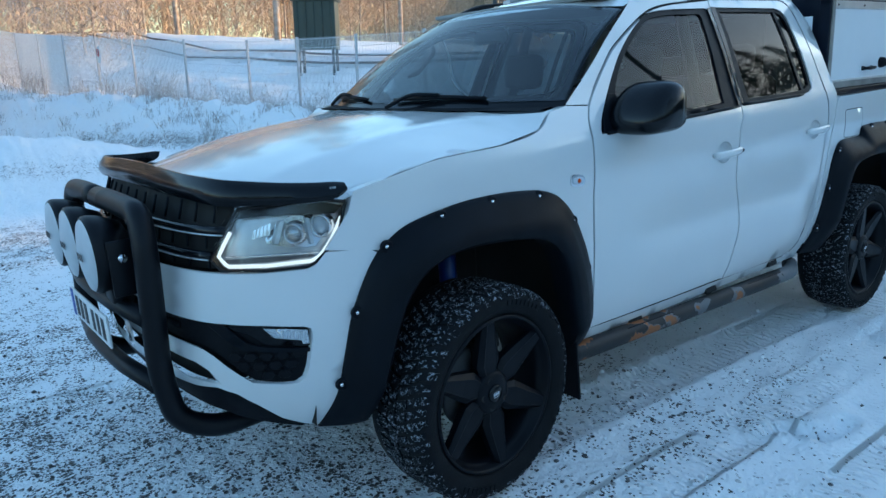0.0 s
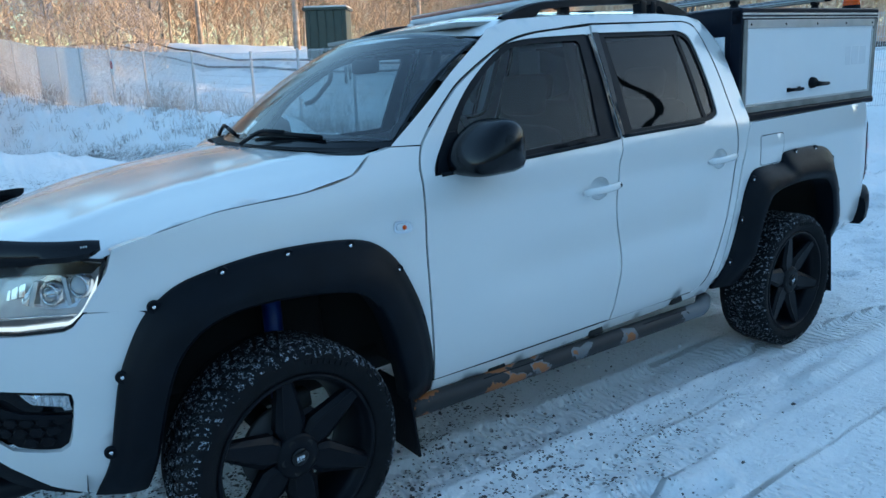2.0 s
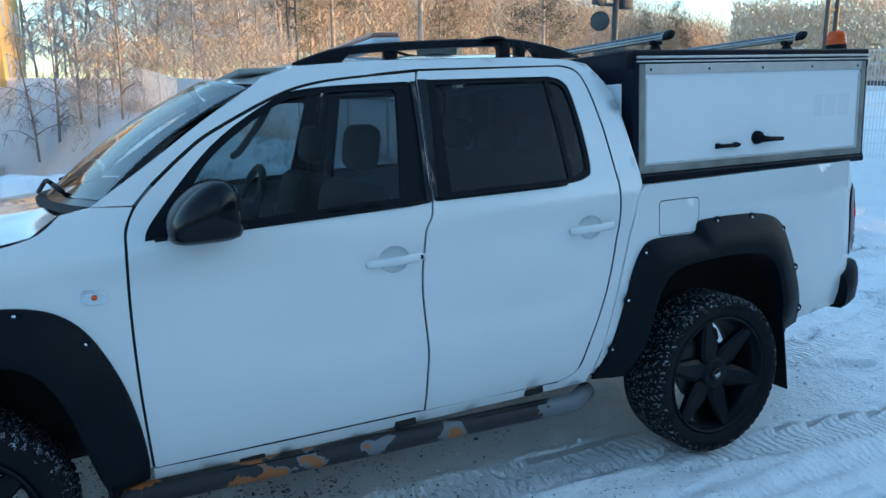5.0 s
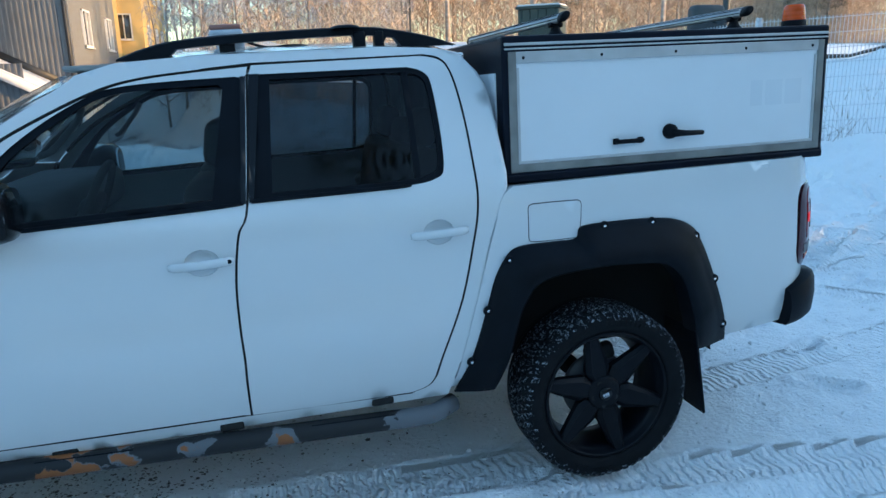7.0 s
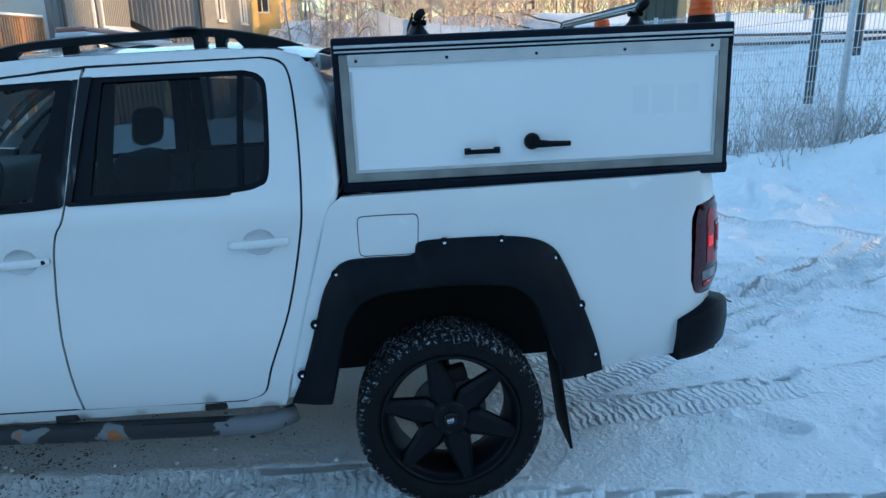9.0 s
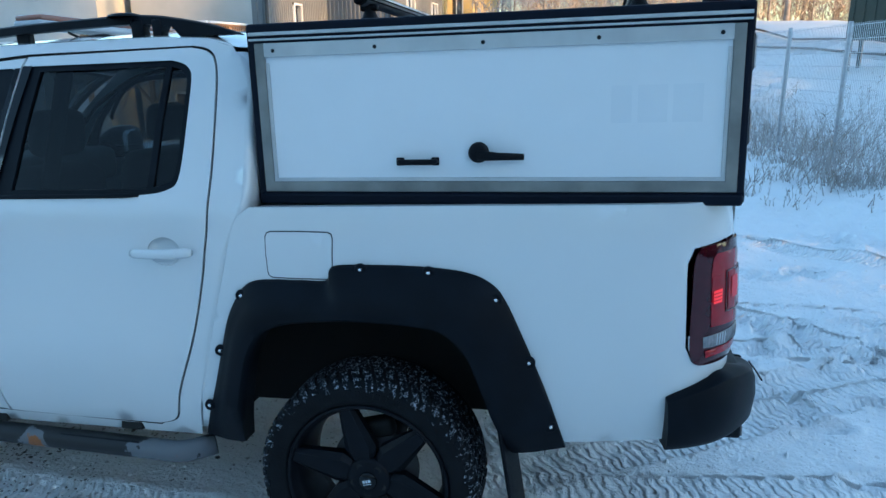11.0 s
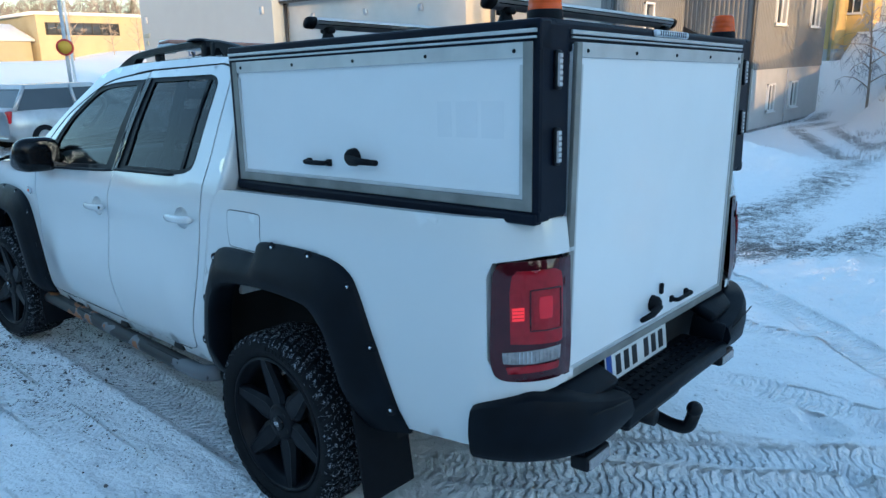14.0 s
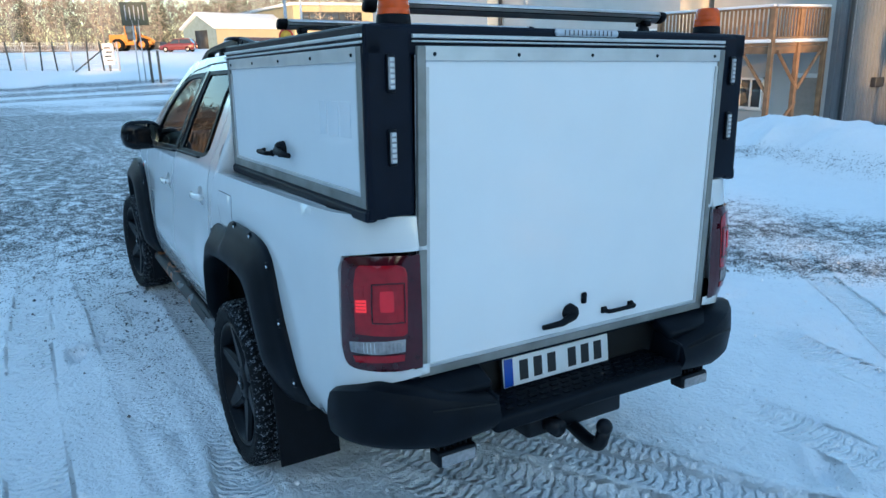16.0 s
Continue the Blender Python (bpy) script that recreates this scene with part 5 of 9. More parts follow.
rb = empty("rear_bumper", "black rear step bumper", "")
rb.parent = truck
for sg in (-1, 1):
    sharp(part("bumper_corner", bump_rear(sg), M_PLASTIC, rb), 40)
part("bumper_step", box((4.295, 0, 0.450), (0.21, 0.90, 0.060), 0.014), M_PLASTIC, rb)
for sg in (-1, 1):
    part("bumper_shelf", box((4.275, sg * 0.575, 0.602), (0.15, 0.30, 0.05), 0.016, Matrix.Rotation(radians(24), 4, 'Y')), M_PLASTIC, rb)
    part("shelf_groove", tube([(4.405, sg * 0.70, 0.575), (4.411, sg * 0.58, 0.560), (4.413, sg * 0.46, 0.545)], 0.003, 5), M_BARE, rb)
    part("step_side", box((4.31, sg * 0.438, 0.515), (0.15, 0.02, 0.11), 0.008, Matrix.Rotation(radians(8), 4, 'Y')), M_PLASTIC, rb)
for i in range(16):
    for j in range(4):
        part("step_stud", box((4.245 + j * 0.037, -0.39 + i * 0.052 + (0.026 if j % 2 else 0), 0.4825), (0.016, 0.030, 0.006)), M_ROUGHP, rb, smooth=False)
part("bumper_back", box((4.17, 0, 0.57), (0.05, 1.62, 0.32), 0.01), M_BARE, rb)
# number plate with plain bars
pm = Matrix.Translation((4.225, -0.04, 0.548)) @ Matrix.Rotation(radians(-6), 4, 'Y')
pl = part("number_plate", box((0, 0, 0), (0.008, 0.52, 0.112), 0.003), M_PLATE, truck, "white plate with a blue end strip", matrix=pm)
pl.parent = rb
part("plate_strip", box((0.0046, -0.237, 0), (0.002, 0.040, 0.106), 0.0006), M_BLUE, pl)
text_bars(pl, (0.0043, -0.200, -0.038), (0, 1, 0), (0, 0, 1), 0.20, 0.076, 3, M_INK)
text_bars(pl, (0.0043, 0.035, -0.038), (0, 1, 0), (0, 0, 1), 0.20, 0.076, 3, M_INK)
ph = part("plate_holder", box((-0.004, 0, -0.015), (0.008, 0.535, 0.165), 0.004), M_PLASTIC, rb, matrix=pm)
text_bars(ph, (0.0043, -0.10, -0.088), (0, 1, 0), (0, 0, 1), 0.15, 0.014, 10, M_PLATE)
# tow hook and work lamps
th = part("tow_bar", tube(arc([(4.20, 0.0, 0.30), (4.36, 0.0, 0.258), (4.430, 0.0, 0.262), (4.450, 0.0, 0.335)], 0.06), 0.026, 14), M_STEEL, truck, "black swan-neck tow ball")
ball = bmesh.new()
bmesh.ops.create_uvsphere(ball, u_segments=20, v_segments=12, radius=0.031)
bmesh.ops.transform(ball, matrix=Matrix.Translation((4.451, 0.0, 0.350)), verts=ball.verts)
part("tow_ball", ball, M_STEEL, th)
part("tow_beam", box((4.22, 0.0, 0.33), (0.14, 0.46, 0.08), 0.012), M_STEEL, th)
part("tow_socket", tube([(4.27, -0.13, 0.335), (4.35, -0.13, 0.335)], 0.035, 16), M_STEEL, th)
for y in (-0.58, 0.60):
    wlm = Matrix.Translation((4.325, y, 0.362))
    wlp = part("work_light", box((0, 0, 0), (0.07, 0.155, 0.058), 0.012), M_STEEL, truck, "frosted rectangular work light under the bumper", matrix=wlm)
    part("work_lens", box((0.037, 0, -0.002), (0.006, 0.135, 0.040), 0.003), M_REVERSE, wlp)
    for k in range(7):
        part("cooling_fin", box((-0.01, -0.065 + k * 0.0217, 0.036), (0.05, 0.006, 0.016), 0.001), M_STEEL, wlp)
    part("lamp_bracket", box((-0.01, 0, 0.065), (0.03, 0.05, 0.06), 0.004), M_STEEL, wlp)

# bull bar with three driving lamps
bb = empty("bull_bar", "black steel bull bar with three round lamps", "")
bb.parent = truck
for sg in (-1, 1):
    y = sg * 0.474
    part("upright_tube", tube(arc([(-0.55, y * 1.1, 0.40), (-0.80, y * 1.06, 0.385), (-0.92, y * 1.02, 0.45), (-0.945, y, 0.62), (-0.925, y, 1.03), (-0.915, y * 0.90, 1.128), (-0.92, y * 0.4, 1.136), (-0.925, 0, 1.136)], 0.11, 8), 0.038, 18), M_STEEL, bb)
part("cross_tube", tube([(-0.955, -0.474, 0.805), (-0.985, -0.2, 0.81), (-0.99, 0, 0.81), (-0.985, 0.2, 0.81), (-0.955, 0.474, 0.805)], 0.030, 16), M_STEEL, bb)
part("cross_tube", tube([(-0.95, -0.474, 0.575), (-0.985, -0.2, 0.58), (-0.99, 0, 0.58), (-0.985, 0.2, 0.58), (-0.95, 0.474, 0.575)], 0.030, 16), M_STEEL, bb)
for y in (-0.250, 0.0, 0.250):
    lm = Matrix.Translation((-1.025, y, 0.990)) @ Matrix.Rotation(radians(-90), 4, 'Z') @ Matrix.Scale(1.13, 4)
    dl_ = part("driving_lamp", lathe([(0.0, 0.100), (0.05, 0.098), (0.085, 0.08), (0.108, 0.03), (0.113, 0.0), (0.112, -0.012), (0.105, -0.02)], 40), M_STEEL, bb, "round black driving lamp", matrix=lm)
    part("lens_cover", lathe([(0.0, -0.034), (0.06, -0.031), (0.100, -0.022), (0.109, -0.012)], 40), M_GREYCOV, dl_, "frosted clear protective cover")
    text_bars(dl_, (-0.034, -0.0365, -0.010), (1, 0, 0), (0, 0, 1), 0.068, 0.02, 3, M_TRIM)
    part("lamp_foot", box((0, 0.05, -0.125), (0.09, 0.06, 0.06), 0.01), M_STEEL, dl_)
    for s in (-1, 1):
        part("lamp_ear", box((s * 0.112, 0.045, -0.03), (0.012, 0.07, 0.16), 0.004), M_STEEL, dl_)
        part("ear_bolt", tube([(s * 0.117, 0.045, 0.0), (s * 0.127, 0.045, 0.0)], 0.012, 10), M_CHROME, dl_)
pm = Matrix.Translation((-1.025, 0.0, 0.722)) @ Matrix.Rotation(radians(180), 4, 'Z')
pl = part("number_plate", box((0, 0, 0), (0.008, 0.52, 0.112), 0.003), M_PLATE, bb, "white plate with a blue end strip", matrix=pm)
part("plate_strip", box((0.0046, -0.237, 0), (0.002, 0.040, 0.106), 0.0006), M_BLUE, pl)
text_bars(pl, (0.0043, -0.200, -0.038), (0, 1, 0), (0, 0, 1), 0.20, 0.076, 3, M_INK)
text_bars(pl, (0.0043, 0.035, -0.038), (0, 1, 0), (0, 0, 1), 0.20, 0.076, 3, M_INK)

# light bar on the roof
lbm = Matrix.Translation((1.705, 0.0, 1.868))
lb = part("light_bar", box((0, 0, 0), (0.13, 1.15, 0.03), 0.012), M_GREYCOV, truck, "flat warning light bar across the roof rails", matrix=lbm)
part("bar_lens", box((0, 0, 0.024), (0.12, 1.13, 0.022), 0.008), mat("smoky_orange_lens", (0.32, 0.14, 0.10), 0.25, coat=0.4), lb, "dusty orange lens strip")
for y in (-0.56, 0.56):
    part("bar_end", box((0, y, -0.022), (0.15, 0.06, 0.03), 0.008), M_ALU, lb)
    part("bar_clamp", box((0.0, y * 1.06, -0.052), (0.06, 0.03, 0.06), 0.006), M_STEEL, lb)
part("bar_cable", tube(arc([(0.08, -0.45, -0.03), (0.16, -0.48, -0.06), (0.26, -0.50, -0.05), (0.40, -0.50, -0.075)], 0.05), 0.006, 6), M_BARE, lb)


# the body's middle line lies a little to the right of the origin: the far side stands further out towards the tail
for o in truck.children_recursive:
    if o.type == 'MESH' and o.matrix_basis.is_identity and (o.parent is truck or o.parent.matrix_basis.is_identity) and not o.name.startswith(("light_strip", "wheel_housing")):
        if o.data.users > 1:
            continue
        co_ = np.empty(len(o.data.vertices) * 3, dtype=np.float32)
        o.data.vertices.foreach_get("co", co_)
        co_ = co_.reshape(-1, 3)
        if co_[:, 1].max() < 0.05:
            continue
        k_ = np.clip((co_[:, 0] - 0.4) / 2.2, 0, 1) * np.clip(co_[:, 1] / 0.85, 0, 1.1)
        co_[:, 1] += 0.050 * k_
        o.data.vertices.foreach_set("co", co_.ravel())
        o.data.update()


# ---- service canopy on the bed ----
canopy = empty("service_canopy", "white panelled service canopy with black frame on the truck bed", "truck canopy", matrix=TRUCK_M @ Matrix.Translation((2.745, 0, 1.222)) @ Matrix.Rotation(radians(0.7), 4, 'Y') @ Matrix.Translation((-2.745, 0, -1.222)))
X0, X1, YS, Z0, Z1 = 2.742, 4.292, 0.842, 1.214, 1.79
YR, YC = 0.846, 0.002


def ysd(sg):
    return YS if sg < 0 else YR


# frame: corner posts, top and bottom rails, roof
fr = bmesh.new()
for sg in (-1, 1):
    add_box(fr, ((X0 + X1) / 2, sg * (ysd(sg) - 0.03), Z0 + 0.018), (X1 - X0, 0.06, 0.036), 0.006)
    add_box(fr, ((X0 + X1) / 2, sg * (ysd(sg) - 0.03), Z1 - 0.045), (X1 - X0, 0.06, 0.09), 0.008)
    add_box(fr, (X0 + 0.03, sg * (ysd(sg) - 0.032), (Z0 + Z1) / 2), (0.06, 0.06, Z1 - Z0 - 0.02), 0.006)
    add_box(fr, (X1 - 0.03, sg * (ysd(sg) - 0.080), (Z0 + Z1) / 2), (0.06, 0.160, Z1 - Z0 - 0.004), 0.014)
add_box(fr, (X0 + 0.02, YC, (Z0 + Z1) / 2), (0.03, 1.60, Z1 - Z0 - 0.02), 0.004)
add_box(fr, (X1 - 0.03, YC, Z1 - 0.045), (0.058, 1.54, 0.088), 0.01)
part("frame", fr, M_NAVY, canopy, "blue-black coated frame", smooth=False)
part("roof_panel", box(((X0 + X1) / 2, YC, Z1 - 0.008), (X1 - X0 - 0.01, 1.64, 0.02), 0.006), M_NAVY, canopy)
part("front_panel", box((X0 + 0.003, YC, 1.45), (0.012, 1.50, 0.40), 0.002), M_PANEL, canopy)
part("inner_shell", box((3.51, YC, 1.48), (1.36, 1.54, 0.44)), M_BARE, canopy)


def hatch(name, c, ux, w, h, nout, frame_w, screws, parent, label):
    """A framed white panel: c centre, ux its horizontal axis, nout its outward normal."""
    ux, uz, nn = Vector(ux), Vector((0, 0, 1)), Vector(nout)
    rot = Matrix((ux, nn, uz)).transposed().to_4x4()
    m = Matrix.Translation(c) @ rot
    d = part(name, box((0, 0, 0), (w - 0.01, 0.022, h - 0.01), 0.002), M_PANEL, parent, label, smooth=False, matrix=m)
    fw = frame_w
    for sx in (-1, 1):
        part("side_profile", box((sx * (w / 2 - fw / 2), 0.012, 0), (fw, 0.016, h), 0.003), M_ALUDIRTY, d, smooth=False)
        part("inner_profile", box((sx * (w / 2 - fw - 0.006), 0.0125, -0.012), (0.012, 0.010, h - 0.10), 0.002), M_ALU, d, smooth=False)
    part("bottom_profile", box((0, 0.0118, -h / 2 + fw / 2), (w - 0.004, 0.0165, fw), 0.003), M_ALUDIRTY, d, smooth=False)
    part("bottom_inner", box((0, 0.0122, -h / 2 + fw + 0.006), (w - 2 * fw, 0.011, 0.012), 0.002), M_ALU, d, smooth=False)
    part("top_profile", box((0, 0.0130, h / 2 - 0.022), (w - 2 * fw + 0.02, 0.012, 0.044), 0.002), M_ALU, d, "pale riveted top hinge strip", smooth=False)
    for k in range(screws):
        x = (k / (screws - 1) - 0.5) * (w - 2 * fw - 0.06)
        part("screw", lathe([(0, 0.005), (0.004, 0.004), (0.0065, 0.0)], 10), M_STEEL, d, matrix=Matrix.Translation((x, 0.0195, h / 2 - 0.024)) @ Matrix.Rotation(0, 4, 'X'))
    return d


def grip(parent, x, z, w=0.115):
    g = part("pull_grip", tube(arc([(x - w / 2, 0.012, z), (x - w / 2, 0.042, z), (x + w / 2, 0.042, z), (x + w / 2, 0.012, z)], 0.018), 0.0085, 10, flat=1.3), M_ROUGHP, parent, "black pull grip")
    for s in (-1, 1):
        part("grip_foot", box((x + s * w / 2, 0.016, z), (0.026, 0.012, 0.026), 0.004), M_ROUGHP, g)


def swing(parent, x, z, sgn=1, tilt=0):
    b = part("latch_boss", lathe([(0.0, 0.046), (0.022, 0.044), (0.030, 0.034), (0.033, 0.012)], 26), M_ROUGHP, parent, "black swing latch handle", matrix=Matrix.Translation((x, 0, z)))
    part("latch_lever", tube([(0, 0.040, -0.006), (sgn * 0.06, 0.046, -0.010 + tilt), (sgn * 0.145, 0.044, -0.012 + tilt)], [0.018, 0.0125, 0.010], 12), M_ROUGHP, b)


pw, ph = 1.500, 0.482
for sg in (-1, 1):
    ux = (1, 0, 0) if sg < 0 else (-1, 0, 0)
    d = hatch("side_hatch", (3.518, sg * (ysd(sg) - 0.017), 1.487), ux, pw, ph, (0, sg, 0), 0.034, 5, canopy, "white side hatch with black handles and ghost lettering")
    swing(d, -0.020 if sg < 0 else 0.020, -0.116, 1)
    grip(d, -0.218 if sg < 0 else 0.218, -0.143)
    part("base_rail", box(((X0 + X1) / 2, sg * (ysd(sg) - 0.010), 1.224), (X1 - X0 - 0.012, 0.040, 0.036), 0.008), M_NAVY, canopy, smooth=False)
    # drip trims over the hatch
    part("drip_trim", box(((X0 + X1) / 2, sg * (ysd(sg) + 0.003), 1.757), (X1 - X0 - 0.02, 0.010, 0.011), 0.002), M_ALU, canopy, smooth=False)
    part("drip_trim", box(((X0 + X1) / 2, sg * (ysd(sg) + 0.003), 1.739), (X1 - X0 - 0.02, 0.008, 0.007), 0.002), M_ALU, canopy, smooth=False)
# ghost of a removed sticker: big plain letter shapes in slightly glossier film
M_GHOST = mat("sticker_ghost", (0.785, 0.80, 0.815), 0.24, var=0.02)
gh = bmesh.new()
for x, w in ((3.93, 0.06), (4.02, 0.085), (4.12, 0.085)):
    add_box(gh, (x, -YS + 0.0060, 1.51), (w, 0.0010, 0.11))
part("sticker_residue", gh, M_GHOST, canopy, "faint residue of removed lettering", smooth=False)
# rear door
rd = hatch("rear_door", (X1 - 0.012, 0.012, 1.195), (0, 1, 0), 1.380, 1.070, (1, 0, 0), 0.030, 5, canopy, "large white rear door with black latch")
rd.matrix_basis = rd.matrix_basis @ Matrix.Rotation(radians(-1.4), 4, 'X')
swing(rd, -0.045, -0.420, -1, -0.014)
part("key_cover", box((0.022, 0.018, -0.375), (0.022, 0.014, 0.045), 0.006), M_ROUGHP, rd)
grip(rd, 0.200, -0.443, 0.14)
part("drip_trim", box((X1 + 0.006, 0.012, 1.758), (0.010, 1.40, 0.012), 0.002), M_ALU, canopy, smooth=False)
part("drip_trim", box((X1 + 0.006, 0.012, 1.743), (0.008, 1.40, 0.006), 0.002), M_ALU, canopy, smooth=False)
part("rear_sill", box((X1 - 0.05, 0.012, 0.655), (0.04, 1.36, 0.03), 0.004), M_NAVY, canopy)
for sg in (-1, 1):
    part("rear_jamb", box((X1 - 0.044, -0.690 if sg < 0 else 0.714, 0.93), (0.050, 0.040, 0.58), 0.008), M_NAVY, canopy)
    for z in (1.650, 1.432):
        s = part("strobe_light", box((X1 + 0.006, sg * (ysd(sg) - 0.080), z), (0.018, 0.028, 0.112), 0.007), M_STEEL, canopy, "slim clear strobe light")
        part("strobe_lens", box((X1 + 0.0145, sg * (ysd(sg) - 0.080), z), (0.008, 0.022, 0.094), 0.004), M_REVERSE, s)
        for k in range(6):
            part("strobe_led", box((X1 + 0.0190, sg * (ysd(sg) - 0.080), z - 0.04 + k * 0.016), (0.002, 0.014, 0.010), 0.0006), M_ALU, s)
    # hatch gas-strut bulge on the post's side
bl = part("high_brake_light", box((X1 + 0.002, 0.0, 1.779), (0.016, 0.286, 0.024), 0.010), M_GREYCOV, canopy, "smoky clear high brake light")
for k in range(12):
    part("brake_rib", box((X1 + 0.0105, -0.105 + k * 0.019, 1.779), (0.003, 0.003, 0.016)), M_TRIM, bl)

# load bars on the canopy roof: ribbed aluminium section, black caps, tented feet
for x in (3.085, 3.985):
    b = part("load_bar", tube([(x, -0.655, 1.872), (x, 0.66, 1.872)], 0.027, 20, flat=0.58), M_ALU, canopy, "ribbed aluminium load bar")
    for y, d_ in ((-0.655, -1), (0.66, 1)):
        part("end_cap", tube([(x, y, 1.872), (x, y + d_ * 0.030, 1.872), (x, y + d_ * 0.040, 1.872)], [0.0285, 0.0275, 0.024], 18, flat=0.62), M_ROUGHP, b)
    for dz in (0.0165, 0.008, -0.006):
        part("bar_groove", box((x + (0.0 if dz > 0.016 else -0.0245), 0, 1.872 + dz), (0.014 if dz > 0.016 else 0.006, 1.30, 0.003)), M_ROUGHP, b)
        if dz < 0.016:
            part("bar_groove", box((x + 0.0245, 0, 1.872 + dz), (0.006, 1.30, 0.003)), M_ROUGHP, b)
    for y in (-0.585, 0.585):
        f = bmesh.new()
        add_tube(f, [(x, y, 1.789), (x, y, 1.797), (x, y, 1.818), (x, y, 1.836), (x, y, 1.858)], [0.050, 0.046, 0.026, 0.019, 0.018], 14)
        add_box(f, (x, y, 1.846), (0.062, 0.034, 0.022), 0.006)
        part("bar_foot", f, M_ROUGHP, b)
# amber beacons at the rear corners
for y in (-0.705, 0.700):
    m = Matrix.Translation((4.215, y, Z1 + 0.002)) @ Matrix.Rotation(radians(90), 4, 'X')
    be = part("amber_beacon", lathe([(0.0, 0.031), (0.049, 0.031), (0.052, 0.027), (0.054, 0.0)], 32), M_ROUGHP, canopy, "amber beacon on a black base", matrix=m)
    part("beacon_lens", lathe([(0.0, 0.100), (0.037, 0.099), (0.043, 0.092), (0.0465, 0.070), (0.046, 0.067), (0.048, 0.064), (0.049, 0.050), (0.0485, 0.047), (0.050, 0.044), (0.051, 0.031)], 32), M_AMBER, be, "ribbed amber dome")


# ---- ground ----
FENCE = [(20.0, 0.6), (17.0, 1.4), (14.6, 2.4), (12.4, 3.3), (10.3, 4.55), (8.6, 5.3), (7.9, 7.2), (7.2, 11.3), (6.5, 15.5), (5.85, 18.3), (5.2, 21.0), (4.1, 25.0), (3.4, 29.5), (2.2, 33.5), (0.6, 37.0)]
FENCE_Z = [0.45, 0.45, 0.43, 0.41, 0.42, 0.33, 0.20, 0.15, 0.15, 0.25, 0.35, 0.60, 0.85, 1.40, 1.80]


def hash2(ix, iy, s):
    h = np.sin(ix * 127.1 + iy * 311.7 + s * 74.7) * 43758.5453
    return h - np.floor(h)


def vnoise(x, y, s=0.0):
    """Smooth value noise in 0..1 for arrays."""
    ix, iy = np.floor(x), np.floor(y)
    fx, fy = x - ix, y - iy
    fx, fy = fx * fx * (3 - 2 * fx), fy * fy * (3 - 2 * fy)
    a, b, c, d = hash2(ix, iy, s), hash2(ix + 1, iy, s), hash2(ix, iy + 1, s), hash2(ix + 1, iy + 1, s)
    return (a * (1 - fx) + b * fx) * (1 - fy) + (c * (1 - fx) + d * fx) * fy


def fbm(x, y, s=0.0, o=4):
    r, a = 0, 0.5
    for k in range(o):
        r = r + a * vnoise(x * 2 ** k, y * 2 ** k, s + k)
        a *= 0.5
    return r


def sstep(a, b, v):
    t = np.clip((v - a) / (b - a), 0, 1)
    return t * t * (3 - 2 * t)


def fence_dist(x, y):
    """Signed distance past the fence (positive behind it) and its foot height there."""
    best = np.full(np.shape(x), 1e9)
    sgn = np.ones(np.shape(x))
    zf = np.zeros(np.shape(x))
    for (a, b), za, zb in zip(zip(FENCE, FENCE[1:]), FENCE_Z, FENCE_Z[1:]):
        dx, dy = b[0] - a[0], b[1] - a[1]
        L = dx * dx + dy * dy
        t = np.clip(((x - a[0]) * dx + (y - a[1]) * dy) / L, 0, 1)
        px, py = a[0] + t * dx, a[1] + t * dy
        d = np.hypot(x - px, y - py)
        m = d < best
        best = np.where(m, d, best)
        cr = dx * (y - a[1]) - dy * (x - a[0])
        sgn = np.where(m, np.where(cr < 0, 1.0, -1.0), sgn)
        zf = np.where(m, za + (zb - za) * t, zf)
    return best * sgn, zf


def tread(x, y, x0, y0, x1, y1, w, s, wob=0.0):
    """A tyre track: (mask of the rut, pattern of lug prints, edge ridge)."""
    dx, dy = x1 - x0, y1 - y0
    L = math.hypot(dx, dy)
    ux, uy = dx / L, dy / L
    al = (x - x0) * ux + (y - y0) * uy
    ac = -(x - x0) * uy + (y - y0) * ux + wob * np.sin(al * 0.6 + s)
    inl = sstep(-0.3, 0.3, al) * (1 - sstep(L - 0.3, L + 0.3, al))
    rut = (1 - sstep(w * 0.42, w * 0.55, np.abs(ac))) * inl
    ridge = np.exp(-((np.abs(ac) - w * 0.62) / 0.045) ** 2) * inl
    return rut, al, ac, ridge


TRACKS = [(0.35, -0.775, 2.85, -0.79, 0.27, 0.5, 0.0), (3.4, -0.30, 7.2, 2.08, 0.24, 0.6, 0.02), (3.3, 0.06, 6.8, 1.99, 0.24, 0.7, 0.02), (2.9, -0.97, 9.0, -1.72, 0.25, 0.8, 0.04), (-9, -0.96, -0.4, -0.92, 0.27, 1.0, 0.02), (-9, 1.0, -0.4, 0.98, 0.27, 2.0, 0.02), (-5, -1.62, 9, -1.95, 0.25, 4.1, 0.08), (-0.6, -1.36, 14, -1.25, 0.25, 3.3, 0.03), (-3, -2.1, 10, -2.65, 0.25, 5.2, 0.08), (3.5, 0.35, 9, 2.6, 0.26, 6.1, 0.05), (4.0, 1.5, 10, 1.2, 0.26, 6.6, 0.05), (3.4, 2.6, 12, 0.2, 0.25, 7.4, 0.05), (3.6, -0.3, 11, 0.9, 0.25, 7.9, 0.05), (-14, -3.2, -2.2, -1.5, 0.27, 8.0, 0.1), (-14, -1.6, -1.5, 0.2, 0.27, 8.7, 0.1), (2.2, 4.6, 6.6, 0.2, 0.25, 9.3, 0.1), (3.6, 5.2, 8.0, 1.4, 0.25, 9.9, 0.1), (-12, -4.1, 1, -2.6, 0.25, 10.4, 0.1)]
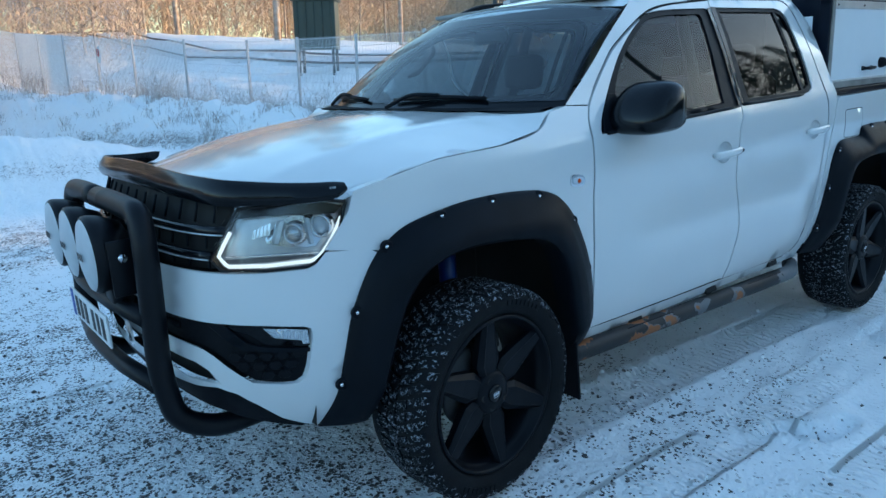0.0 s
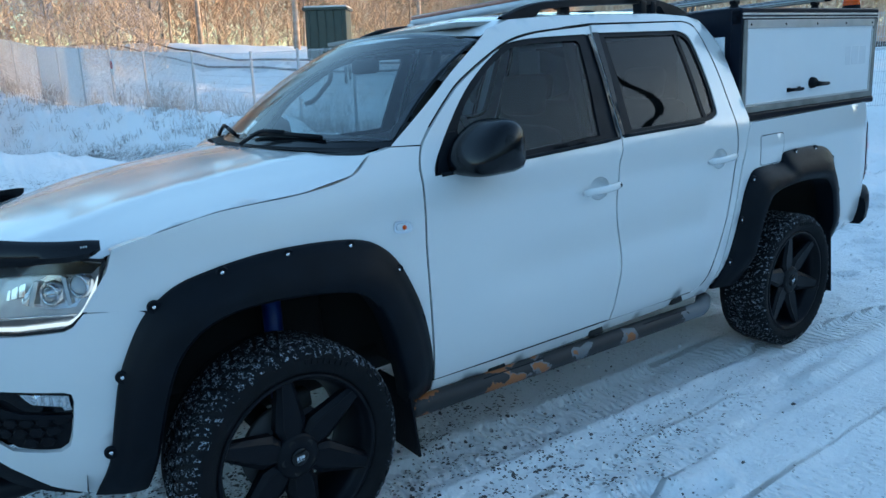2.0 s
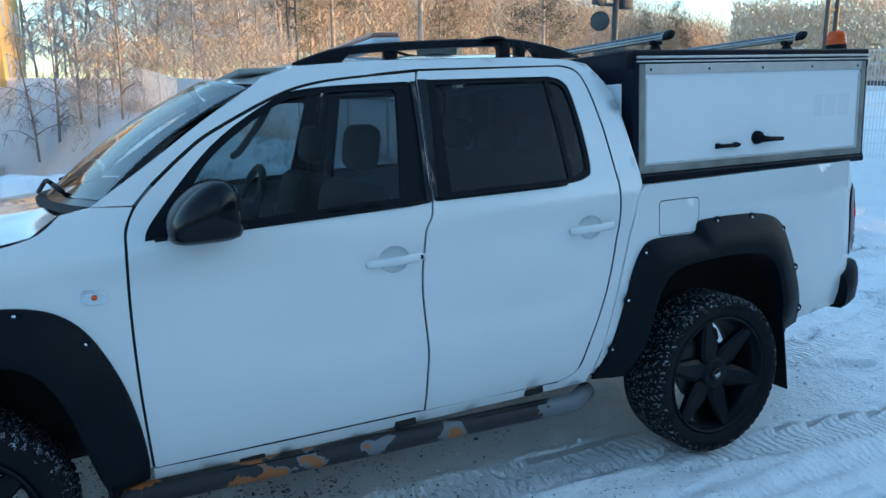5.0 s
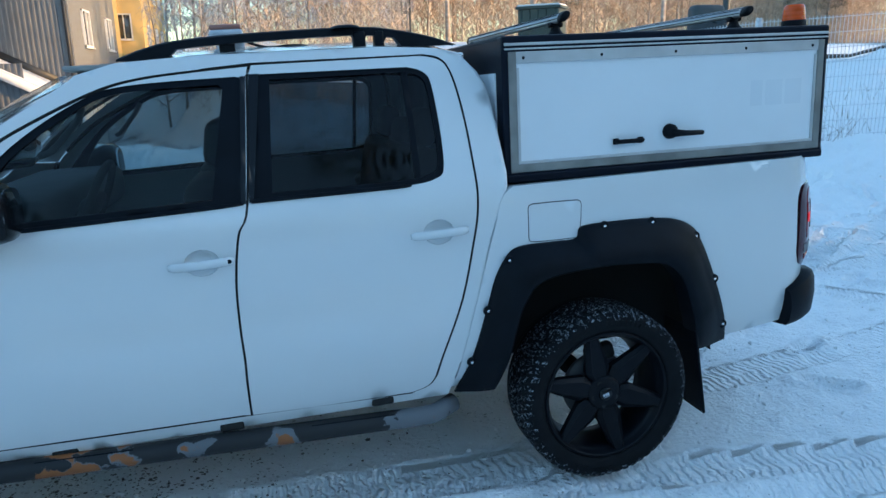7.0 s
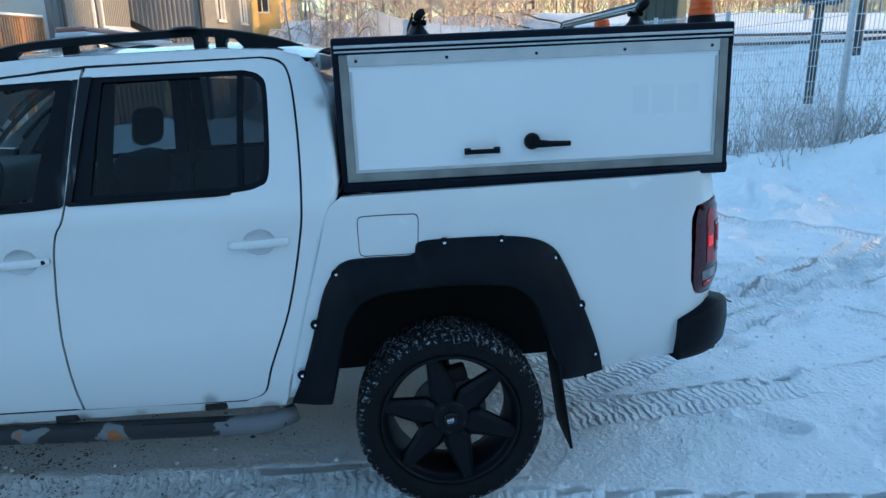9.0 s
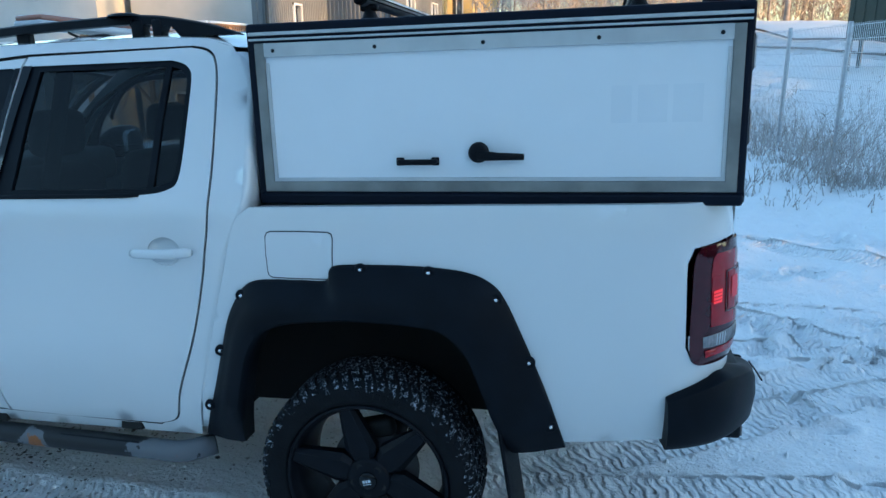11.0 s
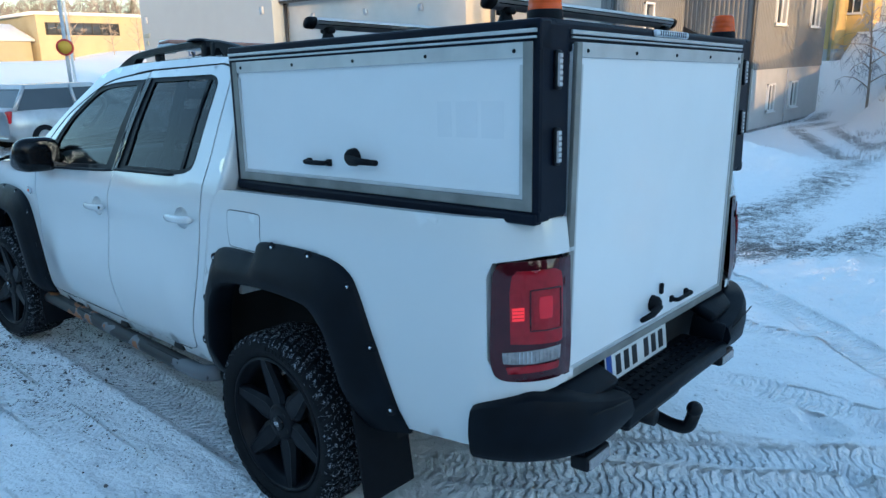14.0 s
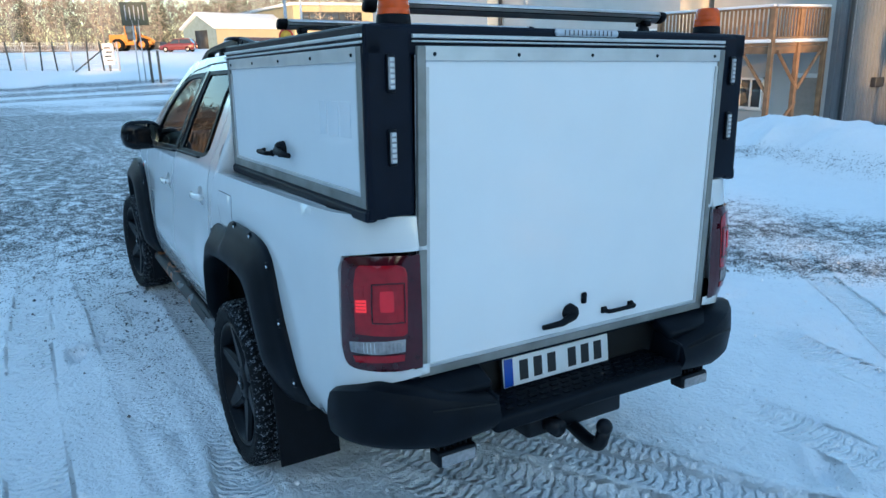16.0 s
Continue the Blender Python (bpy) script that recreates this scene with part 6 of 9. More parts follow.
FEET = [(random.Random(9 + i).uniform(4.6, 8.6), random.Random(90 + i).uniform(-1.6, 4.2), random.Random(300 + i).uniform(0, 3.1)) for i in range(110)]
FEET += [(random.Random(500 + i).uniform(0.5, 5.5), random.Random(590 + i).uniform(-2.6, -1.5), random.Random(700 + i).uniform(0, 3.1)) for i in range(16)]


def base_height(x, y):
    D, zf = fence_dist(x, y)
    z = -0.0305 * np.clip(y, -7, 7)
    z = z + 0.21 * sstep(4, 9, y)
    z = z * (1 - sstep(9, 16, np.abs(x - 1.5)))
    # bank that climbs to the fence
    k = sstep(0, 1, (D + np.interp(y, [9, 16], [7.5, 3.8])) / np.interp(y, [9, 16], [7.1, 3.4])) * (y > -30)
    z = z * (1 - sstep(-5, -2, D)) + zf * k
    # the drive falls towards the grey building and the land climbs again beyond it
    z = z - 1.5 * sstep(9, 25, y) * sstep(-26, -14, x) * (1 - sstep(-4.2, -1.2, D)) * (1 - sstep(39, 48, y))
    z = z + 1.3 * sstep(39, 48, y) * (1 - sstep(-4.2, -1.2, D))
    # railway embankment behind the fence
    b = np.maximum(D, 0)
    emb = 0.55 * sstep(1.0, 5, b) + 1.15 * sstep(4.5, 13, b)
    z = z + emb * (1 + 0.08 * sstep(10, 30, y))
    # land climbs slowly towards the works
    z = z + np.maximum(0, -x - 34) * 0.048 * (1 - sstep(60, 160, -x)) + np.where(-x > 34, sstep(60, 160, -x) * 2.0, 0)
    z = z + sstep(45, 140, y) * 2.0
    # snow ploughed aside
    z = z + 0.62 * np.exp(-(((x + 0.6) / 2.6) ** 2 + ((y - 9.6) / 1.5) ** 2) ** 1.4)
    # snow bank heaped up between the yard and the fence
    z = z + 0.50 * np.exp(-((x - 5.6 + 0.10 * (y - 9)) / 0.9) ** 2) * sstep(8.0, 11.0, y) * (1 - sstep(20, 26, y))
    z = z + 0.42 * np.exp(-(((x - 9.5) * 0.55 + (y - 4.0)) / 0.9) ** 2) * sstep(7.6, 8.8, x) * (1 - sstep(18, 22, x))
    z = z + 0.75 * np.exp(-((x + 42) / 3.5) ** 2) * sstep(-24, -14, y) * (1 - sstep(6, 9, y)) * (0.6 + 0.5 * fbm(x * 0.4, y * 0.4, 3))
    return z, D


def ground_height(x, y):
    z, D = base_height(x, y)
    near = np.exp(-(((x - 2) / 7) ** 2 + ((y + 0.5) / 5) ** 2) ** 2)
    off = sstep(-6.5, -2.5, D)
    z = z + (fbm(x * 0.9, y * 0.9, 1) - 0.47) * (0.05 + 0.22 * off) + (fbm(x * 5, y * 5, 5) - 0.47) * 0.030 + (fbm(x * 17, y * 17, 7, 2) - 0.37) * 0.016
    pile = np.exp(-(((x + 0.6) / 3.0) ** 2 + ((y - 9.6) / 2.0) ** 2) ** 1.4) + sstep(-4.0, -1.5, D) * (1 - sstep(-1.0, 0.5, D)) + 0.6 * np.exp(-((x - 5.2) / 1.2) ** 2) * sstep(8.8, 10.5, y) * (1 - sstep(20, 26, y))
    z = z + pile * (fbm(x * 2.2, y * 2.2, 11) - 0.47) * 0.40
    # drifts left between the wheel lines
    for x0, y0, x1, y1, w, s, wob in TRACKS:
        rut, al, ac, ridge = tread(x, y, x0, y0, x1, y1, w, s, wob)
        z = z - rut * (0.020 if s < 1 else 0.009) + ridge * (0.022 if s < 1 else 0.011) * (0.3 + vnoise(x * 2, y * 2, s))
    for fx, fy, fa in FEET:
        c, s_ = math.cos(fa), math.sin(fa)
        u, v = (x - fx) * c + (y - fy) * s_, -(x - fx) * s_ + (y - fy) * c
        v = v + 0.02 * np.sin(u * 14)
        e = (u / 0.15) ** 2 + (v / 0.06) ** 2
        z = z - 0.046 * np.exp(-e ** 2) + 0.020 * np.exp(-((e - 1.8) / 0.8) ** 2)
    # ploughed ridge along the near track
    r = np.exp(-((y + 1.32 + 0.03 * np.sin(x * 1.3)) / 0.06) ** 2) * sstep(1.0, 2.5, x) * (vnoise(x * 1.7, y * 0.5, 31) > 0.25)
    return z + r * 0.03


DRIVE = [(2.0, 4.8), (3.2, 5.7), (3.6, 7.2), (3.65, 9.0), (3.4, 11.5), (2.9, 14.5), (2.2, 18.0), (0.7, 23.0), (-1.6, 28.5), (-4.5, 35.0), (-6.2, 40.0)]


def gravel_mask(x, y):
    """How far the snow is worn to gravel, 0..1."""
    n = fbm(x * 0.8, y * 0.8, 21)
    g = 0.44 * np.exp(-(((x + 1.7) / 1.9) ** 2 + ((y - 0.9) / 2.7) ** 2) ** 1.5)
    g = g + 0.12 * np.exp(-(((x + 0.5) / 1.3) ** 2 + ((y + 0.9) / 0.55) ** 2))
    g = g + 0.06 * np.exp(-((x - 1.15) / 0.6) ** 2 - ((y + 0.5) / 0.45) ** 2)
    g = g + 0.10 * np.exp(-(((x - 1.6) / 1.2) ** 2 + ((y + 1.15) / 0.25) ** 2))
    # drive that bends round to the building and off to the road
    c = np.where(x < 3.4, y - (5.2 + 0.06 * x), 9)
    g = g + 0.75 * np.exp(-(c / 0.75) ** 2) * sstep(-30, -24, x)
    dd = np.full(np.shape(x), 9.0)
    for (ax, ay), (bx, by) in zip(DRIVE, DRIVE[1:]):
        L = (bx - ax) ** 2 + (by - ay) ** 2
        t = np.clip(((x - ax) * (bx - ax) + (y - ay) * (by - ay)) / L, 0, 1)
        dd = np.minimum(dd, np.hypot(x - ax - t * (bx - ax), y - ay - t * (by - ay)))
    g = g + 1.0 * np.exp(-((dd - 0.75) / 0.30) ** 2) * (1 - 0.35 * sstep(5, 7, y) * (1 - sstep(14, 18, y)))
    g = g + 0.45 * np.exp(-((y - 8.2 - 0.05 * x) / 0.13) ** 2) * (x < 1.6) * (x > -1.6)
    g = g + 0.4 * np.exp(-(((x + 14) / 7) ** 2 + ((y - 0.2) / 4.2) ** 2)) + 0.6 * np.exp(-((y + x * 0.16 - 3.0) / 0.8) ** 2) * (x < -8) * (x > -34)
    g = g + 0.9 * np.exp(-((x + 33.5 + 0.12 * y) / 0.5) ** 2) + 0.9 * np.exp(-((x + 36.5 + 0.12 * y) / 0.6) ** 2)
    g = g + 0.80 * np.exp(-(((x + 5.2) / 3.0) ** 2 + ((y + 1.1) / 1.7) ** 2))
    g = g + 0.85 * np.exp(-((y + 1.1 - 0.10 * (x + 8)) / 2.4) ** 2) * sstep(-31, -26, x) * (1 - sstep(-3.0, -0.8, x))
    # fine grit trodden in over the whole yard
    g = g + 0.035 * np.exp(-(((x - 1) / 8) ** 2 + ((y + 0.5) / 4) ** 2))
    # wheel lines of the cleared road
    for rx, rw in ((-33.0, 0.35), (-34.4, 0.3), (-36.6, 0.4), (-38.2, 0.45)):
        g = g + 1.3 * np.exp(-((x - rx + 0.12 * y) / rw) ** 2)
    # thawed streaks across the open yard beside the road
    al_, ac_ = -0.506 * x - 0.862 * y, -0.862 * x + 0.506 * y
    band = sstep(0.40, 0.62, vnoise(ac_ * 0.55, al_ * 0.07, 51)) + 0.5 * sstep(0.45, 0.6, vnoise(ac_ * 1.6, al_ * 0.15, 52))
    g = g + 0.85 * band * np.exp(-((x + 18.5) / 7.5) ** 2) * sstep(-22, -12, y) * (1 - sstep(3, 8, y))
    streak = vnoise(x * 0.35 + y * 0.1, y * 2.2 - x * 0.3, 41)
    return np.clip(g * (0.15 + 0.9 * n + 0.75 * streak), 0, 1)


def axis(lo, hi, step, far_lo, far_hi, grow=1.16):
    c = list(np.arange(lo, hi + step / 2, step))
    a, s = [], step
    v = lo
    while v > far_lo:
        s = min(s * grow, 60)
        v -= s
        a.append(v)
    b, s = [], step
    v = hi
    while v < far_hi:
        s = min(s * grow, 60)
        v += s
        b.append(v)
    return np.array(a[::-1] + c + b)


gx, gy = axis(-3.4, 8.6, 0.026, -900, 900, 1.09), axis(-2.9, 5.2, 0.026, -900, 900, 1.09)
gx = np.sort(np.concatenate([gx[(gx < -40) | (gx > -31)], np.arange(-40, -31, 0.22)]))
gx = np.sort(np.concatenate([gx[(gx < -31) | (gx > -6)], np.arange(-31, -6, 0.28)]))
gy = np.sort(np.concatenate([gy[(gy < -20) | (gy > -4)], np.arange(-20, -4, 0.3)]))
gy = np.sort(np.concatenate([gy[(gy < 6) | (gy > 32)], np.arange(6, 32, 0.3)]))
GX, GY = np.meshgrid(gx, gy, indexing='ij')
GZ = ground_height(GX, GY)
nx_, ny_ = len(gx), len(gy)
verts = np.stack([GX.ravel(), GY.ravel(), GZ.ravel()], 1)
ii, jj = np.meshgrid(np.arange(nx_ - 1), np.arange(ny_ - 1), indexing='ij')
q = (ii * ny_ + jj).ravel()
faces = np.stack([q, q + ny_, q + ny_ + 1, q + 1], 1)
gme = bpy.data.meshes.new("ground")
gme.vertices.add(len(verts))
gme.vertices.foreach_set("co", verts.astype(np.float32).ravel())
gme.loops.add(faces.size)
gme.loops.foreach_set("vertex_index", faces.astype(np.int32).ravel())
gme.polygons.add(len(faces))
gme.polygons.foreach_set("loop_start", np.arange(0, faces.size, 4, dtype=np.int32))
gme.update(calc_edges=True)
gme.validate()
gme.shade_smooth()
at = gme.attributes.new("gravel", 'FLOAT', 'POINT')
at.data.foreach_set("value", gravel_mask(GX, GY).astype(np.float32).ravel())
rut_m, rut_a, rut_c = np.zeros(GX.shape), np.zeros(GX.shape), np.zeros(GX.shape)
for x0, y0, x1, y1, w, s, wob in TRACKS:
    r_, al, ac, _ = tread(GX, GY, x0, y0, x1, y1, w, s, wob)
    r_ = r_ if s < 1 else r_ * (0.25 + 0.6 * sstep(0.25, 0.5, vnoise(GX * 0.9, GY * 0.9, s)))
    m_ = r_ > rut_m
    rut_m, rut_a, rut_c = np.where(m_, r_, rut_m), np.where(m_, al, rut_a), np.where(m_, ac, rut_c)
for nm, arr in (("rut", rut_m), ("rut_along", rut_a), ("rut_across", rut_c)):
    at = gme.attributes.new(nm, 'FLOAT', 'POINT')
    at.data.foreach_set("value", arr.astype(np.float32).ravel())
M_GROUND = bpy.data.materials.new("snow_and_gravel")
M_GROUND.use_nodes = True
n, l = M_GROUND.node_tree.nodes, M_GROUND.node_tree.links
bs = n["Principled BSDF"]
co = n.new("ShaderNodeTexCoord")
ga = n.new("ShaderNodeAttribute")
ga.attribute_name = "gravel"
big = n.new("ShaderNodeTexNoise")
big.inputs["Scale"].default_value, big.inputs["Detail"].default_value = 7.0, 5
gr2 = n.new("ShaderNodeTexNoise")
gr2.inputs["Scale"].default_value, gr2.inputs["Detail"].default_value = 38, 3
fine = n.new("ShaderNodeTexNoise")
fine.inputs["Scale"].default_value, fine.inputs["Detail"].default_value = 130, 3
for t_ in (big, gr2, fine):
    l.new(co.outputs["Object"], t_.inputs["Vector"])


def math_node(op, a, b=None, v=None):
    m = n.new("ShaderNodeMath")
    m.operation = op
    l.new(a, m.inputs[0])
    if b is not None:
        l.new(b, m.inputs[1])
    elif v is not None:
        m.inputs[1].default_value = v
    return m.outputs[0]


def attr_node(name):
    a_ = n.new("ShaderNodeAttribute")
    a_.attribute_name = name
    return a_.outputs["Fac"]


def range_node(v, a0, a1):
    r_ = n.new("ShaderNodeMapRange")
    r_.inputs["From Min"].default_value, r_.inputs["From Max"].default_value = a0, a1
    l.new(v, r_.inputs["Value"])
    return r_.outputs[0]


def cells(scale):
    """Random value and roundness of each stone-sized cell."""
    v_ = n.new("ShaderNodeTexVoronoi")
    v_.inputs["Scale"].default_value = scale
    l.new(co.outputs["Object"], v_.inputs["Vector"])
    sp = n.new("ShaderNodeSeparateColor")
    l.new(v_.outputs["Color"], sp.inputs[0])
    return sp.outputs[0], v_.outputs["Distance"], sp.outputs[1]


# each stone shows or stays under snow by chance, the chance set by wear
wear = math_node('MULTIPLY', ga.outputs["Fac"], range_node(big.outputs["Fac"], 0.30, 0.66))
c1, d1, k1 = cells(48)
c2, d2, k2 = cells(105)
s1 = math_node('MULTIPLY', range_node(math_node('SUBTRACT', math_node('MULTIPLY', wear, v=0.85), c1), 0.0, 0.06), range_node(d1, 0.62, 0.45))
s2 = math_node('MULTIPLY', range_node(math_node('SUBTRACT', math_node('MULTIPLY', wear, v=1.25), c2), 0.0, 0.06), range_node(d2, 0.75, 0.55))
bare = math_node('MAXIMUM', s1, s2)
rmp = n.new("ShaderNodeMapRange")
l.new(bare, rmp.inputs["Value"])
# lug prints of the tyres
lug_a, lug_c = attr_node("rut_along"), attr_node("rut_across")
warp = n.new("ShaderNodeTexNoise")
warp.inputs["Scale"].default_value, warp.inputs["Detail"].default_value = 16.0, 3
l.new(co.outputs["Object"], warp.inputs["Vector"])
ph = math_node('ADD', math_node('ADD', math_node('MULTIPLY', lug_a, v=2 * math.pi / 0.047), math_node('MULTIPLY', math_node('ABSOLUTE', lug_c), v=26.0)), math_node('MULTIPLY', warp.outputs["Fac"], v=9.0))
bars_ = range_node(math_node('SINE', ph), -0.7, 0.7)
prints = math_node('MULTIPLY', bars_, math_node('MULTIPLY', attr_node("rut"), range_node(big.outputs["Fac"], 0.32, 0.52)))
stone = n.new("ShaderNodeMix")
stone.data_type = 'RGBA'
stone.inputs["A"].default_value, stone.inputs["B"].default_value = (0.03, 0.03, 0.032, 1), (0.13, 0.125, 0.12, 1)
l.new(k2, stone.inputs["Factor"])
snowc = n.new("ShaderNodeMix")
snowc.data_type = 'RGBA'
snowc.inputs["A"].default_value, snowc.inputs["B"].default_value = (0.90, 0.91, 0.92, 1), (0.84, 0.86, 0.88, 1)
l.new(big.outputs["Fac"], snowc.inputs["Factor"])
mixg = n.new("ShaderNodeMix")
mixg.data_type = 'RGBA'
l.new(rmp.outputs[0], mixg.inputs["Factor"])
l.new(snowc.outputs["Result"], mixg.inputs["A"])
l.new(stone.outputs["Result"], mixg.inputs["B"])
l.new(mixg.outputs["Result"], bs.inputs["Base Color"])
bs.inputs["Roughness"].default_value = 0.65
bs.inputs["Specular IOR Level"].default_value = 0.3
lump = math_node('ADD', math_node('MULTIPLY', fine.outputs["Fac"], v=0.35), math_node('ADD', math_node('MULTIPLY', gr2.outputs["Fac"], v=1.3), math_node('MULTIPLY', big.outputs["Fac"], v=2.2)))
hsum = math_node('ADD', math_node('ADD', lump, math_node('MULTIPLY', prints, v=1.5)), math_node('MULTIPLY', bare, v=0.5))
bp = n.new("ShaderNodeBump")
bp.inputs["Strength"].default_value, bp.inputs["Distance"].default_value = 0.85, 0.016
l.new(hsum, bp.inputs["Height"])
l.new(bp.outputs[0], bs.inputs["Normal"])
gme.materials.append(M_GROUND)
ground = tagged(new("ground", gme), "trodden and driven snow over dark gravel", "ground", kind="structure")


def gz(x, y):
    return float(ground_height(np.array([x], float), np.array([y], float))[0])


def crumbs(name, count, material, label, category, place, r0, r1, seed):
    """Loose lumps too many to count, half sunk in the snow: one piece of stuff."""
    r = np.random.RandomState(seed)
    t = (1 + 5 ** 0.5) / 2
    ico = np.array([(-1, t, 0), (1, t, 0), (-1, -t, 0), (1, -t, 0), (0, -1, t), (0, 1, t), (0, -1, -t), (0, 1, -t), (t, 0, -1), (t, 0, 1), (-t, 0, -1), (-t, 0, 1)]) / math.hypot(1, t)
    tri = np.array([(0, 11, 5), (0, 5, 1), (0, 1, 7), (0, 7, 10), (0, 10, 11), (1, 5, 9), (5, 11, 4), (11, 10, 2), (10, 7, 6), (7, 1, 8), (3, 9, 4), (3, 4, 2), (3, 2, 6), (3, 6, 8), (3, 8, 9), (4, 9, 5), (2, 4, 11), (6, 2, 10), (8, 6, 7), (9, 8, 1)])
    x, y = place(r, count)
    count = len(x)
    z = ground_height(x, y)
    rad = r0 + (r1 - r0) * r.rand(count) ** 2.2
    sc = rad[:, None, None] * r.uniform(0.6, 1.25, (count, 1, 3)) * r.uniform(0.75, 1.2, (count, 12, 1))
    v = ico[None] * sc + np.stack([x, y, z + rad * 0.25], 1)[:, None, :]
    f = (tri[None] + 12 * np.arange(count)[:, None, None]).reshape(-1, 3)
    me = bpy.data.meshes.new(name)
    me.from_pydata(v.reshape(-1, 3).tolist(), [], f.tolist())
    me.materials.append(material)
    return tagged(new(name, me), label, category, kind="stuff")


def by_wear(r, n):
    x, y = r.uniform(-4.5, 2.5, n), r.uniform(-3.0, 4.5, n)
    k = r.rand(n) < gravel_mask(x, y) * 1.3
    return x[k], y[k]


def by_tracks(r, n):
    xs, ys = [], []
    for i in range(n):
        x0, y0, x1, y1, w, s, wob = TRACKS[r.randint(len(TRACKS))]
        f, o = r.rand(), r.choice([-1, 1]) * (w * 0.62 + abs(r.normal(0, 0.10)))
        L = math.hypot(x1 - x0, y1 - y0)
        xs.append(x0 + (x1 - x0) * f - (y1 - y0) / L * o)
        ys.append(y0 + (y1 - y0) * f + (x1 - x0) / L * o)
    return np.array(xs), np.array(ys)


def over_yard(r, n):
    return r.uniform(-2.5, 9.0, n), r.uniform(-3.0, 5.5, n)


M_CLOD = mat("snow_clod", (0.90, 0.91, 0.92), 0.7, var=0.06, scale=30)
M_PEBBLE = mat("gravel_stone", (0.05, 0.05, 0.052), 0.75, scale=40, col2=(0.16, 0.15, 0.145))
crumbs("gravel_stones", 7500, M_PEBBLE, "loose dark gravel stones in the snow", "gravel", by_wear, 0.003, 0.013, 61)
crumbs("snow_clods", 1500, M_CLOD, "crumbs of snow thrown up along the tyre tracks", "snow", by_tracks, 0.003, 0.015, 62)
crumbs("snow_clods", 1300, M_CLOD, "crumbs of trodden snow over the yard", "snow", over_yard, 0.003, 0.016, 63)


# ---- fence ----
M_GALV = mat("frosted_galvanised", (0.52, 0.54, 0.57), 0.5, metal=0.3, var=0.25, scale=20)
M_FROSTWIRE = mat("frosted_wire", (0.72, 0.74, 0.77), 0.6, var=0.2, scale=30)


def mesh_of(name, verts, faces, material, parent=None, label="", smooth=False):
    me = bpy.data.meshes.new(name)
    me.from_pydata(verts, [], faces)
    me.materials.append(material)
    if smooth:
        me.shade_smooth()
    ob = new(name, me)
    if parent is not None:
        ob.parent = parent
    if label:
        ob["label"] = label
    return ob


def wire(vs, fs, a, b, r, k=3):
    a, b = Vector(a), Vector(b)
    d = (b - a).normalized()
    n1 = d.orthogonal().normalized()
    n2 = d.cross(n1)
    o = len(vs)
    for p in (a, b):
        for i in range(k):
            t = 2 * math.pi * i / k
            vs.append(p + (n1 * math.cos(t) + n2 * math.sin(t)) * r)
    for i in range(k):
        fs.append((o + i, o + (i + 1) % k, o + k + (i + 1) % k, o + k + i))


fence = empty("mesh_fence", "frosted galvanised wire mesh fence beside the railway bank", "fence")
posts = []
for (a, b), za, zb in zip(zip(FENCE, FENCE[1:]), FENCE_Z, FENCE_Z[1:]):
    L = math.hypot(b[0] - a[0], b[1] - a[1])
    k = max(1, round(L / 2.45))
    for i in range(k):
        t = i / k
        posts.append((a[0] + (b[0] - a[0]) * t, a[1] + (b[1] - a[1]) * t, za + (zb - za) * t))
for i, (x, y, z) in enumerate(posts):
    q = posts[min(i + 1, len(posts) - 1)]
    part("fence_post", box((x, y, z + 0.93), (0.06, 0.06, 2.3), 0.006), M_GALV, fence)
    if i + 1 == len(posts):
        continue
    vs, fs = [], []
    A, B = Vector((x, y, z)), Vector(q)
    L = (Vector((B.x, B.y, 0)) - Vector((A.x, A.y, 0))).length
    far = math.hypot(x - 3, y + 3) > 19
    n = int(L / (0.07 if far else 0.05))
    for j in range(1, n):
        p = A.lerp(B, j / n)
        wire(vs, fs, p + Vector((0, 0, 0.02)), p + Vector((0, 0, 2.05)), 0.0055 if not far else 0.014)
    for j in range(11):
        h = Vector((0, 0, 0.02 + 0.2 * j))
        wire(vs, fs, A + h, B + h, 0.006)
    ob = mesh_of("mesh_panel", vs, fs, M_FROSTWIRE, fence)
    ob["kind"] = "stuff"
# warning sign on the fence
sx, sy, szz = posts[len(posts) // 2 + 3]
M_SIGNW = mat("sign_white", (0.75, 0.75, 0.74), 0.5, var=0.05)
M_SIGNR = mat("sign_red", (0.5, 0.03, 0.03), 0.5)
sg_ = part("warning_sign", box((0, 0, 0), (0.03, 0.32, 0.5), 0.004), M_SIGNW, None, matrix=Matrix.Translation((sx - 0.09, sy - 0.6, szz + 1.5)))
tagged(sg_, "white warning sign with a red ring on the fence", "sign")
part("sign_ring", tube([(-0.02, 0.11 * math.cos(t), 0.07 + 0.11 * math.sin(t)) for t in (2 * math.pi * k / 24 for k in range(25))], 0.016, 6, False), M_SIGNR, sg_)
part("sign_mark", box((-0.018, 0, 0.07), (0.006, 0.05, 0.13)), M_INK, sg_)

# ---- railway ----
M_RUST = mat("rail_steel", (0.10, 0.075, 0.06), 0.6, metal=0.4)
M_DKGREEN = mat("dark_green_sheet", (0.035, 0.05, 0.04), 0.5, var=0.2, scale=3)
M_MAST = mat("mast_steel", (0.06, 0.07, 0.075), 0.6, metal=0.3)
TRACK = [(60.0, -4.0), (40.0, 4.0), (28.0, 9.5), (20.5, 14.5), (15.5, 21.0), (12.5, 29.0), (10.5, 38.0), (9.2, 50.0), (8.4, 70.0), (8.0, 110.0)]
tr = smooth_open(TRACK, 8)
rail_base = lambda x, y: float(base_height(np.array([x]), np.array([y]))[0][0])
railway = empty("railway_track", "snowy railway track on the low embankment", "railway")
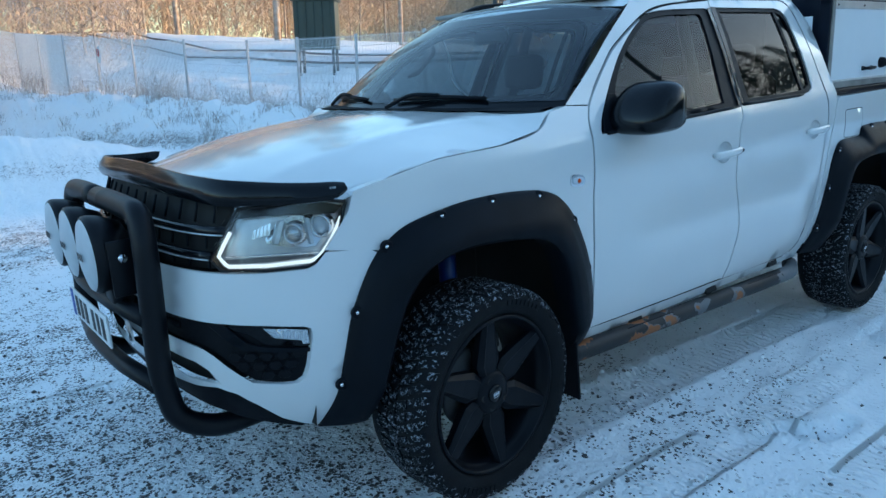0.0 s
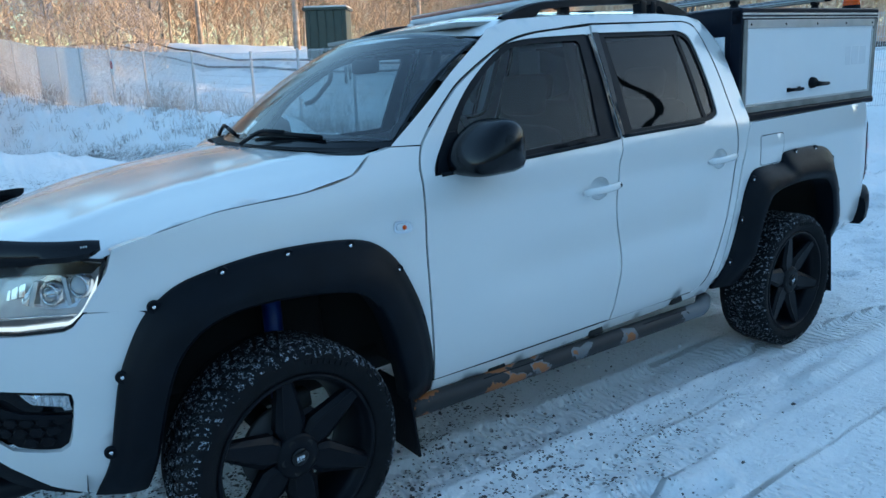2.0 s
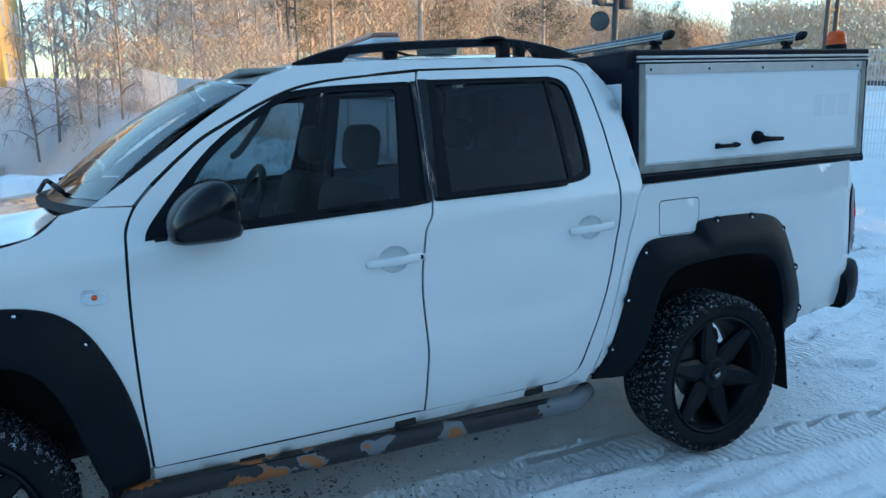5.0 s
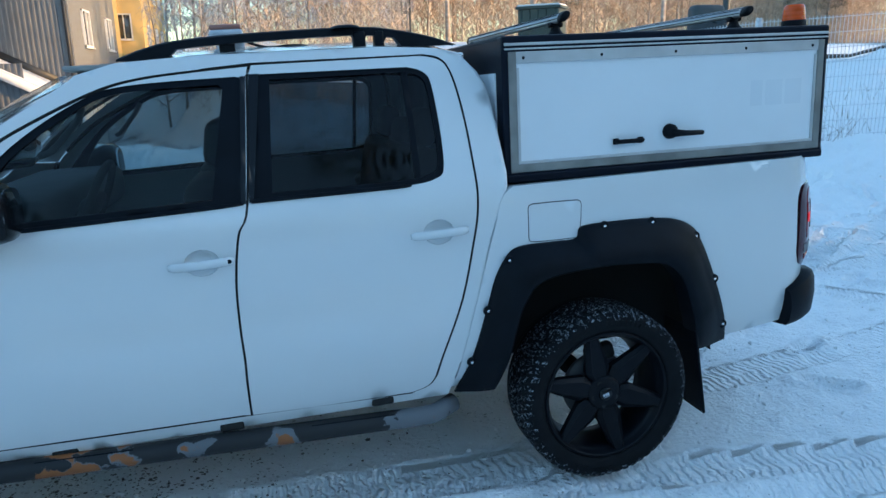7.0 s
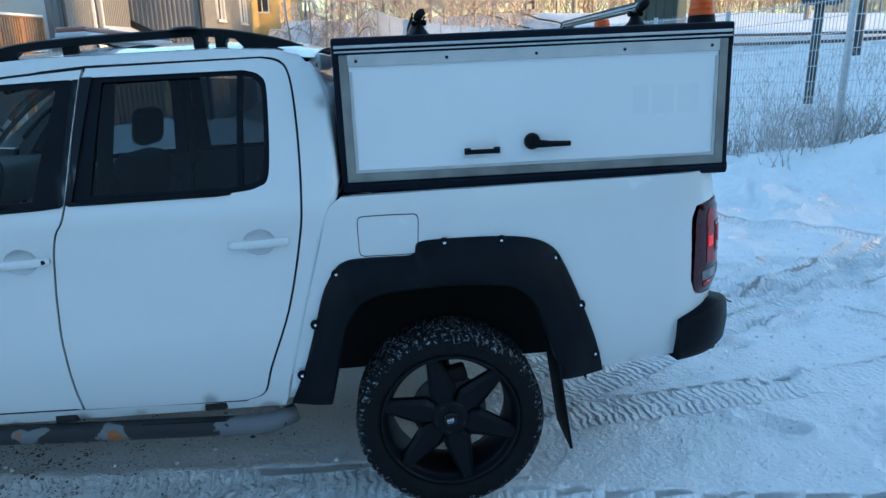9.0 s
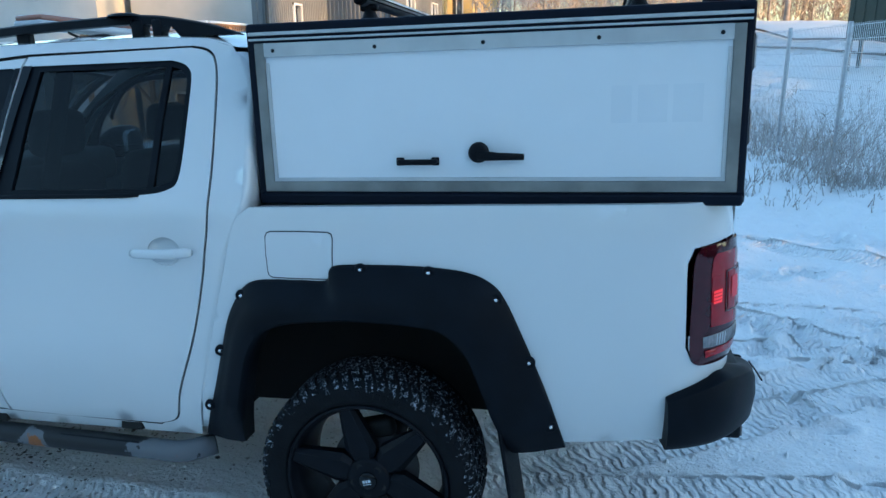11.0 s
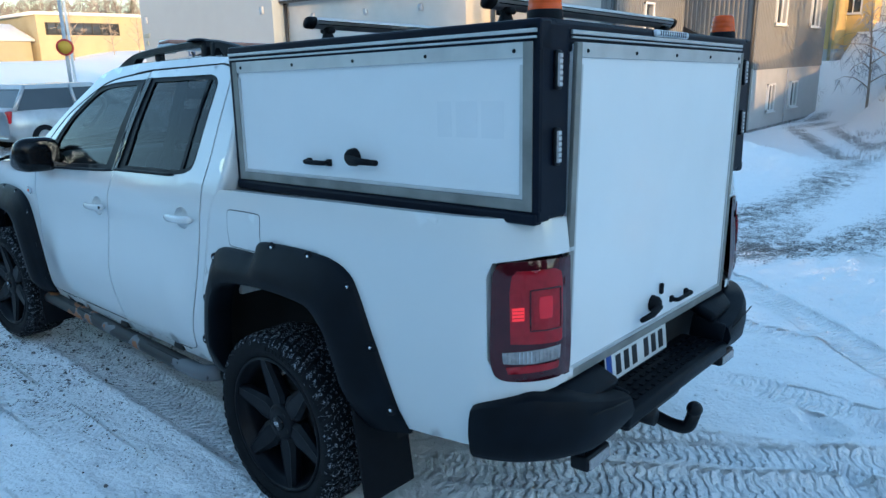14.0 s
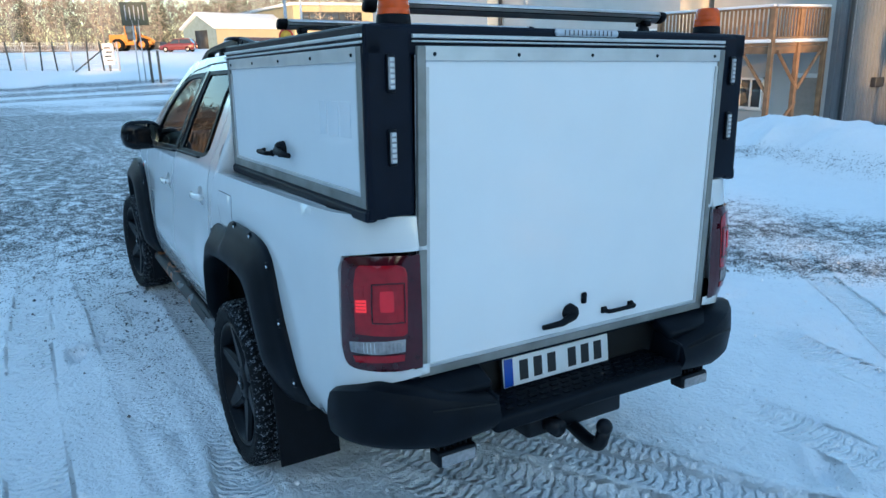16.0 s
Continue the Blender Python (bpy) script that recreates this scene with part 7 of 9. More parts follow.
for off in (-0.75, 0.75):
    pts = []
    for i, (x, y) in enumerate(tr):
        a, b = tr[max(i - 1, 0)], tr[min(i + 1, len(tr) - 1)]
        t = Vector((b[0] - a[0], b[1] - a[1], 0)).normalized()
        p = Vector((x, y, 0)) + Vector((t.y, -t.x, 0)) * off
        pts.append(Vector((p.x, p.y, rail_base(p.x, p.y) + 0.13)))
    part("rail", tube(pts, 0.05, 6), M_RUST, railway)
M_BALLAST = mat("dark_ballast", (0.07, 0.065, 0.06), 0.9, scale=3, col2=(0.4, 0.41, 0.43), bump=0.6, bscale=12)
vs, fs = [], []
for i, (x, y) in enumerate(tr):
    a, b = tr[max(i - 1, 0)], tr[min(i + 1, len(tr) - 1)]
    t = Vector((b[0] - a[0], b[1] - a[1], 0)).normalized()
    nn = Vector((t.y, -t.x, 0))
    for off, h in ((-1.5, -0.25), (-1.0, 0.03), (1.0, 0.03), (1.5, -0.25)):
        p = Vector((x, y, 0)) + nn * off
        vs.append((p.x, p.y, rail_base(p.x, p.y) + h))
    if i:
        o = len(vs) - 8
        for k in range(3):
            fs.append((o + k, o + k + 1, o + k + 5, o + k + 4))
mesh_of("ballast", vs, fs, mat("snowy_ballast", (0.66, 0.68, 0.71), 0.8, scale=5, col2=(0.30, 0.30, 0.31), bump=0.6, bscale=12, lo=0.56, hi=0.70), railway, "ballast under snow", smooth=True)


def lattice_mast(x, y, h, w=0.5, arm=True, zb=None):
    z = rail_base(x, y) - 0.1 if zb is None else zb
    m = empty("catenary_mast", "dark lattice steel railway mast", "railway mast", "masts along the track", matrix=Matrix.Translation((x, y, z)))
    for s in (-1, 1):
        part("leg", box((s * w / 2, 0, h / 2), (0.10, 0.16, h), 0.01), M_MAST, m)
    for k in range(int(h / 1.1)):
        part("lattice_plate", box((0, 0, 0.8 + k * 1.1), (w, 0.06, 0.14), 0.005), M_MAST, m)
    part("mast_foot", box((0, 0, 0.15), (w + 0.5, 0.7, 0.5), 0.02), M_BALLAST, m)
    if arm:
        part("arm", tube([(0, 0, h - 1.2), (2.6, 0, h - 0.7)], 0.04, 6), M_MAST, m)
        part("arm", tube([(0, 0, h - 0.2), (2.6, 0, h - 0.6)], 0.03, 6), M_MAST, m)
    return m


lattice_mast(11.2, 41.0, 10.5)
lattice_mast(5.4, 80.0, 10.5)
lattice_mast(26.0, 16.0, 10.0)
# contact wires
for k, (h, off) in enumerate(((6.2, 0.0), (7.4, 0.0), (6.2, 4.1), (7.4, 4.1))):
    pts = []
    for i, (x, y) in enumerate(tr):
        a, b = tr[max(i - 1, 0)], tr[min(i + 1, len(tr) - 1)]
        t = Vector((b[0] - a[0], b[1] - a[1], 0)).normalized()
        p = Vector((x, y, 0)) + Vector((t.y, -t.x, 0)) * off
        pts.append(Vector((p.x, p.y, rail_base(p.x, p.y) + h)))
    part("contact_wire", tube(pts, 0.018, 4), M_MAST, railway)
# green cabinet on legs behind the fence
cab = empty("relay_cabinet", "dark green sheet-metal relay cabinet on legs behind the fence", "cabinet", matrix=Matrix.Translation((12.4, 22.3, 0)) @ Matrix.Rotation(radians(-40), 4, 'Z'))
cz = rail_base(12.4, 22.3)
part("cabinet_body", box((0, 0, 3.03), (1.55, 1.0, 1.75), 0.02), M_DKGREEN, cab, smooth=False)
part("cabinet_roof", box((0, 0, 3.95), (1.72, 1.15, 0.10), 0.02), M_DKGREEN, cab)
part("roof_snow", box((0, 0, 4.03), (1.6, 1.05, 0.07), 0.03), M_SIGNW, cab)
for k in range(5):
    part("cabinet_rib", box((-0.62 + k * 0.31, -0.51, 3.03), (0.03, 0.03, 1.7)), M_DKGREEN, cab)
for s in (-1, 1):
    for q in (-1, 1):
        part("cabinet_leg", box((s * 0.65, q * 0.4, (2.16 + cz) / 2), (0.10, 0.10, 2.2 - cz), 0.005), M_MAST, cab)
# signal post with a round board
sgp = empty("railway_signal", "dark railway signal post with round board", "signal", matrix=Matrix.Translation((15.6, 15.8, 0)))
sz0 = rail_base(15.6, 15.8)
part("signal_pole", tube([(0, 0, sz0 - 0.2), (0, 0, 5.6)], 0.10, 10), M_MAST, sgp)
part("signal_disc", lathe([(0.0, -0.03), (0.30, -0.03), (0.31, 0.0), (0.30, 0.03)], 24), M_MAST, sgp, matrix=Matrix.Translation((-0.45, 0.2, 4.25)) @ Matrix.Rotation(radians(-35), 4, 'Z'))
part("signal_head", box((0.4, 0, 5.0), (0.4, 0.3, 0.75), 0.05), M_MAST, sgp)
part("signal_head", box((-0.5, 0.2, 5.2), (0.4, 0.3, 0.9), 0.05), M_MAST, sgp)
part("signal_bracket", box((0, 0.1, 4.75), (1.2, 0.1, 0.1), 0.01), M_MAST, sgp)
sgb = empty("track_signal", "black signal lamp head on a grey pole behind the fence", "signal", matrix=Matrix.Translation((11.2, 10.4, 0)))
sz1 = rail_base(11.2, 10.4)
part("signal_pole", tube([(0, 0, sz1 - 0.2), (0, 0, 2.5)], 0.09, 10), M_MAST, sgb)
part("signal_head", box((0, -0.05, 2.75), (0.75, 0.35, 0.55), 0.10), M_MAST, sgb)
part("signal_hood", tube([(0.18, -0.2, 2.75), (0.18, -0.42, 2.73)], 0.13, 12), M_MAST, sgb)

# ---- buildings ----
M_SHEET = mat("grey_corrugated_sheet", (0.165, 0.173, 0.185), 0.5, metal=0.15, var=0.12, scale=2)
M_RENDER = mat("white_render", (0.45, 0.455, 0.45), 0.8, var=0.08, scale=1.5, bump=0.15, bscale=60)
M_YELLOW = mat("yellow_render", (0.68, 0.49, 0.20), 0.8, var=0.12, scale=0.6, bump=0.1, bscale=40)
M_CREAM = mat("cream_panel", (0.40, 0.35, 0.22), 0.7, var=0.1, scale=0.5)
M_ROOFSNOW = mat("roof_snow", (0.74, 0.76, 0.79), 0.7, var=0.08, scale=2, bump=0.3, bscale=8)
M_DARKTRIM = mat("dark_sheet_trim", (0.03, 0.032, 0.035), 0.5)
M_WINDOW = mat("dark_window_pane", (0.05, 0.06, 0.07), 0.05, var=0.3, scale=0.8, coat=0.5)
M_TIMBER = mat("weathered_timber", (0.26, 0.15, 0.08), 0.8, var=0.35, scale=4, bump=0.3, bscale=30)


def corrugated(p0, p1, z0, z1, name, parent, material=None, pitch=0.20, depth=0.035):
    """A wall of vertical folds from p0 to p1, folds towards the right of that line."""
    a, b = Vector((*p0, 0)), Vector((*p1, 0))
    d = (b - a)
    L = d.length
    d.normalize()
    nr = Vector((d.y, -d.x, 0))
    n = max(1, int(L / pitch))
    prof = []
    for i in range(n):
        s = i * L / n
        w = L / n
        prof += [(s, 0), (s + w * 0.45, 0), (s + w * 0.55, depth), (s + w * 0.92, depth)]
    prof.append((L, 0))
    vs, fs = [], []
    for s, o in prof:
        p = a + d * s + nr * o
        vs += [(p.x, p.y, z0), (p.x, p.y, z1)]
    for i in range(len(prof) - 1):
        fs.append((2 * i, 2 * i + 2, 2 * i + 3, 2 * i + 1))
    return mesh_of(name, vs, fs, material or M_SHEET, parent)


def window_on(parent, c, right, w, h, name="window", frame=None, bars=1):
    """c: centre on the wall; right: horizontal axis as one looks at it from outside."""
    r = Vector(right).normalized()
    nrm = r.cross(Vector((0, 0, 1)))
    rot = Matrix((r, nrm, Vector((0, 0, 1)))).transposed().to_4x4()
    m = Matrix.Translation(c) @ rot
    f = frame or M_SIGNW
    win = bmesh.new()
    t = 0.08
    for s in (-1, 1):
        add_box(win, (s * (w / 2 - t / 2), 0.03, 0), (t, 0.10, h))
        add_box(win, (0, 0.03, s * (h / 2 - t / 2)), (w, 0.098, t))
    for k in range(bars):
        add_box(win, ((k + 1) * w / (bars + 1) - w / 2, 0.03, 0), (0.06, 0.09, h))
    o = part(name, win, f, parent, smooth=False, matrix=m)
    part("pane", box((0, 0.01, 0), (w - t, 0.02, h - t)), M_WINDOW, o)
    part("sill", box((0, 0.07, -h / 2 - 0.03), (w + 0.12, 0.14, 0.05)), f, o)
    return o


grey = empty("grey_building", "two-storey grey corrugated building with a white rendered ground storey", "building")
# main block: white ground storey, sheet above
XE, YS, YN, XW, YW, ZF = -5.27, 29.7, 40.2, -8.5, 23.55, -1.66
part("wall_core", box(((XE - 17.0) / 2, (YS + YN) / 2, 2.9), (17.0 + XE, YN - YS, 9.6)), M_RENDER, grey, smooth=False)
corrugated((XE + 0.01, YS), (XE + 0.01, YN), 1.15, 7.7, "sheet_wall", grey)
corrugated((XW, YS - 0.01), (XE, YS - 0.01), 1.2, 7.7, "sheet_wall", grey)
part("plinth", box(((XE - 17.0) / 2, (YS + YN) / 2, -1.75), (17.1 + XE, YN - YS + 0.1, 0.7)), M_BALLAST, grey, smooth=False)
for y, w in ((32.2, 0.95), (35.6, 1.15)):
    window_on(grey, (XE + 0.02, y, -0.12), (0, 1, 0), w, 1.25)
for y in (32.5, 37.9):
    window_on(grey, (XE + 0.06, y, 3.85), (0, 1, 0), 1.5, 1.6)
part("roof", box(((XE - 17.0) / 2, (YS + YN) / 2, 7.85), (18.0 + XE, YN - YS + 0.9, 0.3), 0.03), M_ROOFSNOW, grey)
part("downpipe", tube([(XE - 0.12, YS - 0.10, 7.6), (XE - 0.12, YS - 0.10, -1.5)], 0.075, 8), M_DARKTRIM, grey)
part("downpipe", tube([(XE + 0.08, 34.3, 1.1), (XE + 0.08, 34.3, -1.4)], 0.03, 8), M_GALV, grey)
# wing towards the yard
part("wing_core", box(((XW - 14.4) / 2, (YW + YS) / 2, 2.9), (14.4 + XW, YS - YW, 9.6)), M_RENDER, grey, smooth=False)
corrugated((XW + 0.01, YW), (XW + 0.01, YS), ZF, 7.7, "sheet_wall", grey)
corrugated((XW - 0.72, YW - 0.01), (XW, YW - 0.01), ZF, 7.7, "sheet_wall", grey)
corrugated((-14.4, YW - 0.01), (XW - 0.74, YW - 0.01), 4.3, 7.7, "sheet_wall", grey)
window_on(grey, (XW + 0.05, 26.1, 2.95), (0, 1, 0), 0.85, 2.0, bars=0)
part("vent_hood", box((XW + 0.14, 25.2, 0.36), (0.22, 0.55, 0.34), 0.03), M_DARKTRIM, grey)
part("wing_roof", box(((XW - 14.4) / 2, (YW + YS) / 2, 7.85), (15.0 + XW, YS - YW + 0.8, 0.3), 0.03), M_ROOFSNOW, grey)
part("downpipe", tube([(XW - 0.05, YW - 0.12, 7.6), (XW - 0.05, YW - 0.12, -1.5)], 0.07, 8), M_DARKTRIM, grey)
df = part("door_frame", box((-9.95, YW - 0.01, -0.45), (1.15, 0.10, 2.3), 0.01), M_SIGNW, grey)
part("door_leaf", box((-9.95, YW - 0.07, -0.5), (0.92, 0.05, 2.1), 0.01), mat("grey_brown_door", (0.30, 0.25, 0.21), 0.6), df)
window_on(grey, (-12.3, YW - 0.01, -0.1), (1, 0, 0), 1.1, 1.2)
# entrance annex with a lean-to roof between wing and main block
annex = empty("entrance_annex", "small grey corrugated lean-to with a snowy roof and white fascia", "annex")
XA, YA = -6.48, 26.8
part("annex_core", box(((XA + XW) / 2, (YA + YS) / 2, -0.3), (XA - XW - 0.02, YS - YA - 0.02, 2.9)), M_RENDER, annex, smooth=False)
corrugated((XW, YA - 0.01), (XA, YA - 0.01), ZF, 2.3, "sheet_wall", annex)
corrugated((XA + 0.01, YA), (XA + 0.01, YS), ZF, 1.35, "sheet_wall", annex)
window_on(annex, (XA + 0.05, 27.85, 0.05), (0, 1, 0), 0.8, 0.9, bars=0)
slope = math.atan2(2.62 - 1.25, -5.85 - XW)
L_ = math.hypot(2.62 - 1.25, -5.85 - XW)
rc = Vector(((XW - 5.85) / 2, (YA - 0.35 + YS) / 2, (2.62 + 1.25) / 2 + 0.06))
for nm, dz, t_, dy, m_ in (("annex_roof", 0.0, 0.07, 0.0, M_DARKTRIM), ("annex_snow", 0.075, 0.07, 0.05, M_ROOFSNOW)):
    rf = bmesh.new()
    add_box(rf, rc + Vector((0, dy, dz)), (L_ - dy, YS - YA + 0.33 - 2 * dy, t_), 0.02, Matrix.Rotation(slope, 4, 'Y'))
    part(nm, rf, m_, annex)
part("fascia", box((rc.x, YA - 0.37, rc.z - 0.10), (L_, 0.04, 0.30), 0.0, Matrix.Rotation(slope, 4, 'Y')), M_SIGNW, annex)
part("flashing", box((rc.x, YS - 0.06, rc.z + 0.24), (L_, 0.06, 0.34), 0.0, Matrix.Rotation(slope, 4, 'Y')), M_DARKTRIM, annex)
part("gutter", tube([(-5.8, YA - 0.35, 1.18), (-5.8, YS - 0.1, 1.22)], 0.07, 8), M_SIGNW, annex)
part("downpipe", tube(arc([(-5.82, YS - 0.4, 1.1), (-5.95, YS - 0.5, 0.6), (XA + 0.12, YS - 0.7, 0.25), (XA + 0.12, YS - 0.7, -1.5)], 0.12), 0.055, 8), M_DARKTRIM, annex)
# timber balcony on posts before the wing
balc = empty("timber_balcony", "timber balcony on braced posts with snowy handrail", "balcony")
BX0, BX1, BY0, BY1, BZ = -14.3, -9.31, 20.3, 23.4, 1.76
BXM, BYM = (BX0 + BX1) / 2, (BY0 + BY1) / 2
part("deck", box((BXM, BYM, BZ), (BX1 - BX0, BY1 - BY0, 0.10), 0.01), M_TIMBER, balc)
part("deck_beam", box((BXM, BY0 + 0.08, BZ - 0.18), (BX1 - BX0, 0.10, 0.24), 0.01), M_TIMBER, balc)
part("deck_beam", box((BX1 - 0.08, BYM, BZ - 0.18), (0.10, BY1 - BY0 - 0.3, 0.24), 0.01), M_TIMBER, balc)
for nm, dz, w, h, m_ in (("handrail", 1.18, 0.12, 0.06, M_TIMBER), ("rail_snow", 1.25, 0.16, 0.08, M_ROOFSNOW), ("bottom_rail", 0.22, 0.07, 0.09, M_TIMBER), ("deck_snow", 0.12, 0.20, 0.12, M_ROOFSNOW)):
    part(nm, box((BXM, BY0, BZ + dz), (BX1 - BX0, w, h), h * 0.3), m_, balc)
    part(nm, box((BX1, BYM, BZ + dz), (w, BY1 - BY0 - w, h), h * 0.3), m_, balc)
for k in range(int((BX1 - BX0) / 0.17)):
    part("baluster", box((BX0 + 0.09 + k * 0.17, BY0, BZ + 0.70), (0.085, 0.03, 0.95)), M_TIMBER, balc, smooth=False)
for k in range(int((BY1 - BY0) / 0.17)):
    part("baluster", box((BX1, BY0 + 0.12 + k * 0.17, BZ + 0.70), (0.03, 0.085, 0.95)), M_TIMBER, balc, smooth=False)
for x, y in ((BX1 - 0.02, BY0 + 0.02), (BX1 - 2.4, BY0 + 0.02), (BX0 + 0.06, BY0 + 0.02), (BX1 - 0.02, BY1 - 0.12), (BX1 - 0.02, BYM - 0.1)):
    part("balcony_post", box((x, y, (BZ + 1.15 - 2.0) / 2), (0.15, 0.15, BZ + 3.15), 0.005), M_TIMBER, balc, smooth=False)
for y0, z0, y1, z1 in ((BYM, 0.25, BY0 + 0.3, 1.55), (BYM, 0.25, BY1 - 0.35, 1.55), (BY0 + 0.1, -1.5, BYM, -0.2)):
    part("brace", tube([(BX1 + 0.02, y0, z0), (BX1 + 0.02, y1, z1)], 0.06, 5), M_TIMBER, balc, smooth=False)
for x0, x1 in ((BX1 - 0.1, BX1 - 1.2), (BX1 - 2.4, BX1 - 1.3), (BX1 - 2.4, BX1 - 3.6)):
    part("brace", tube([(x0, BY0 + 0.02, 0.2), (x1, BY0 + 0.02, 1.6)], 0.06, 5), M_TIMBER, balc, smooth=False)

white = empty("white_building", "long white rendered building with a snow-edged roof", "building")
part("long_wing", box((-22.4, 27.2, 2.0), (15.2, 10.4, 6.4)), M_RENDER, white, smooth=False)
# darker, bluer copy of the white render: the gable's shade put into the colour
part("gable_wing", box((-34.5, 24.6, 3.4), (14.4, 6.94, 8.8)), mat("pale_blue_render", (0.30, 0.355, 0.40), 0.8, var=0.04, scale=1), white, smooth=False)
part("eave_snow", box((-21.0, 21.9, 5.12), (12.4, 0.9, 0.22), 0.08), M_ROOFSNOW, white)
part("roof", box((-22.4, 27.2, 5.35), (15.6, 11.0, 0.3), 0.05), M_ROOFSNOW, white)
part("gutter", tube([(-27.2, 21.6, 4.95), (-14.8, 21.6, 4.95)], 0.07, 8), M_DARKTRIM, white)
part("downpipe", tube([(-27.1, 21.85, 4.9), (-27.1, 21.85, -0.5)], 0.09, 8), M_DARKTRIM, white)
for x in (-25.6, -22.4, -19.4, -16.4):
    window_on(white, (x, 21.98, 2.0), (1, 0, 0), 1.6, 1.0)
for x in (-25.0, -21.0, -17.4):
    part("vent_grille", box((x, 21.97, 4.15), (0.22, 0.06, 0.3)), M_GALV, white)
for x, z in ((-28.2, 4.6), (-41.0, 4.7)):
    part("vent_grille", box((x, 21.11, z), (0.28, 0.06, 0.4)), M_GALV, white)
for z in (3.75, 3.3):
    part("notice_plate", box((-41.2, 21.11, z), (0.9 if z > 3.5 else 0.4, 0.04, 0.3), 0.01), mat("notice_grey", (0.25, 0.30, 0.28), 0.5), white)
ps = part("parking_sign", box((-35.75, 21.10, 2.66), (0.75, 0.04, 0.70), 0.01), mat("sign_blue", (0.03, 0.08, 0.2), 0.5), white, "blue parking sign with a white letter")
tx = bpy.data.curves.new("sign_letter", 'FONT')
tx.body, tx.size, tx.align_x, tx.extrude = "P", 0.5, 'CENTER', 0.01
to = new("sign_letter", tx)
to.parent = ps
to.matrix_basis = Matrix.Translation((-35.75, 21.07, 2.48)) @ Matrix.Rotation(radians(90), 4, 'X')
tx.materials.append(M_SIGNW)

yel = empty("yellow_building", "tall yellow rendered building lit by the sun", "building")
part("wall_core", box((-16.6, 55.0, 5.9), (20.0, 14.0, 12.5)), M_YELLOW, yel, smooth=False)
part("wall_core", box((-6.3, 57.5, 5.9), (2.4, 14.0, 12.5)), M_YELLOW, yel, smooth=False)
part("plinth", box((-16.6, 54.95, 1.2), (20.1, 14.1, 1.6)), M_RENDER, yel, smooth=False)
for x in (-23.6, -18.6, -13.6, -9.2):
    for z in (4.4, 7.9):
        window_on(yel, (x, 47.97, z), (1, 0, 0), 1.2, 1.8)
for z in (5.0, 8.4):
    window_on(yel, (-6.3, 50.47, z), (1, 0, 0), 1.0, 1.7)
for y in (53.0, 57.5, 61.0):
    for z in (4.4, 7.9):
        window_on(yel, (-5.07, y, z), (0, 1, 0), 1.1, 1.7)
part("downpipe", tube([(-6.8, 47.9, 11.5), (-6.8, 47.9, 1.2)], 0.09, 8), M_CREAM, yel)
part("roof", box((-15.6, 55.6, 12.3), (22.5, 16.0, 0.4)), M_ROOFSNOW, yel)

works = empty("works_building", "low cream industrial hall with a ribbon window", "building")
part("hall", box((-119.0, 57.7, 4.6), (28.0, 40.0, 9.0)), M_CREAM, works, smooth=False)
part("hall_roof", box((-119.0, 57.7, 9.25), (29.0, 41.0, 0.4)), M_ROOFSNOW, works)
rw = part("ribbon_window", box((-104.95, 44.0, 7.2), (0.1, 10.4, 1.7)), M_WINDOW, works)
for k in range(9):
    part("mullion", box((-104.9, 38.9 + k * 1.28, 7.2), (0.14, 0.16, 1.7)), M_DARKTRIM, rw)
part("chimney", box((-112.0, 62.0, 11.5), (1.5, 1.5, 5.0)), M_YELLOW, works)
M_TEAL = mat("weathered_teal_boards", (0.20, 0.27, 0.29), 0.8, var=0.2, scale=2)
shed = empty("works_shed", "teal-gabled shed with cream walls and a snow-laden roof", "shed", matrix=Matrix.Translation((-104, 23, 2.2)) @ Matrix.Rotation(radians(24), 4, 'Z') @ Matrix.Scale(1.05, 4))
bm = bmesh.new()
sv = [bm.verts.new(p) for p in [(-3.6, 0, 0), (3.6, 0, 0), (3.6, 13, 0), (-3.6, 13, 0), (-3.6, 0, 3.2), (3.6, 0, 3.2), (3.6, 13, 3.2), (-3.6, 13, 3.2), (0, 0, 5.1), (0, 13, 5.1)]]
for f in ((1, 2, 6, 5), (3, 0, 4, 7), (2, 3, 7, 9, 6)):
    bm.faces.new([sv[i] for i in f])
part("shed_body", bm, M_CREAM, shed, smooth=False)
bm = bmesh.new()
bm.faces.new([bm.verts.new(p) for p in [(-3.6, -0.02, 0), (3.6, -0.02, 0), (3.6, -0.02, 3.2), (0, -0.02, 5.1), (-3.6, -0.02, 3.2)]])
part("gable", bm, M_TEAL, shed, smooth=False)
for k in (-1, 1):
    bm = bmesh.new()
    add_box(bm, (k * 1.93, 6.5, 4.28), (4.5, 14.0, 0.35), 0.1, Matrix.Rotation(k * math.atan2(1.9, 3.6), 4, 'Y'))
    part("roof_slope", bm, M_ROOFSNOW, shed)
part("shed_gate", box((0.4, -0.06, 1.5), (2.6, 0.1, 3.0)), M_DARKTRIM, shed)


def wheel_at(parent, m, r, w, rim):
    wh = part("wheel", lathe([(r * 0.55, -w / 2), (r * 0.93, -w / 2), (r, -w * 0.3), (r, w * 0.3), (r * 0.93, w / 2), (r * 0.55, w / 2)], 28), M_RUBBER, parent, matrix=m)
    part("rim", lathe([(0.0, -w * 0.42), (r * 0.3, -w * 0.46), (r * 0.62, -w * 0.40), (r * 0.62, w * 0.3), (0.0, w * 0.3)], 20), rim, wh)
    return wh


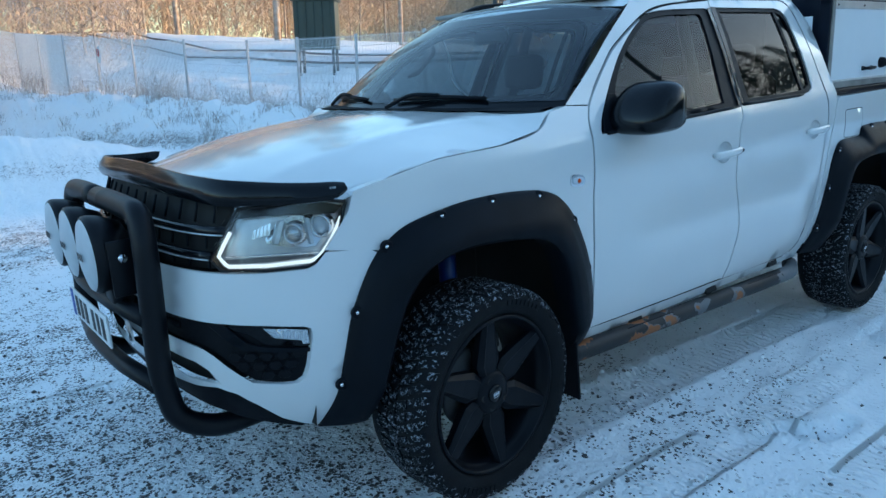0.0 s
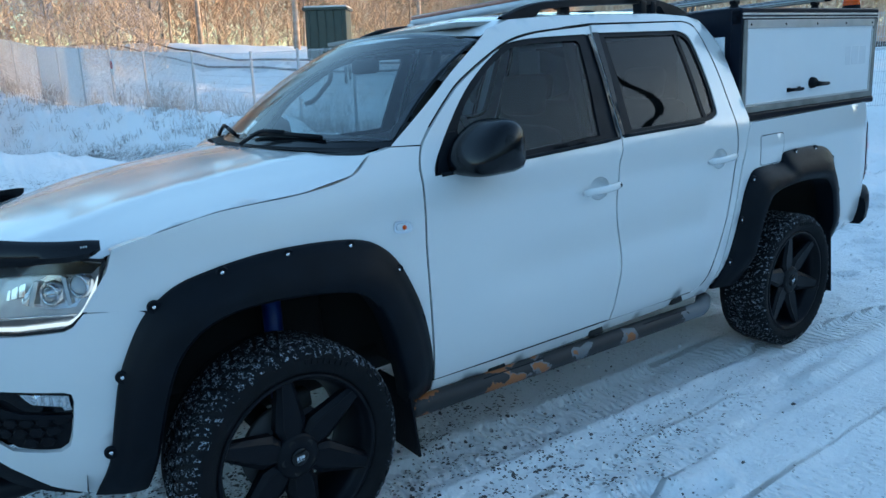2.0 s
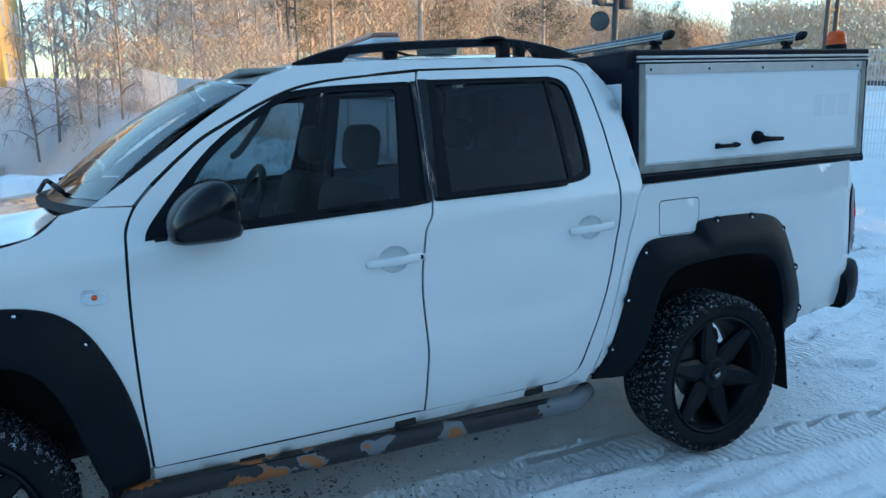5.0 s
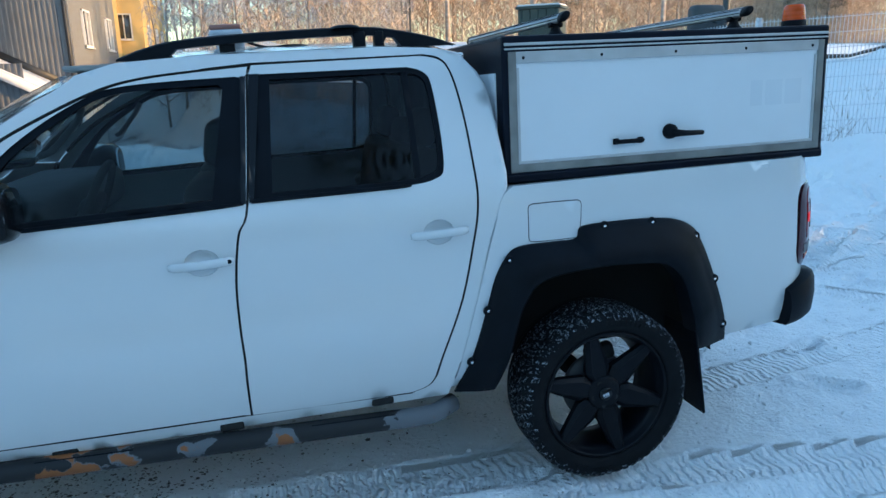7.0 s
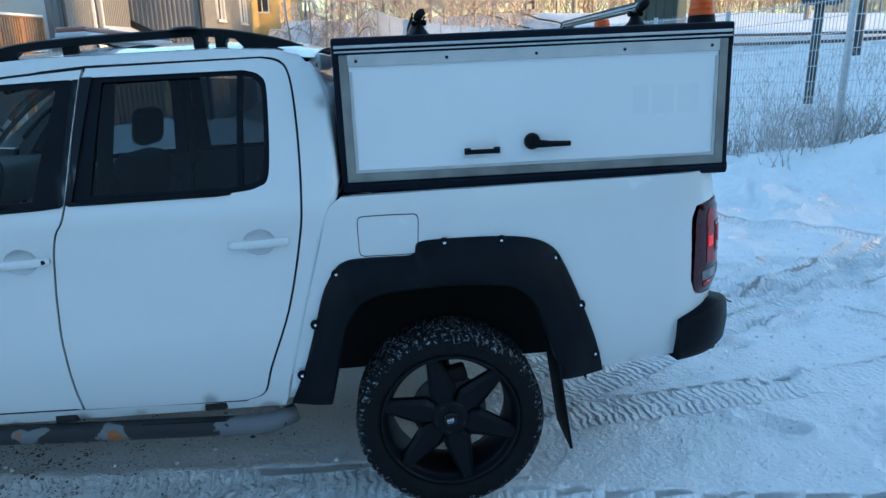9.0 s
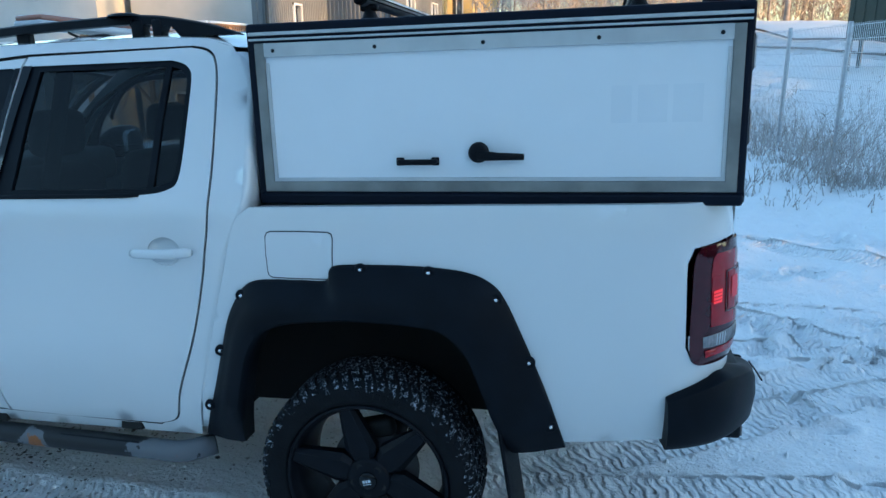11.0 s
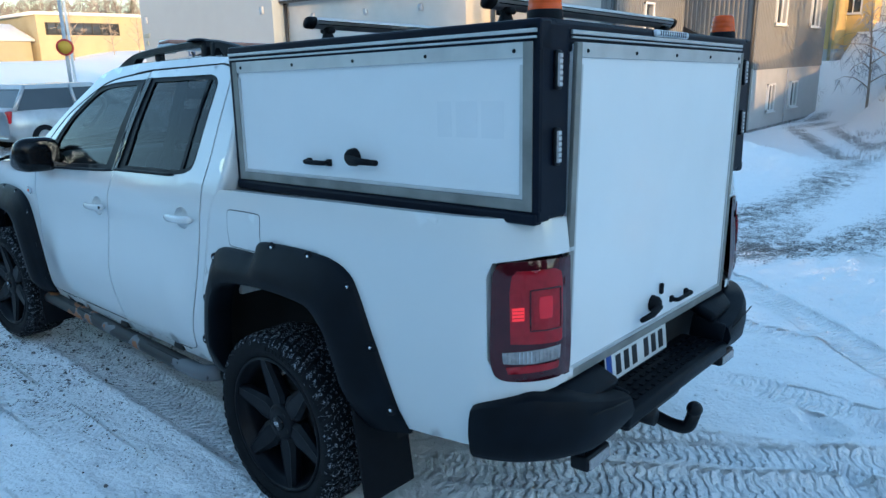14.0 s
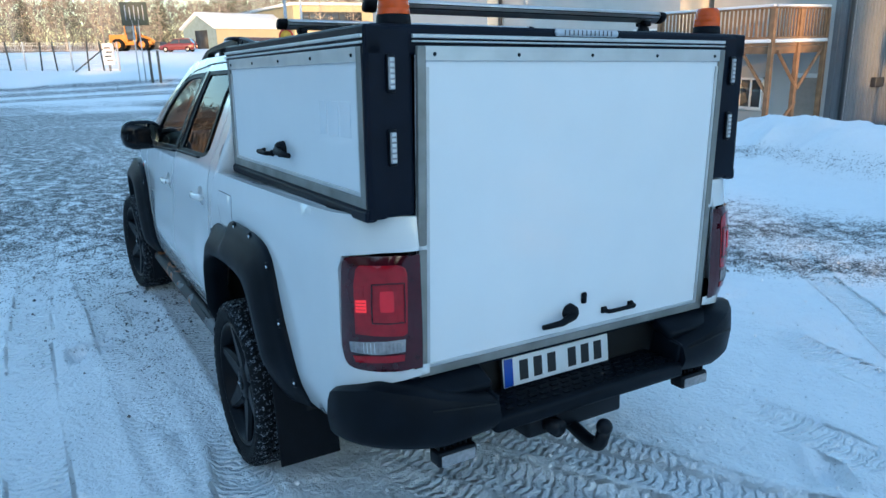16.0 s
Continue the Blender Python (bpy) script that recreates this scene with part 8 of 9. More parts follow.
def small_car(x, y, z, heading, paint, label, group=""):
    """A hatchback: lofted body, glazed cabin, four wheels, lamps."""
    car = empty("parked_car", label, "car", group, matrix=Matrix.Translation((x, y, z)) @ Matrix.Rotation(radians(heading), 4, 'Z'))
    st = [(-2.10, 0.60, 0.34, 0.62), (-2.0, 0.80, 0.24, 0.72), (-1.3, 0.86, 0.20, 0.90), (-0.85, 0.87, 0.20, 0.96), (1.3, 0.87, 0.20, 1.0), (1.85, 0.83, 0.24, 1.0), (2.0, 0.72, 0.32, 0.92)]
    bm = bmesh.new()
    rings = []
    for px, hw, z0, z1 in st:
        ring = [(-hw * 0.9, z0), (-hw, z0 + 0.12), (-hw * 1.01, (z0 + z1) / 2), (-hw * 0.95, z1 - 0.08), (-hw * 0.84, z1), (hw * 0.84, z1), (hw * 0.95, z1 - 0.08), (hw * 1.01, (z0 + z1) / 2), (hw, z0 + 0.12), (hw * 0.9, z0)]
        rings.append([bm.verts.new((px, py, pz)) for py, pz in ring])
    for r0, r1 in zip(rings, rings[1:]):
        for k in range(10):
            bm.faces.new([r0[k], r0[(k + 1) % 10], r1[(k + 1) % 10], r1[k]])
    bm.faces.new(rings[0])
    bm.faces.new(rings[-1][::-1])
    part("body", bm, paint, car)
    for nm, lo, hi, m_, grow in (("cabin_glass", 0.94, 1.44, M_WINDOW, 0.0), ("cabin_roof", 1.40, 1.50, paint, 0.02)):
        bm = bmesh.new()
        def sec(h):
            k = (h - 0.94) / 0.56
            return (-0.95 + 0.72 * k - grow, 1.85 - 0.40 * k + grow, 0.80 - 0.20 * k + grow)
        v = []
        for h in (lo, hi):
            x0, x1, hw = sec(h)
            v.append([bm.verts.new(p) for p in ((x0, -hw, h), (x1, -hw, h), (x1, hw, h), (x0, hw, h))])
        for k in range(4):
            bm.faces.new([v[0][k], v[0][(k + 1) % 4], v[1][(k + 1) % 4], v[1][k]])
        bm.faces.new(v[1])
        part(nm, bm, m_, car, smooth=False)
    for k in (-1, 1):
        for a_, b_ in (((-0.95, 0.80, 0.94), (-0.24, 0.61, 1.46)), ((0.35, 0.81, 0.96), (0.35, 0.61, 1.46)), ((1.85, 0.80, 0.96), (1.46, 0.61, 1.46))):
            part("pillar", tube([(a_[0], k * a_[1], a_[2]), (b_[0], k * b_[1], b_[2])], 0.045, 6), paint, car)
        part("headlight", box((-1.98, k * 0.62, 0.62), (0.16, 0.30, 0.14), 0.04), M_LENSW, car)
        part("tail_light", box((1.93, k * 0.68, 0.80), (0.12, 0.16, 0.28), 0.03), M_RED, car)
        part("door_mirror", box((-0.75, k * 0.95, 1.0), (0.10, 0.18, 0.12), 0.03), paint, car)
        for px in (-1.28, 1.28):
            wheel_at(car, Matrix.Translation((px, k * 0.78, 0.31)), 0.31, 0.2, M_GALV)
    part("bumper", box((-2.05, 0, 0.36), (0.14, 1.4, 0.16), 0.05), M_PLASTIC, car)
    return car


def flat_z(x, y):
    return float(base_height(np.array([x], float), np.array([y], float))[0][0])


small_car(-13.6, 4.9, flat_z(-13.6, 4.9), 282, mat("silver_car_paint", (0.48, 0.50, 0.52), 0.3, metal=0.4, coat=0.5), "silver hatchback parked on the snow")
small_car(-84.3, 16.0, flat_z(-84.3, 16.0), 60, mat("red_car_paint", (0.16, 0.03, 0.03), 0.3, coat=0.5), "red hatchback parked by the works fence")
# orange wheel loader
M_ORANGE = mat("loader_orange", (0.52, 0.22, 0.035), 0.5, var=0.2, scale=2)
ldr = empty("wheel_loader", "orange wheel loader with a glazed cab", "loader", matrix=Matrix.Translation((-93, 12.3, flat_z(-93, 12.3))) @ Matrix.Rotation(radians(60), 4, 'Z'))
part("engine_hood", box((-1.5, 0, 1.5), (2.3, 1.5, 1.0), 0.12), M_ORANGE, ldr)
part("chassis", box((0.2, 0, 0.95), (4.6, 1.1, 0.5), 0.08), M_ORANGE, ldr)
cb = part("cab", box((0.1, 0, 2.2), (1.3, 1.4, 1.7), 0.1), M_WINDOW, ldr)
part("cab_roof", box((0.1, 0, 3.1), (1.5, 1.6, 0.16), 0.06), M_ORANGE, cb)
for px in (-0.55, 0.75):
    for k in (-1, 1):
        part("cab_post", box((px, k * 0.7, 2.2), (0.1, 0.1, 1.75)), M_ORANGE, cb)
part("lift_arm", tube([(0.9, 0, 1.9), (2.2, 0, 1.4), (3.1, 0, 0.6)], 0.16, 8), M_ORANGE, ldr)
part("bucket", box((3.4, 0, 0.55), (0.8, 2.3, 0.9), 0.15), M_DARKTRIM, ldr)
for px in (-1.5, 1.5):
    for k in (-1, 1):
        wheel_at(ldr, Matrix.Translation((px, k * 0.95, 0.75)), 0.75, 0.5, M_ORANGE)
# works fence with a gate board, signboard on posts
wf = empty("works_fence", "sagging wire fence on dark leaning posts round the works", "fence")
for k in range(13):
    x, y = -60.5 + k * 0.62, -6.5 + k * 1.0
    z = flat_z(x, y)
    lean = 0.12 * math.sin(k * 2.1)
    part("fence_post", tube([(x, y, z - 0.2), (x + lean, y + lean, z + 2.1)], 0.06, 6), M_MAST if k % 3 else M_GALV, wf)
    if k < 12:
        vs, fs = [], []
        a_, b_ = Vector((x, y, z)), Vector((x + 0.62, y + 1.0, flat_z(x + 0.62, y + 1.0)))
        for h in (0.1, 0.45, 0.8, 1.15, 1.5, 1.8, 2.0):
            wire(vs, fs, a_ + Vector((0, 0, h)), b_ + Vector((0, 0, h)), 0.013)
        for q_ in range(1, 9):
            p_ = a_.lerp(b_, q_ / 9)
            wire(vs, fs, p_, p_ + Vector((0, 0, 2.0)), 0.009)
        mesh_of("mesh_panel", vs, fs, M_FROSTWIRE, wf)["kind"] = "stuff"
gb = empty("gate_board", "pale board with dark marks on the works gate", "sign", matrix=Matrix.Translation((-53.6, 4.9, flat_z(-53.6, 4.9))))
part("board_post", tube([(0, 0, -0.2), (0, 0, 2.2)], 0.09, 8), M_MAST, gb)
part("board", box((0.12, 0, 1.2), (0.05, 0.75, 1.5), 0.01), M_SIGNW, gb)
for k in range(4):
    part("mark", box((0.15, 0.05 * (-1) ** k, 0.75 + 0.3 * k), (0.012, 0.42, 0.10)), M_INK, gb)
part("stay", tube([(0.1, -0.3, 1.6), (0.3, -2.4, 0.0)], 0.05, 6), M_MAST, gb)
sb = empty("signboard", "dark green signboard with pale bars on tall posts", "sign", matrix=Matrix.Translation((-38.7, 4.9, flat_z(-38.7, 4.9))) @ Matrix.Rotation(radians(-8), 4, 'Z'))
part("board", box((0, 0, 3.75), (0.06, 1.40, 1.25), 0.01), M_DKGREEN, sb)
for k in range(5):
    part("pale_bar", box((0.035, -0.46 + 0.23 * k, 3.80), (0.012, 0.05, 0.80 - 0.16 * (k % 2))), M_GALV, sb)
for k in (-1, 1):
    part("sign_post", tube([(0, 0.16 * k, -0.2), (0, 0.16 * k, 3.4)], 0.035, 8), M_GALV, sb)
for dy in (0.5, 0.95):
    part("marker_post", box((0.3, dy, 0.8), (0.14, 0.14, 1.9), 0.01), M_MAST, sb)
ss = empty("speed_sign", "round yellow railway speed board on a thin post", "sign", matrix=Matrix.Translation((3.3, 56.4, 5.1)) @ Matrix.Rotation(radians(-90), 4, 'Z'))
part("sign_post", tube([(0, 0, -4.2), (0, 0, 0.3)], 0.05, 8), M_MAST, ss)
part("sign_disc", lathe([(0.0, -0.03), (0.30, -0.03), (0.30, 0.0), (0.0, 0.0)], 28), mat("sign_yellow", (0.62, 0.36, 0.03), 0.5, var=0.1), ss, matrix=Matrix.Rotation(radians(90), 4, 'Z'))
part("sign_bars", box((0.045, 0.0, 0.0), (0.01, 0.26, 0.14)), M_INK, ss, smooth=False)
rs = empty("road_sign", "round yellow sign with a red rim on a leaning post", "sign")
part("sign_post", tube([(-15.09, 5.59, 0.16), (-15.09, 5.61, 3.71)], 0.05, 8), M_GALV, rs)
plate_m = Matrix.Translation((-15.00, 5.55, 2.37)) @ Matrix.Rotation(radians(62), 4, 'Z')
part("sign_disc", lathe([(0.0, -0.02), (0.17, -0.02), (0.17, 0.0), (0.0, 0.0)], 28), bpy.data.materials["sign_yellow"], rs, matrix=plate_m)
part("sign_rim", lathe([(0.165, -0.026), (0.215, -0.026), (0.215, 0.004), (0.165, 0.004)], 28), M_SIGNR, rs, matrix=plate_m)
# road signs on the drive side
for x, y in ((-25.5, 9.9),):
    fp = empty("flagpole", "slim white flagpole standing in the snow", "flagpole", matrix=Matrix.Translation((x, y, flat_z(x, y))))
    part("pole", tube([(0, 0, -0.2), (0, 0, 9.0)], [0.06, 0.035], 10), M_SIGNW, fp)

# ---- trees ----
M_BARK = mat("frosted_birch_bark", (0.24, 0.19, 0.15), 0.9, scale=3, col2=(0.42, 0.37, 0.33))
M_TWIG = mat("frosted_twigs", (0.46, 0.335, 0.225), 0.85, scale=0.5, col2=(0.56, 0.48, 0.40))
# lighter copy of the twigs: sunlight on the wood edge put into the colour
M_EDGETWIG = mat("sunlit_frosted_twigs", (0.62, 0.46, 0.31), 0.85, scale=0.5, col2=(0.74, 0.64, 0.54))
M_FARTWIG = mat("far_twigs", (0.18, 0.145, 0.12), 0.9, scale=0.15, col2=(0.30, 0.26, 0.235))
M_WHITETWIG = mat("hoarfrost_twigs", (0.44, 0.45, 0.49), 0.85, scale=1.5, col2=(0.30, 0.30, 0.33))
M_NEEDLE = mat("pine_needles", (0.055, 0.065, 0.04), 0.85, scale=1.6, col2=(0.17, 0.16, 0.13))


def blade(vs, fs, p, d, w, up):
    """A thin two-sided sliver."""
    sd = d.cross(up)
    if sd.length < 1e-4:
        sd = d.orthogonal()
    sd = sd.normalized() * w
    o = len(vs)
    vs += [p - sd, p + sd, p + d]
    fs.append((o, o + 1, o + 2))


def limb(vs, fs, pts, r0, r1, k=4):
    n = len(pts)
    o = len(vs)
    for i, p in enumerate(pts):
        d = (pts[min(i + 1, n - 1)] - pts[max(i - 1, 0)]).normalized()
        n1 = d.orthogonal().normalized()
        n2 = d.cross(n1)
        r = r0 + (r1 - r0) * i / (n - 1)
        for j in range(k):
            t = 2 * math.pi * j / k
            vs.append(p + (n1 * math.cos(t) + n2 * math.sin(t)) * r)
    for i in range(n - 1):
        for j in range(k):
            a, b = o + i * k + j, o + i * k + (j + 1) % k
            fs.append((a, b, b + k, a + k))


def leafless(seed, h, spread, droop, twigs, material, name, label, wide=0.012):
    rng = random.Random(seed)
    tv, tf, cv, cf = [], [], [], []
    pts = []
    p = Vector((0, 0, -0.3))
    lean = Vector((rng.uniform(-.06, .06), rng.uniform(-.06, .06), 1))
    for i in range(9):
        pts.append(p.copy())
        p = p + (lean + Vector((rng.uniform(-.05, .05), rng.uniform(-.05, .05), 0))) * h / 8.5
    limb(tv, tf, pts, 0.0058 * h + 0.02, 0.012, 7)
    for i in range(int(h * 2.6)):
        f = 0.18 + 0.8 * (i / (h * 2.6))
        k = f * 8
        a = pts[int(k)].lerp(pts[min(int(k) + 1, 8)], k - int(k))
        az = i * 2.4 + rng.uniform(-.5, .5)
        L = spread * h * (1.05 - f) ** 0.75 * rng.uniform(0.6, 1.15)
        d = Vector((math.cos(az), math.sin(az), rng.uniform(0.45, 1.0)))
        q = [a]
        for j in range(4):
            d = d + Vector((rng.uniform(-.2, .2), rng.uniform(-.2, .2), -droop * 0.35 * j + 0.05))
            q.append(q[-1] + d.normalized() * L / 4)
        limb(tv, tf, q, 0.045 * (1.1 - f), 0.008, 4)
        for j in range(max(2, int(L * 2.2))):
            t = rng.uniform(0.2, 1) * 4
            b = q[int(min(t, 3))].lerp(q[min(int(t) + 1, 4)], t - int(min(t, 3)))
            e = Vector((rng.uniform(-1, 1), rng.uniform(-1, 1), rng.uniform(-.2, .9) - droop)).normalized()
            l2 = rng.uniform(0.35, 0.9) * (0.4 + 0.3 * L)
            c = b + e * l2 * 0.5
            m = c + (e + Vector((0, 0, -droop))).normalized() * l2 * 0.5
            limb(cv, cf, [b, c, m], 0.014, 0.005, 3)
            for z in range(twigs):
                s = rng.random()
                w = (b.lerp(c, s * 2) if s < .5 else c.lerp(m, s * 2 - 1))
                g = Vector((rng.uniform(-1, 1), rng.uniform(-1, 1), rng.uniform(-.6, .8) - droop * 1.3)).normalized() * rng.uniform(0.18, 0.5) * (1 + droop)
                blade(cv, cf, w, g, wide * rng.uniform(0.6, 1.2), Vector((rng.uniform(-1, 1), rng.uniform(-1, 1), 0.3)))
    t = empty(name, label, "tree")
    mesh_of("trunk", tv, tf, M_BARK, t, smooth=True)
    mesh_of("crown", cv, cf, material, t)
    return t


def conifer(seed, h, base, r, name, label, clump=False):
    rng = random.Random(seed)
    tv, tf, cv, cf = [], [], [], []
    limb(tv, tf, [Vector((0, 0, -0.4)), Vector((0.05, 0, h * 0.5)), Vector((0, 0.05, h))], 0.012 * h + 0.03, 0.02, 7)
    lay = int(h * (1.7 if clump else 2.4))
    for i in range(lay):
        f = base + (1 - base) * i / lay
        for k in range(5 if clump else 7):
            az = rng.uniform(0, 6.28)
            L = r * (1.02 - f) ** (0.55 if clump else 0.85) * rng.uniform(0.65, 1.1)
            a = Vector((0, 0, f * h))
            tip = a + Vector((math.cos(az) * L, math.sin(az) * L, (0.25 if clump else -0.22) * L))
            limb(tv, tf, [a, a.lerp(tip, 0.5) + Vector((0, 0, 0.06 * L)), tip], 0.03, 0.008, 3)
            for j in range(int((26 if clump else 34) * max(L, 0.5) / 1.4)):
                s = rng.uniform(0.55 if clump else 0.12, 1.02)
                w = a.lerp(tip, s) + Vector((rng.gauss(0, .12), rng.gauss(0, .12), rng.gauss(0, .10))) * (1.6 if clump else 1.0)
                g = Vector((rng.uniform(-1, 1), rng.uniform(-1, 1), rng.uniform(-.3, .9) if clump else rng.uniform(-1.0, .2))).normalized() * rng.uniform(0.16, 0.38)
                blade(cv, cf, w, g, 0.03, Vector((rng.uniform(-1, 1), rng.uniform(-1, 1), 0.3)))
    t = empty(name, label, "tree")
    mesh_of("trunk", tv, tf, M_BARK, t, smooth=True)
    mesh_of("crown", cv, cf, M_NEEDLE, t)
    return t


B = [leafless(11, 11, 0.24, 0.12, 5, M_TWIG, "birch_tree", "bare birch frosted and glowing in low sun"), leafless(12, 13, 0.20, 0.2, 5, M_TWIG, "birch_tree", "bare birch frosted and glowing in low sun"), leafless(13, 9, 0.28, 0.05, 5, M_TWIG, "birch_tree", "bare birch frosted and glowing in low sun"), leafless(14, 15, 0.19, 0.15, 5, M_TWIG, "birch_tree", "bare birch frosted and glowing in low sun")]
Wp = [leafless(21, 9.5, 0.30, 0.75, 9, M_WHITETWIG, "weeping_birch", "weeping birch hung with white hoarfrost", 0.014), leafless(22, 8, 0.34, 0.85, 9, M_WHITETWIG, "weeping_birch", "weeping birch hung with white hoarfrost", 0.014)]
Pn = [conifer(31, 13, 0.35, 3.2, "pine_tree", "dark pine with frosted needle clumps", True), conifer(32, 11, 0.28, 3.0, "pine_tree", "dark pine with frosted needle clumps", True)]
Sp = [conifer(41, 15, 0.06, 3.0, "spruce_tree", "tall dark green spruce with drooping boughs", False), conifer(42, 12, 0.05, 2.6, "spruce_tree", "tall dark green spruce with drooping boughs", False)]
placed = {}


def plant(src, x, y, s=1.0, rot=0.0, group=""):
    z = rail_base(x, y) - 0.1
    m = Matrix.Translation((x, y, z)) @ Matrix.Rotation(rot, 4, 'Z')
    if src not in placed:
        placed[src] = 1
        t = src
        t.matrix_world = m
    else:
        t = copy_thing(src, m)
    t.scale = (s, s, s)
    if group:
        t["group"] = group
    return t


rg_ = random.Random(77)
# wood beyond the railway: a belt whose edge faces the sun
BELT, BELT_DIR = Vector((7.0, 50.0)), Vector((math.cos(radians(27)), math.sin(radians(27))))
BELT_IN = Vector((-BELT_DIR.y, BELT_DIR.x))
for i in range(110):
    p = BELT + BELT_DIR * (95 * (i + rg_.random()) / 110) + BELT_IN * rg_.choice((0.5, 4, 8, 13))
    plant(rg_.choice(B + B + [Pn[0]]), p.x, p.y, rg_.uniform(0.8, 1.25), rg_.uniform(0, 6.3), "wood beyond the railway")
for x, y, k in ((17.5, 36.0, 0), (12.8, 48.0, 1), (24.0, 33.0, 1), (14.8, 44.5, 0)):
    plant(Pn[k], x, y, rg_.uniform(0.9, 1.1), rg_.uniform(0, 6), "wood beyond the railway")
# frosted birches at the bend of the drive and by the yellow building
for x, y, k, s in ((1.2, 32.5, 0, 0.95), (-0.6, 36.0, 1, 1.0), (2.6, 38.5, 0, 1.1), (-3.0, 41.0, 1, 1.1), (4.2, 46.0, 0, 1.2), (1.0, 44.0, 1, 1.1), (0.2, 33.8, 1, 0.75), (5.0, 37.5, 0, 1.1), (7.4, 36.5, 1, 1.1), (9.0, 41.0, 0, 1.2), (3.4, 42.0, 1, 1.25), (-1.8, 38.6, 0, 1.1), (6.2, 43.5, 1, 1.3), (-0.8, 43.0, 0, 1.3), (11.0, 44.0, 1, 1.2)):
    plant(Wp[k], x, y, s, rg_.uniform(0, 6), "frosted birches by the drive")
for i in range(12):
    plant(Wp[i % 2], -8.5 + 12.5 * (i + rg_.random()) / 12, rg_.uniform(62, 80), rg_.uniform(1.7, 2.2), rg_.uniform(0, 6), "tall frosted birches beyond the drive")
# spruce stand out of view, added to keep the yard in shade
for i in range(80):
    x, y = rg_.uniform(27, 58), rg_.uniform(-36, -1.5)
    plant(Sp[i % 2], x, y, rg_.uniform(0.8, 1.15), rg_.uniform(0, 6), "spruce stand")
# more unseen spruces, added to shade the far field by the works
for i in range(95):
    x, y = rg_.uniform(30, 56), rg_.uniform(-64, -22)
    plant(Sp[0], x, y, rg_.uniform(1.0, 1.2), rg_.uniform(0, 6), "spruce stand")
# woods round the rest of the horizon
for i in range(44):
    hd = radians(140 + 140 * (i + rg_.random()) / 44)
    d = rg_.uniform(70, 120) if math.cos(hd) > -0.75 or math.sin(hd) < -0.1 else rg_.uniform(110, 150)
    plant(rg_.choice(B + Sp + Pn), d * math.cos(hd), d * math.sin(hd), rg_.uniform(0.9, 1.3), rg_.uniform(0, 6), "far tree line")
for i in range(26):
    hd = radians(150 + 45 * (i + rg_.random()) / 26)
    d = rg_.uniform(95, 150)
    plant(rg_.choice(B), d * math.cos(hd), d * math.sin(hd), rg_.uniform(0.8, 1.2), rg_.uniform(0, 6), "far tree line")
def thicket(name, material, label, count, hd0, hd1, d0, d1, zlo, zhi, l0, l1, w0, w1, cx=-1.0, cy=-3.0, seed=5, lobes=17.0, category="undergrowth", belt=False):
    """Twigs beyond counting, standing in clumps with an uneven top: one piece of stuff."""
    r = np.random.RandomState(seed)
    hd = np.radians(r.uniform(hd0, hd1, count))
    d = d0 + (d1 - d0) * r.rand(count)
    x, y = cx + d * np.cos(hd), cy + d * np.sin(hd)
    if belt:
        a, b = hd1 * r.rand(count) + hd0, d0 + (d1 - d0) * r.rand(count)
        x, y, hd = BELT.x + BELT_DIR.x * a + BELT_IN.x * b, BELT.y + BELT_DIR.y * a + BELT_IN.y * b, a * 0.02
    zb = base_height(x, y)[0]
    top = zlo + (zhi - zlo) * (0.45 + 0.55 * vnoise(hd * lobes * 2, d * 0.22, seed)) * (0.72 + 0.28 * np.sin(hd * lobes * 1.7 + d * 0.4) ** 2)
    p = np.stack([x, y, zb + top * r.rand(count) ** 0.8], 1)
    g = np.stack([r.uniform(-0.7, 0.7, count), r.uniform(-0.7, 0.7, count), r.uniform(0.1, 1.0, count)], 1) * r.uniform(l0, l1, (count, 1))
    sd = np.cross(g, r.uniform(-1, 1, (count, 3)))
    sd = sd / np.maximum(np.linalg.norm(sd, axis=1, keepdims=True), 1e-4) * r.uniform(w0, w1, (count, 1))
    v = np.stack([p - sd, p + sd, p + g], 1).reshape(-1, 3)
    me = bpy.data.meshes.new(name)
    me.from_pydata(v.tolist(), [], np.arange(3 * count).reshape(-1, 3).tolist())
    me.materials.append(material)
    return tagged(new(name, me), label, category, kind="stuff")


thicket("wood_undergrowth", M_TWIG, "tangle of frosted twigs between the trees", 160000, 0, 130, 0, 11, 5.0, 15.0, 0.5, 1.8, 0.012, 0.055, belt=True)
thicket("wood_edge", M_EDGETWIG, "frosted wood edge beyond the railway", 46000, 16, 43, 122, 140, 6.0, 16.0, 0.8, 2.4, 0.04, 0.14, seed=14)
# belt out of view, mirrored in the glass; height added to shade the field
thicket("dark_tree_belt", M_NEEDLE, "dark pines and brush on the far side of the yard", 32000, 205, 335, 24, 38, 4.0, 11.0, 0.4, 1.2, 0.03, 0.09, 1.5, -2.0, seed=12, category="trees")
thicket("frosted_scrub", M_TWIG, "white frosted scrub along the railway", 9000, 74, 90, 36, 44, 1.0, 4.0, 0.3, 0.9, 0.008, 0.02, seed=8)
thicket("far_woods", M_FARTWIG, "far golden woods on the horizon", 110000, 146, 204, 150, 190, 6.0, 15.0, 0.6, 2.0, 0.03, 0.11, 0, 0, seed=9, category="woods")
thicket("far_woods", M_FARTWIG, "far woods on the horizon", 26000, 196, 300, 120, 200, 6.0, 15.0, 1.5, 4.0, 0.10, 0.35, 0, 0, seed=10, category="woods")
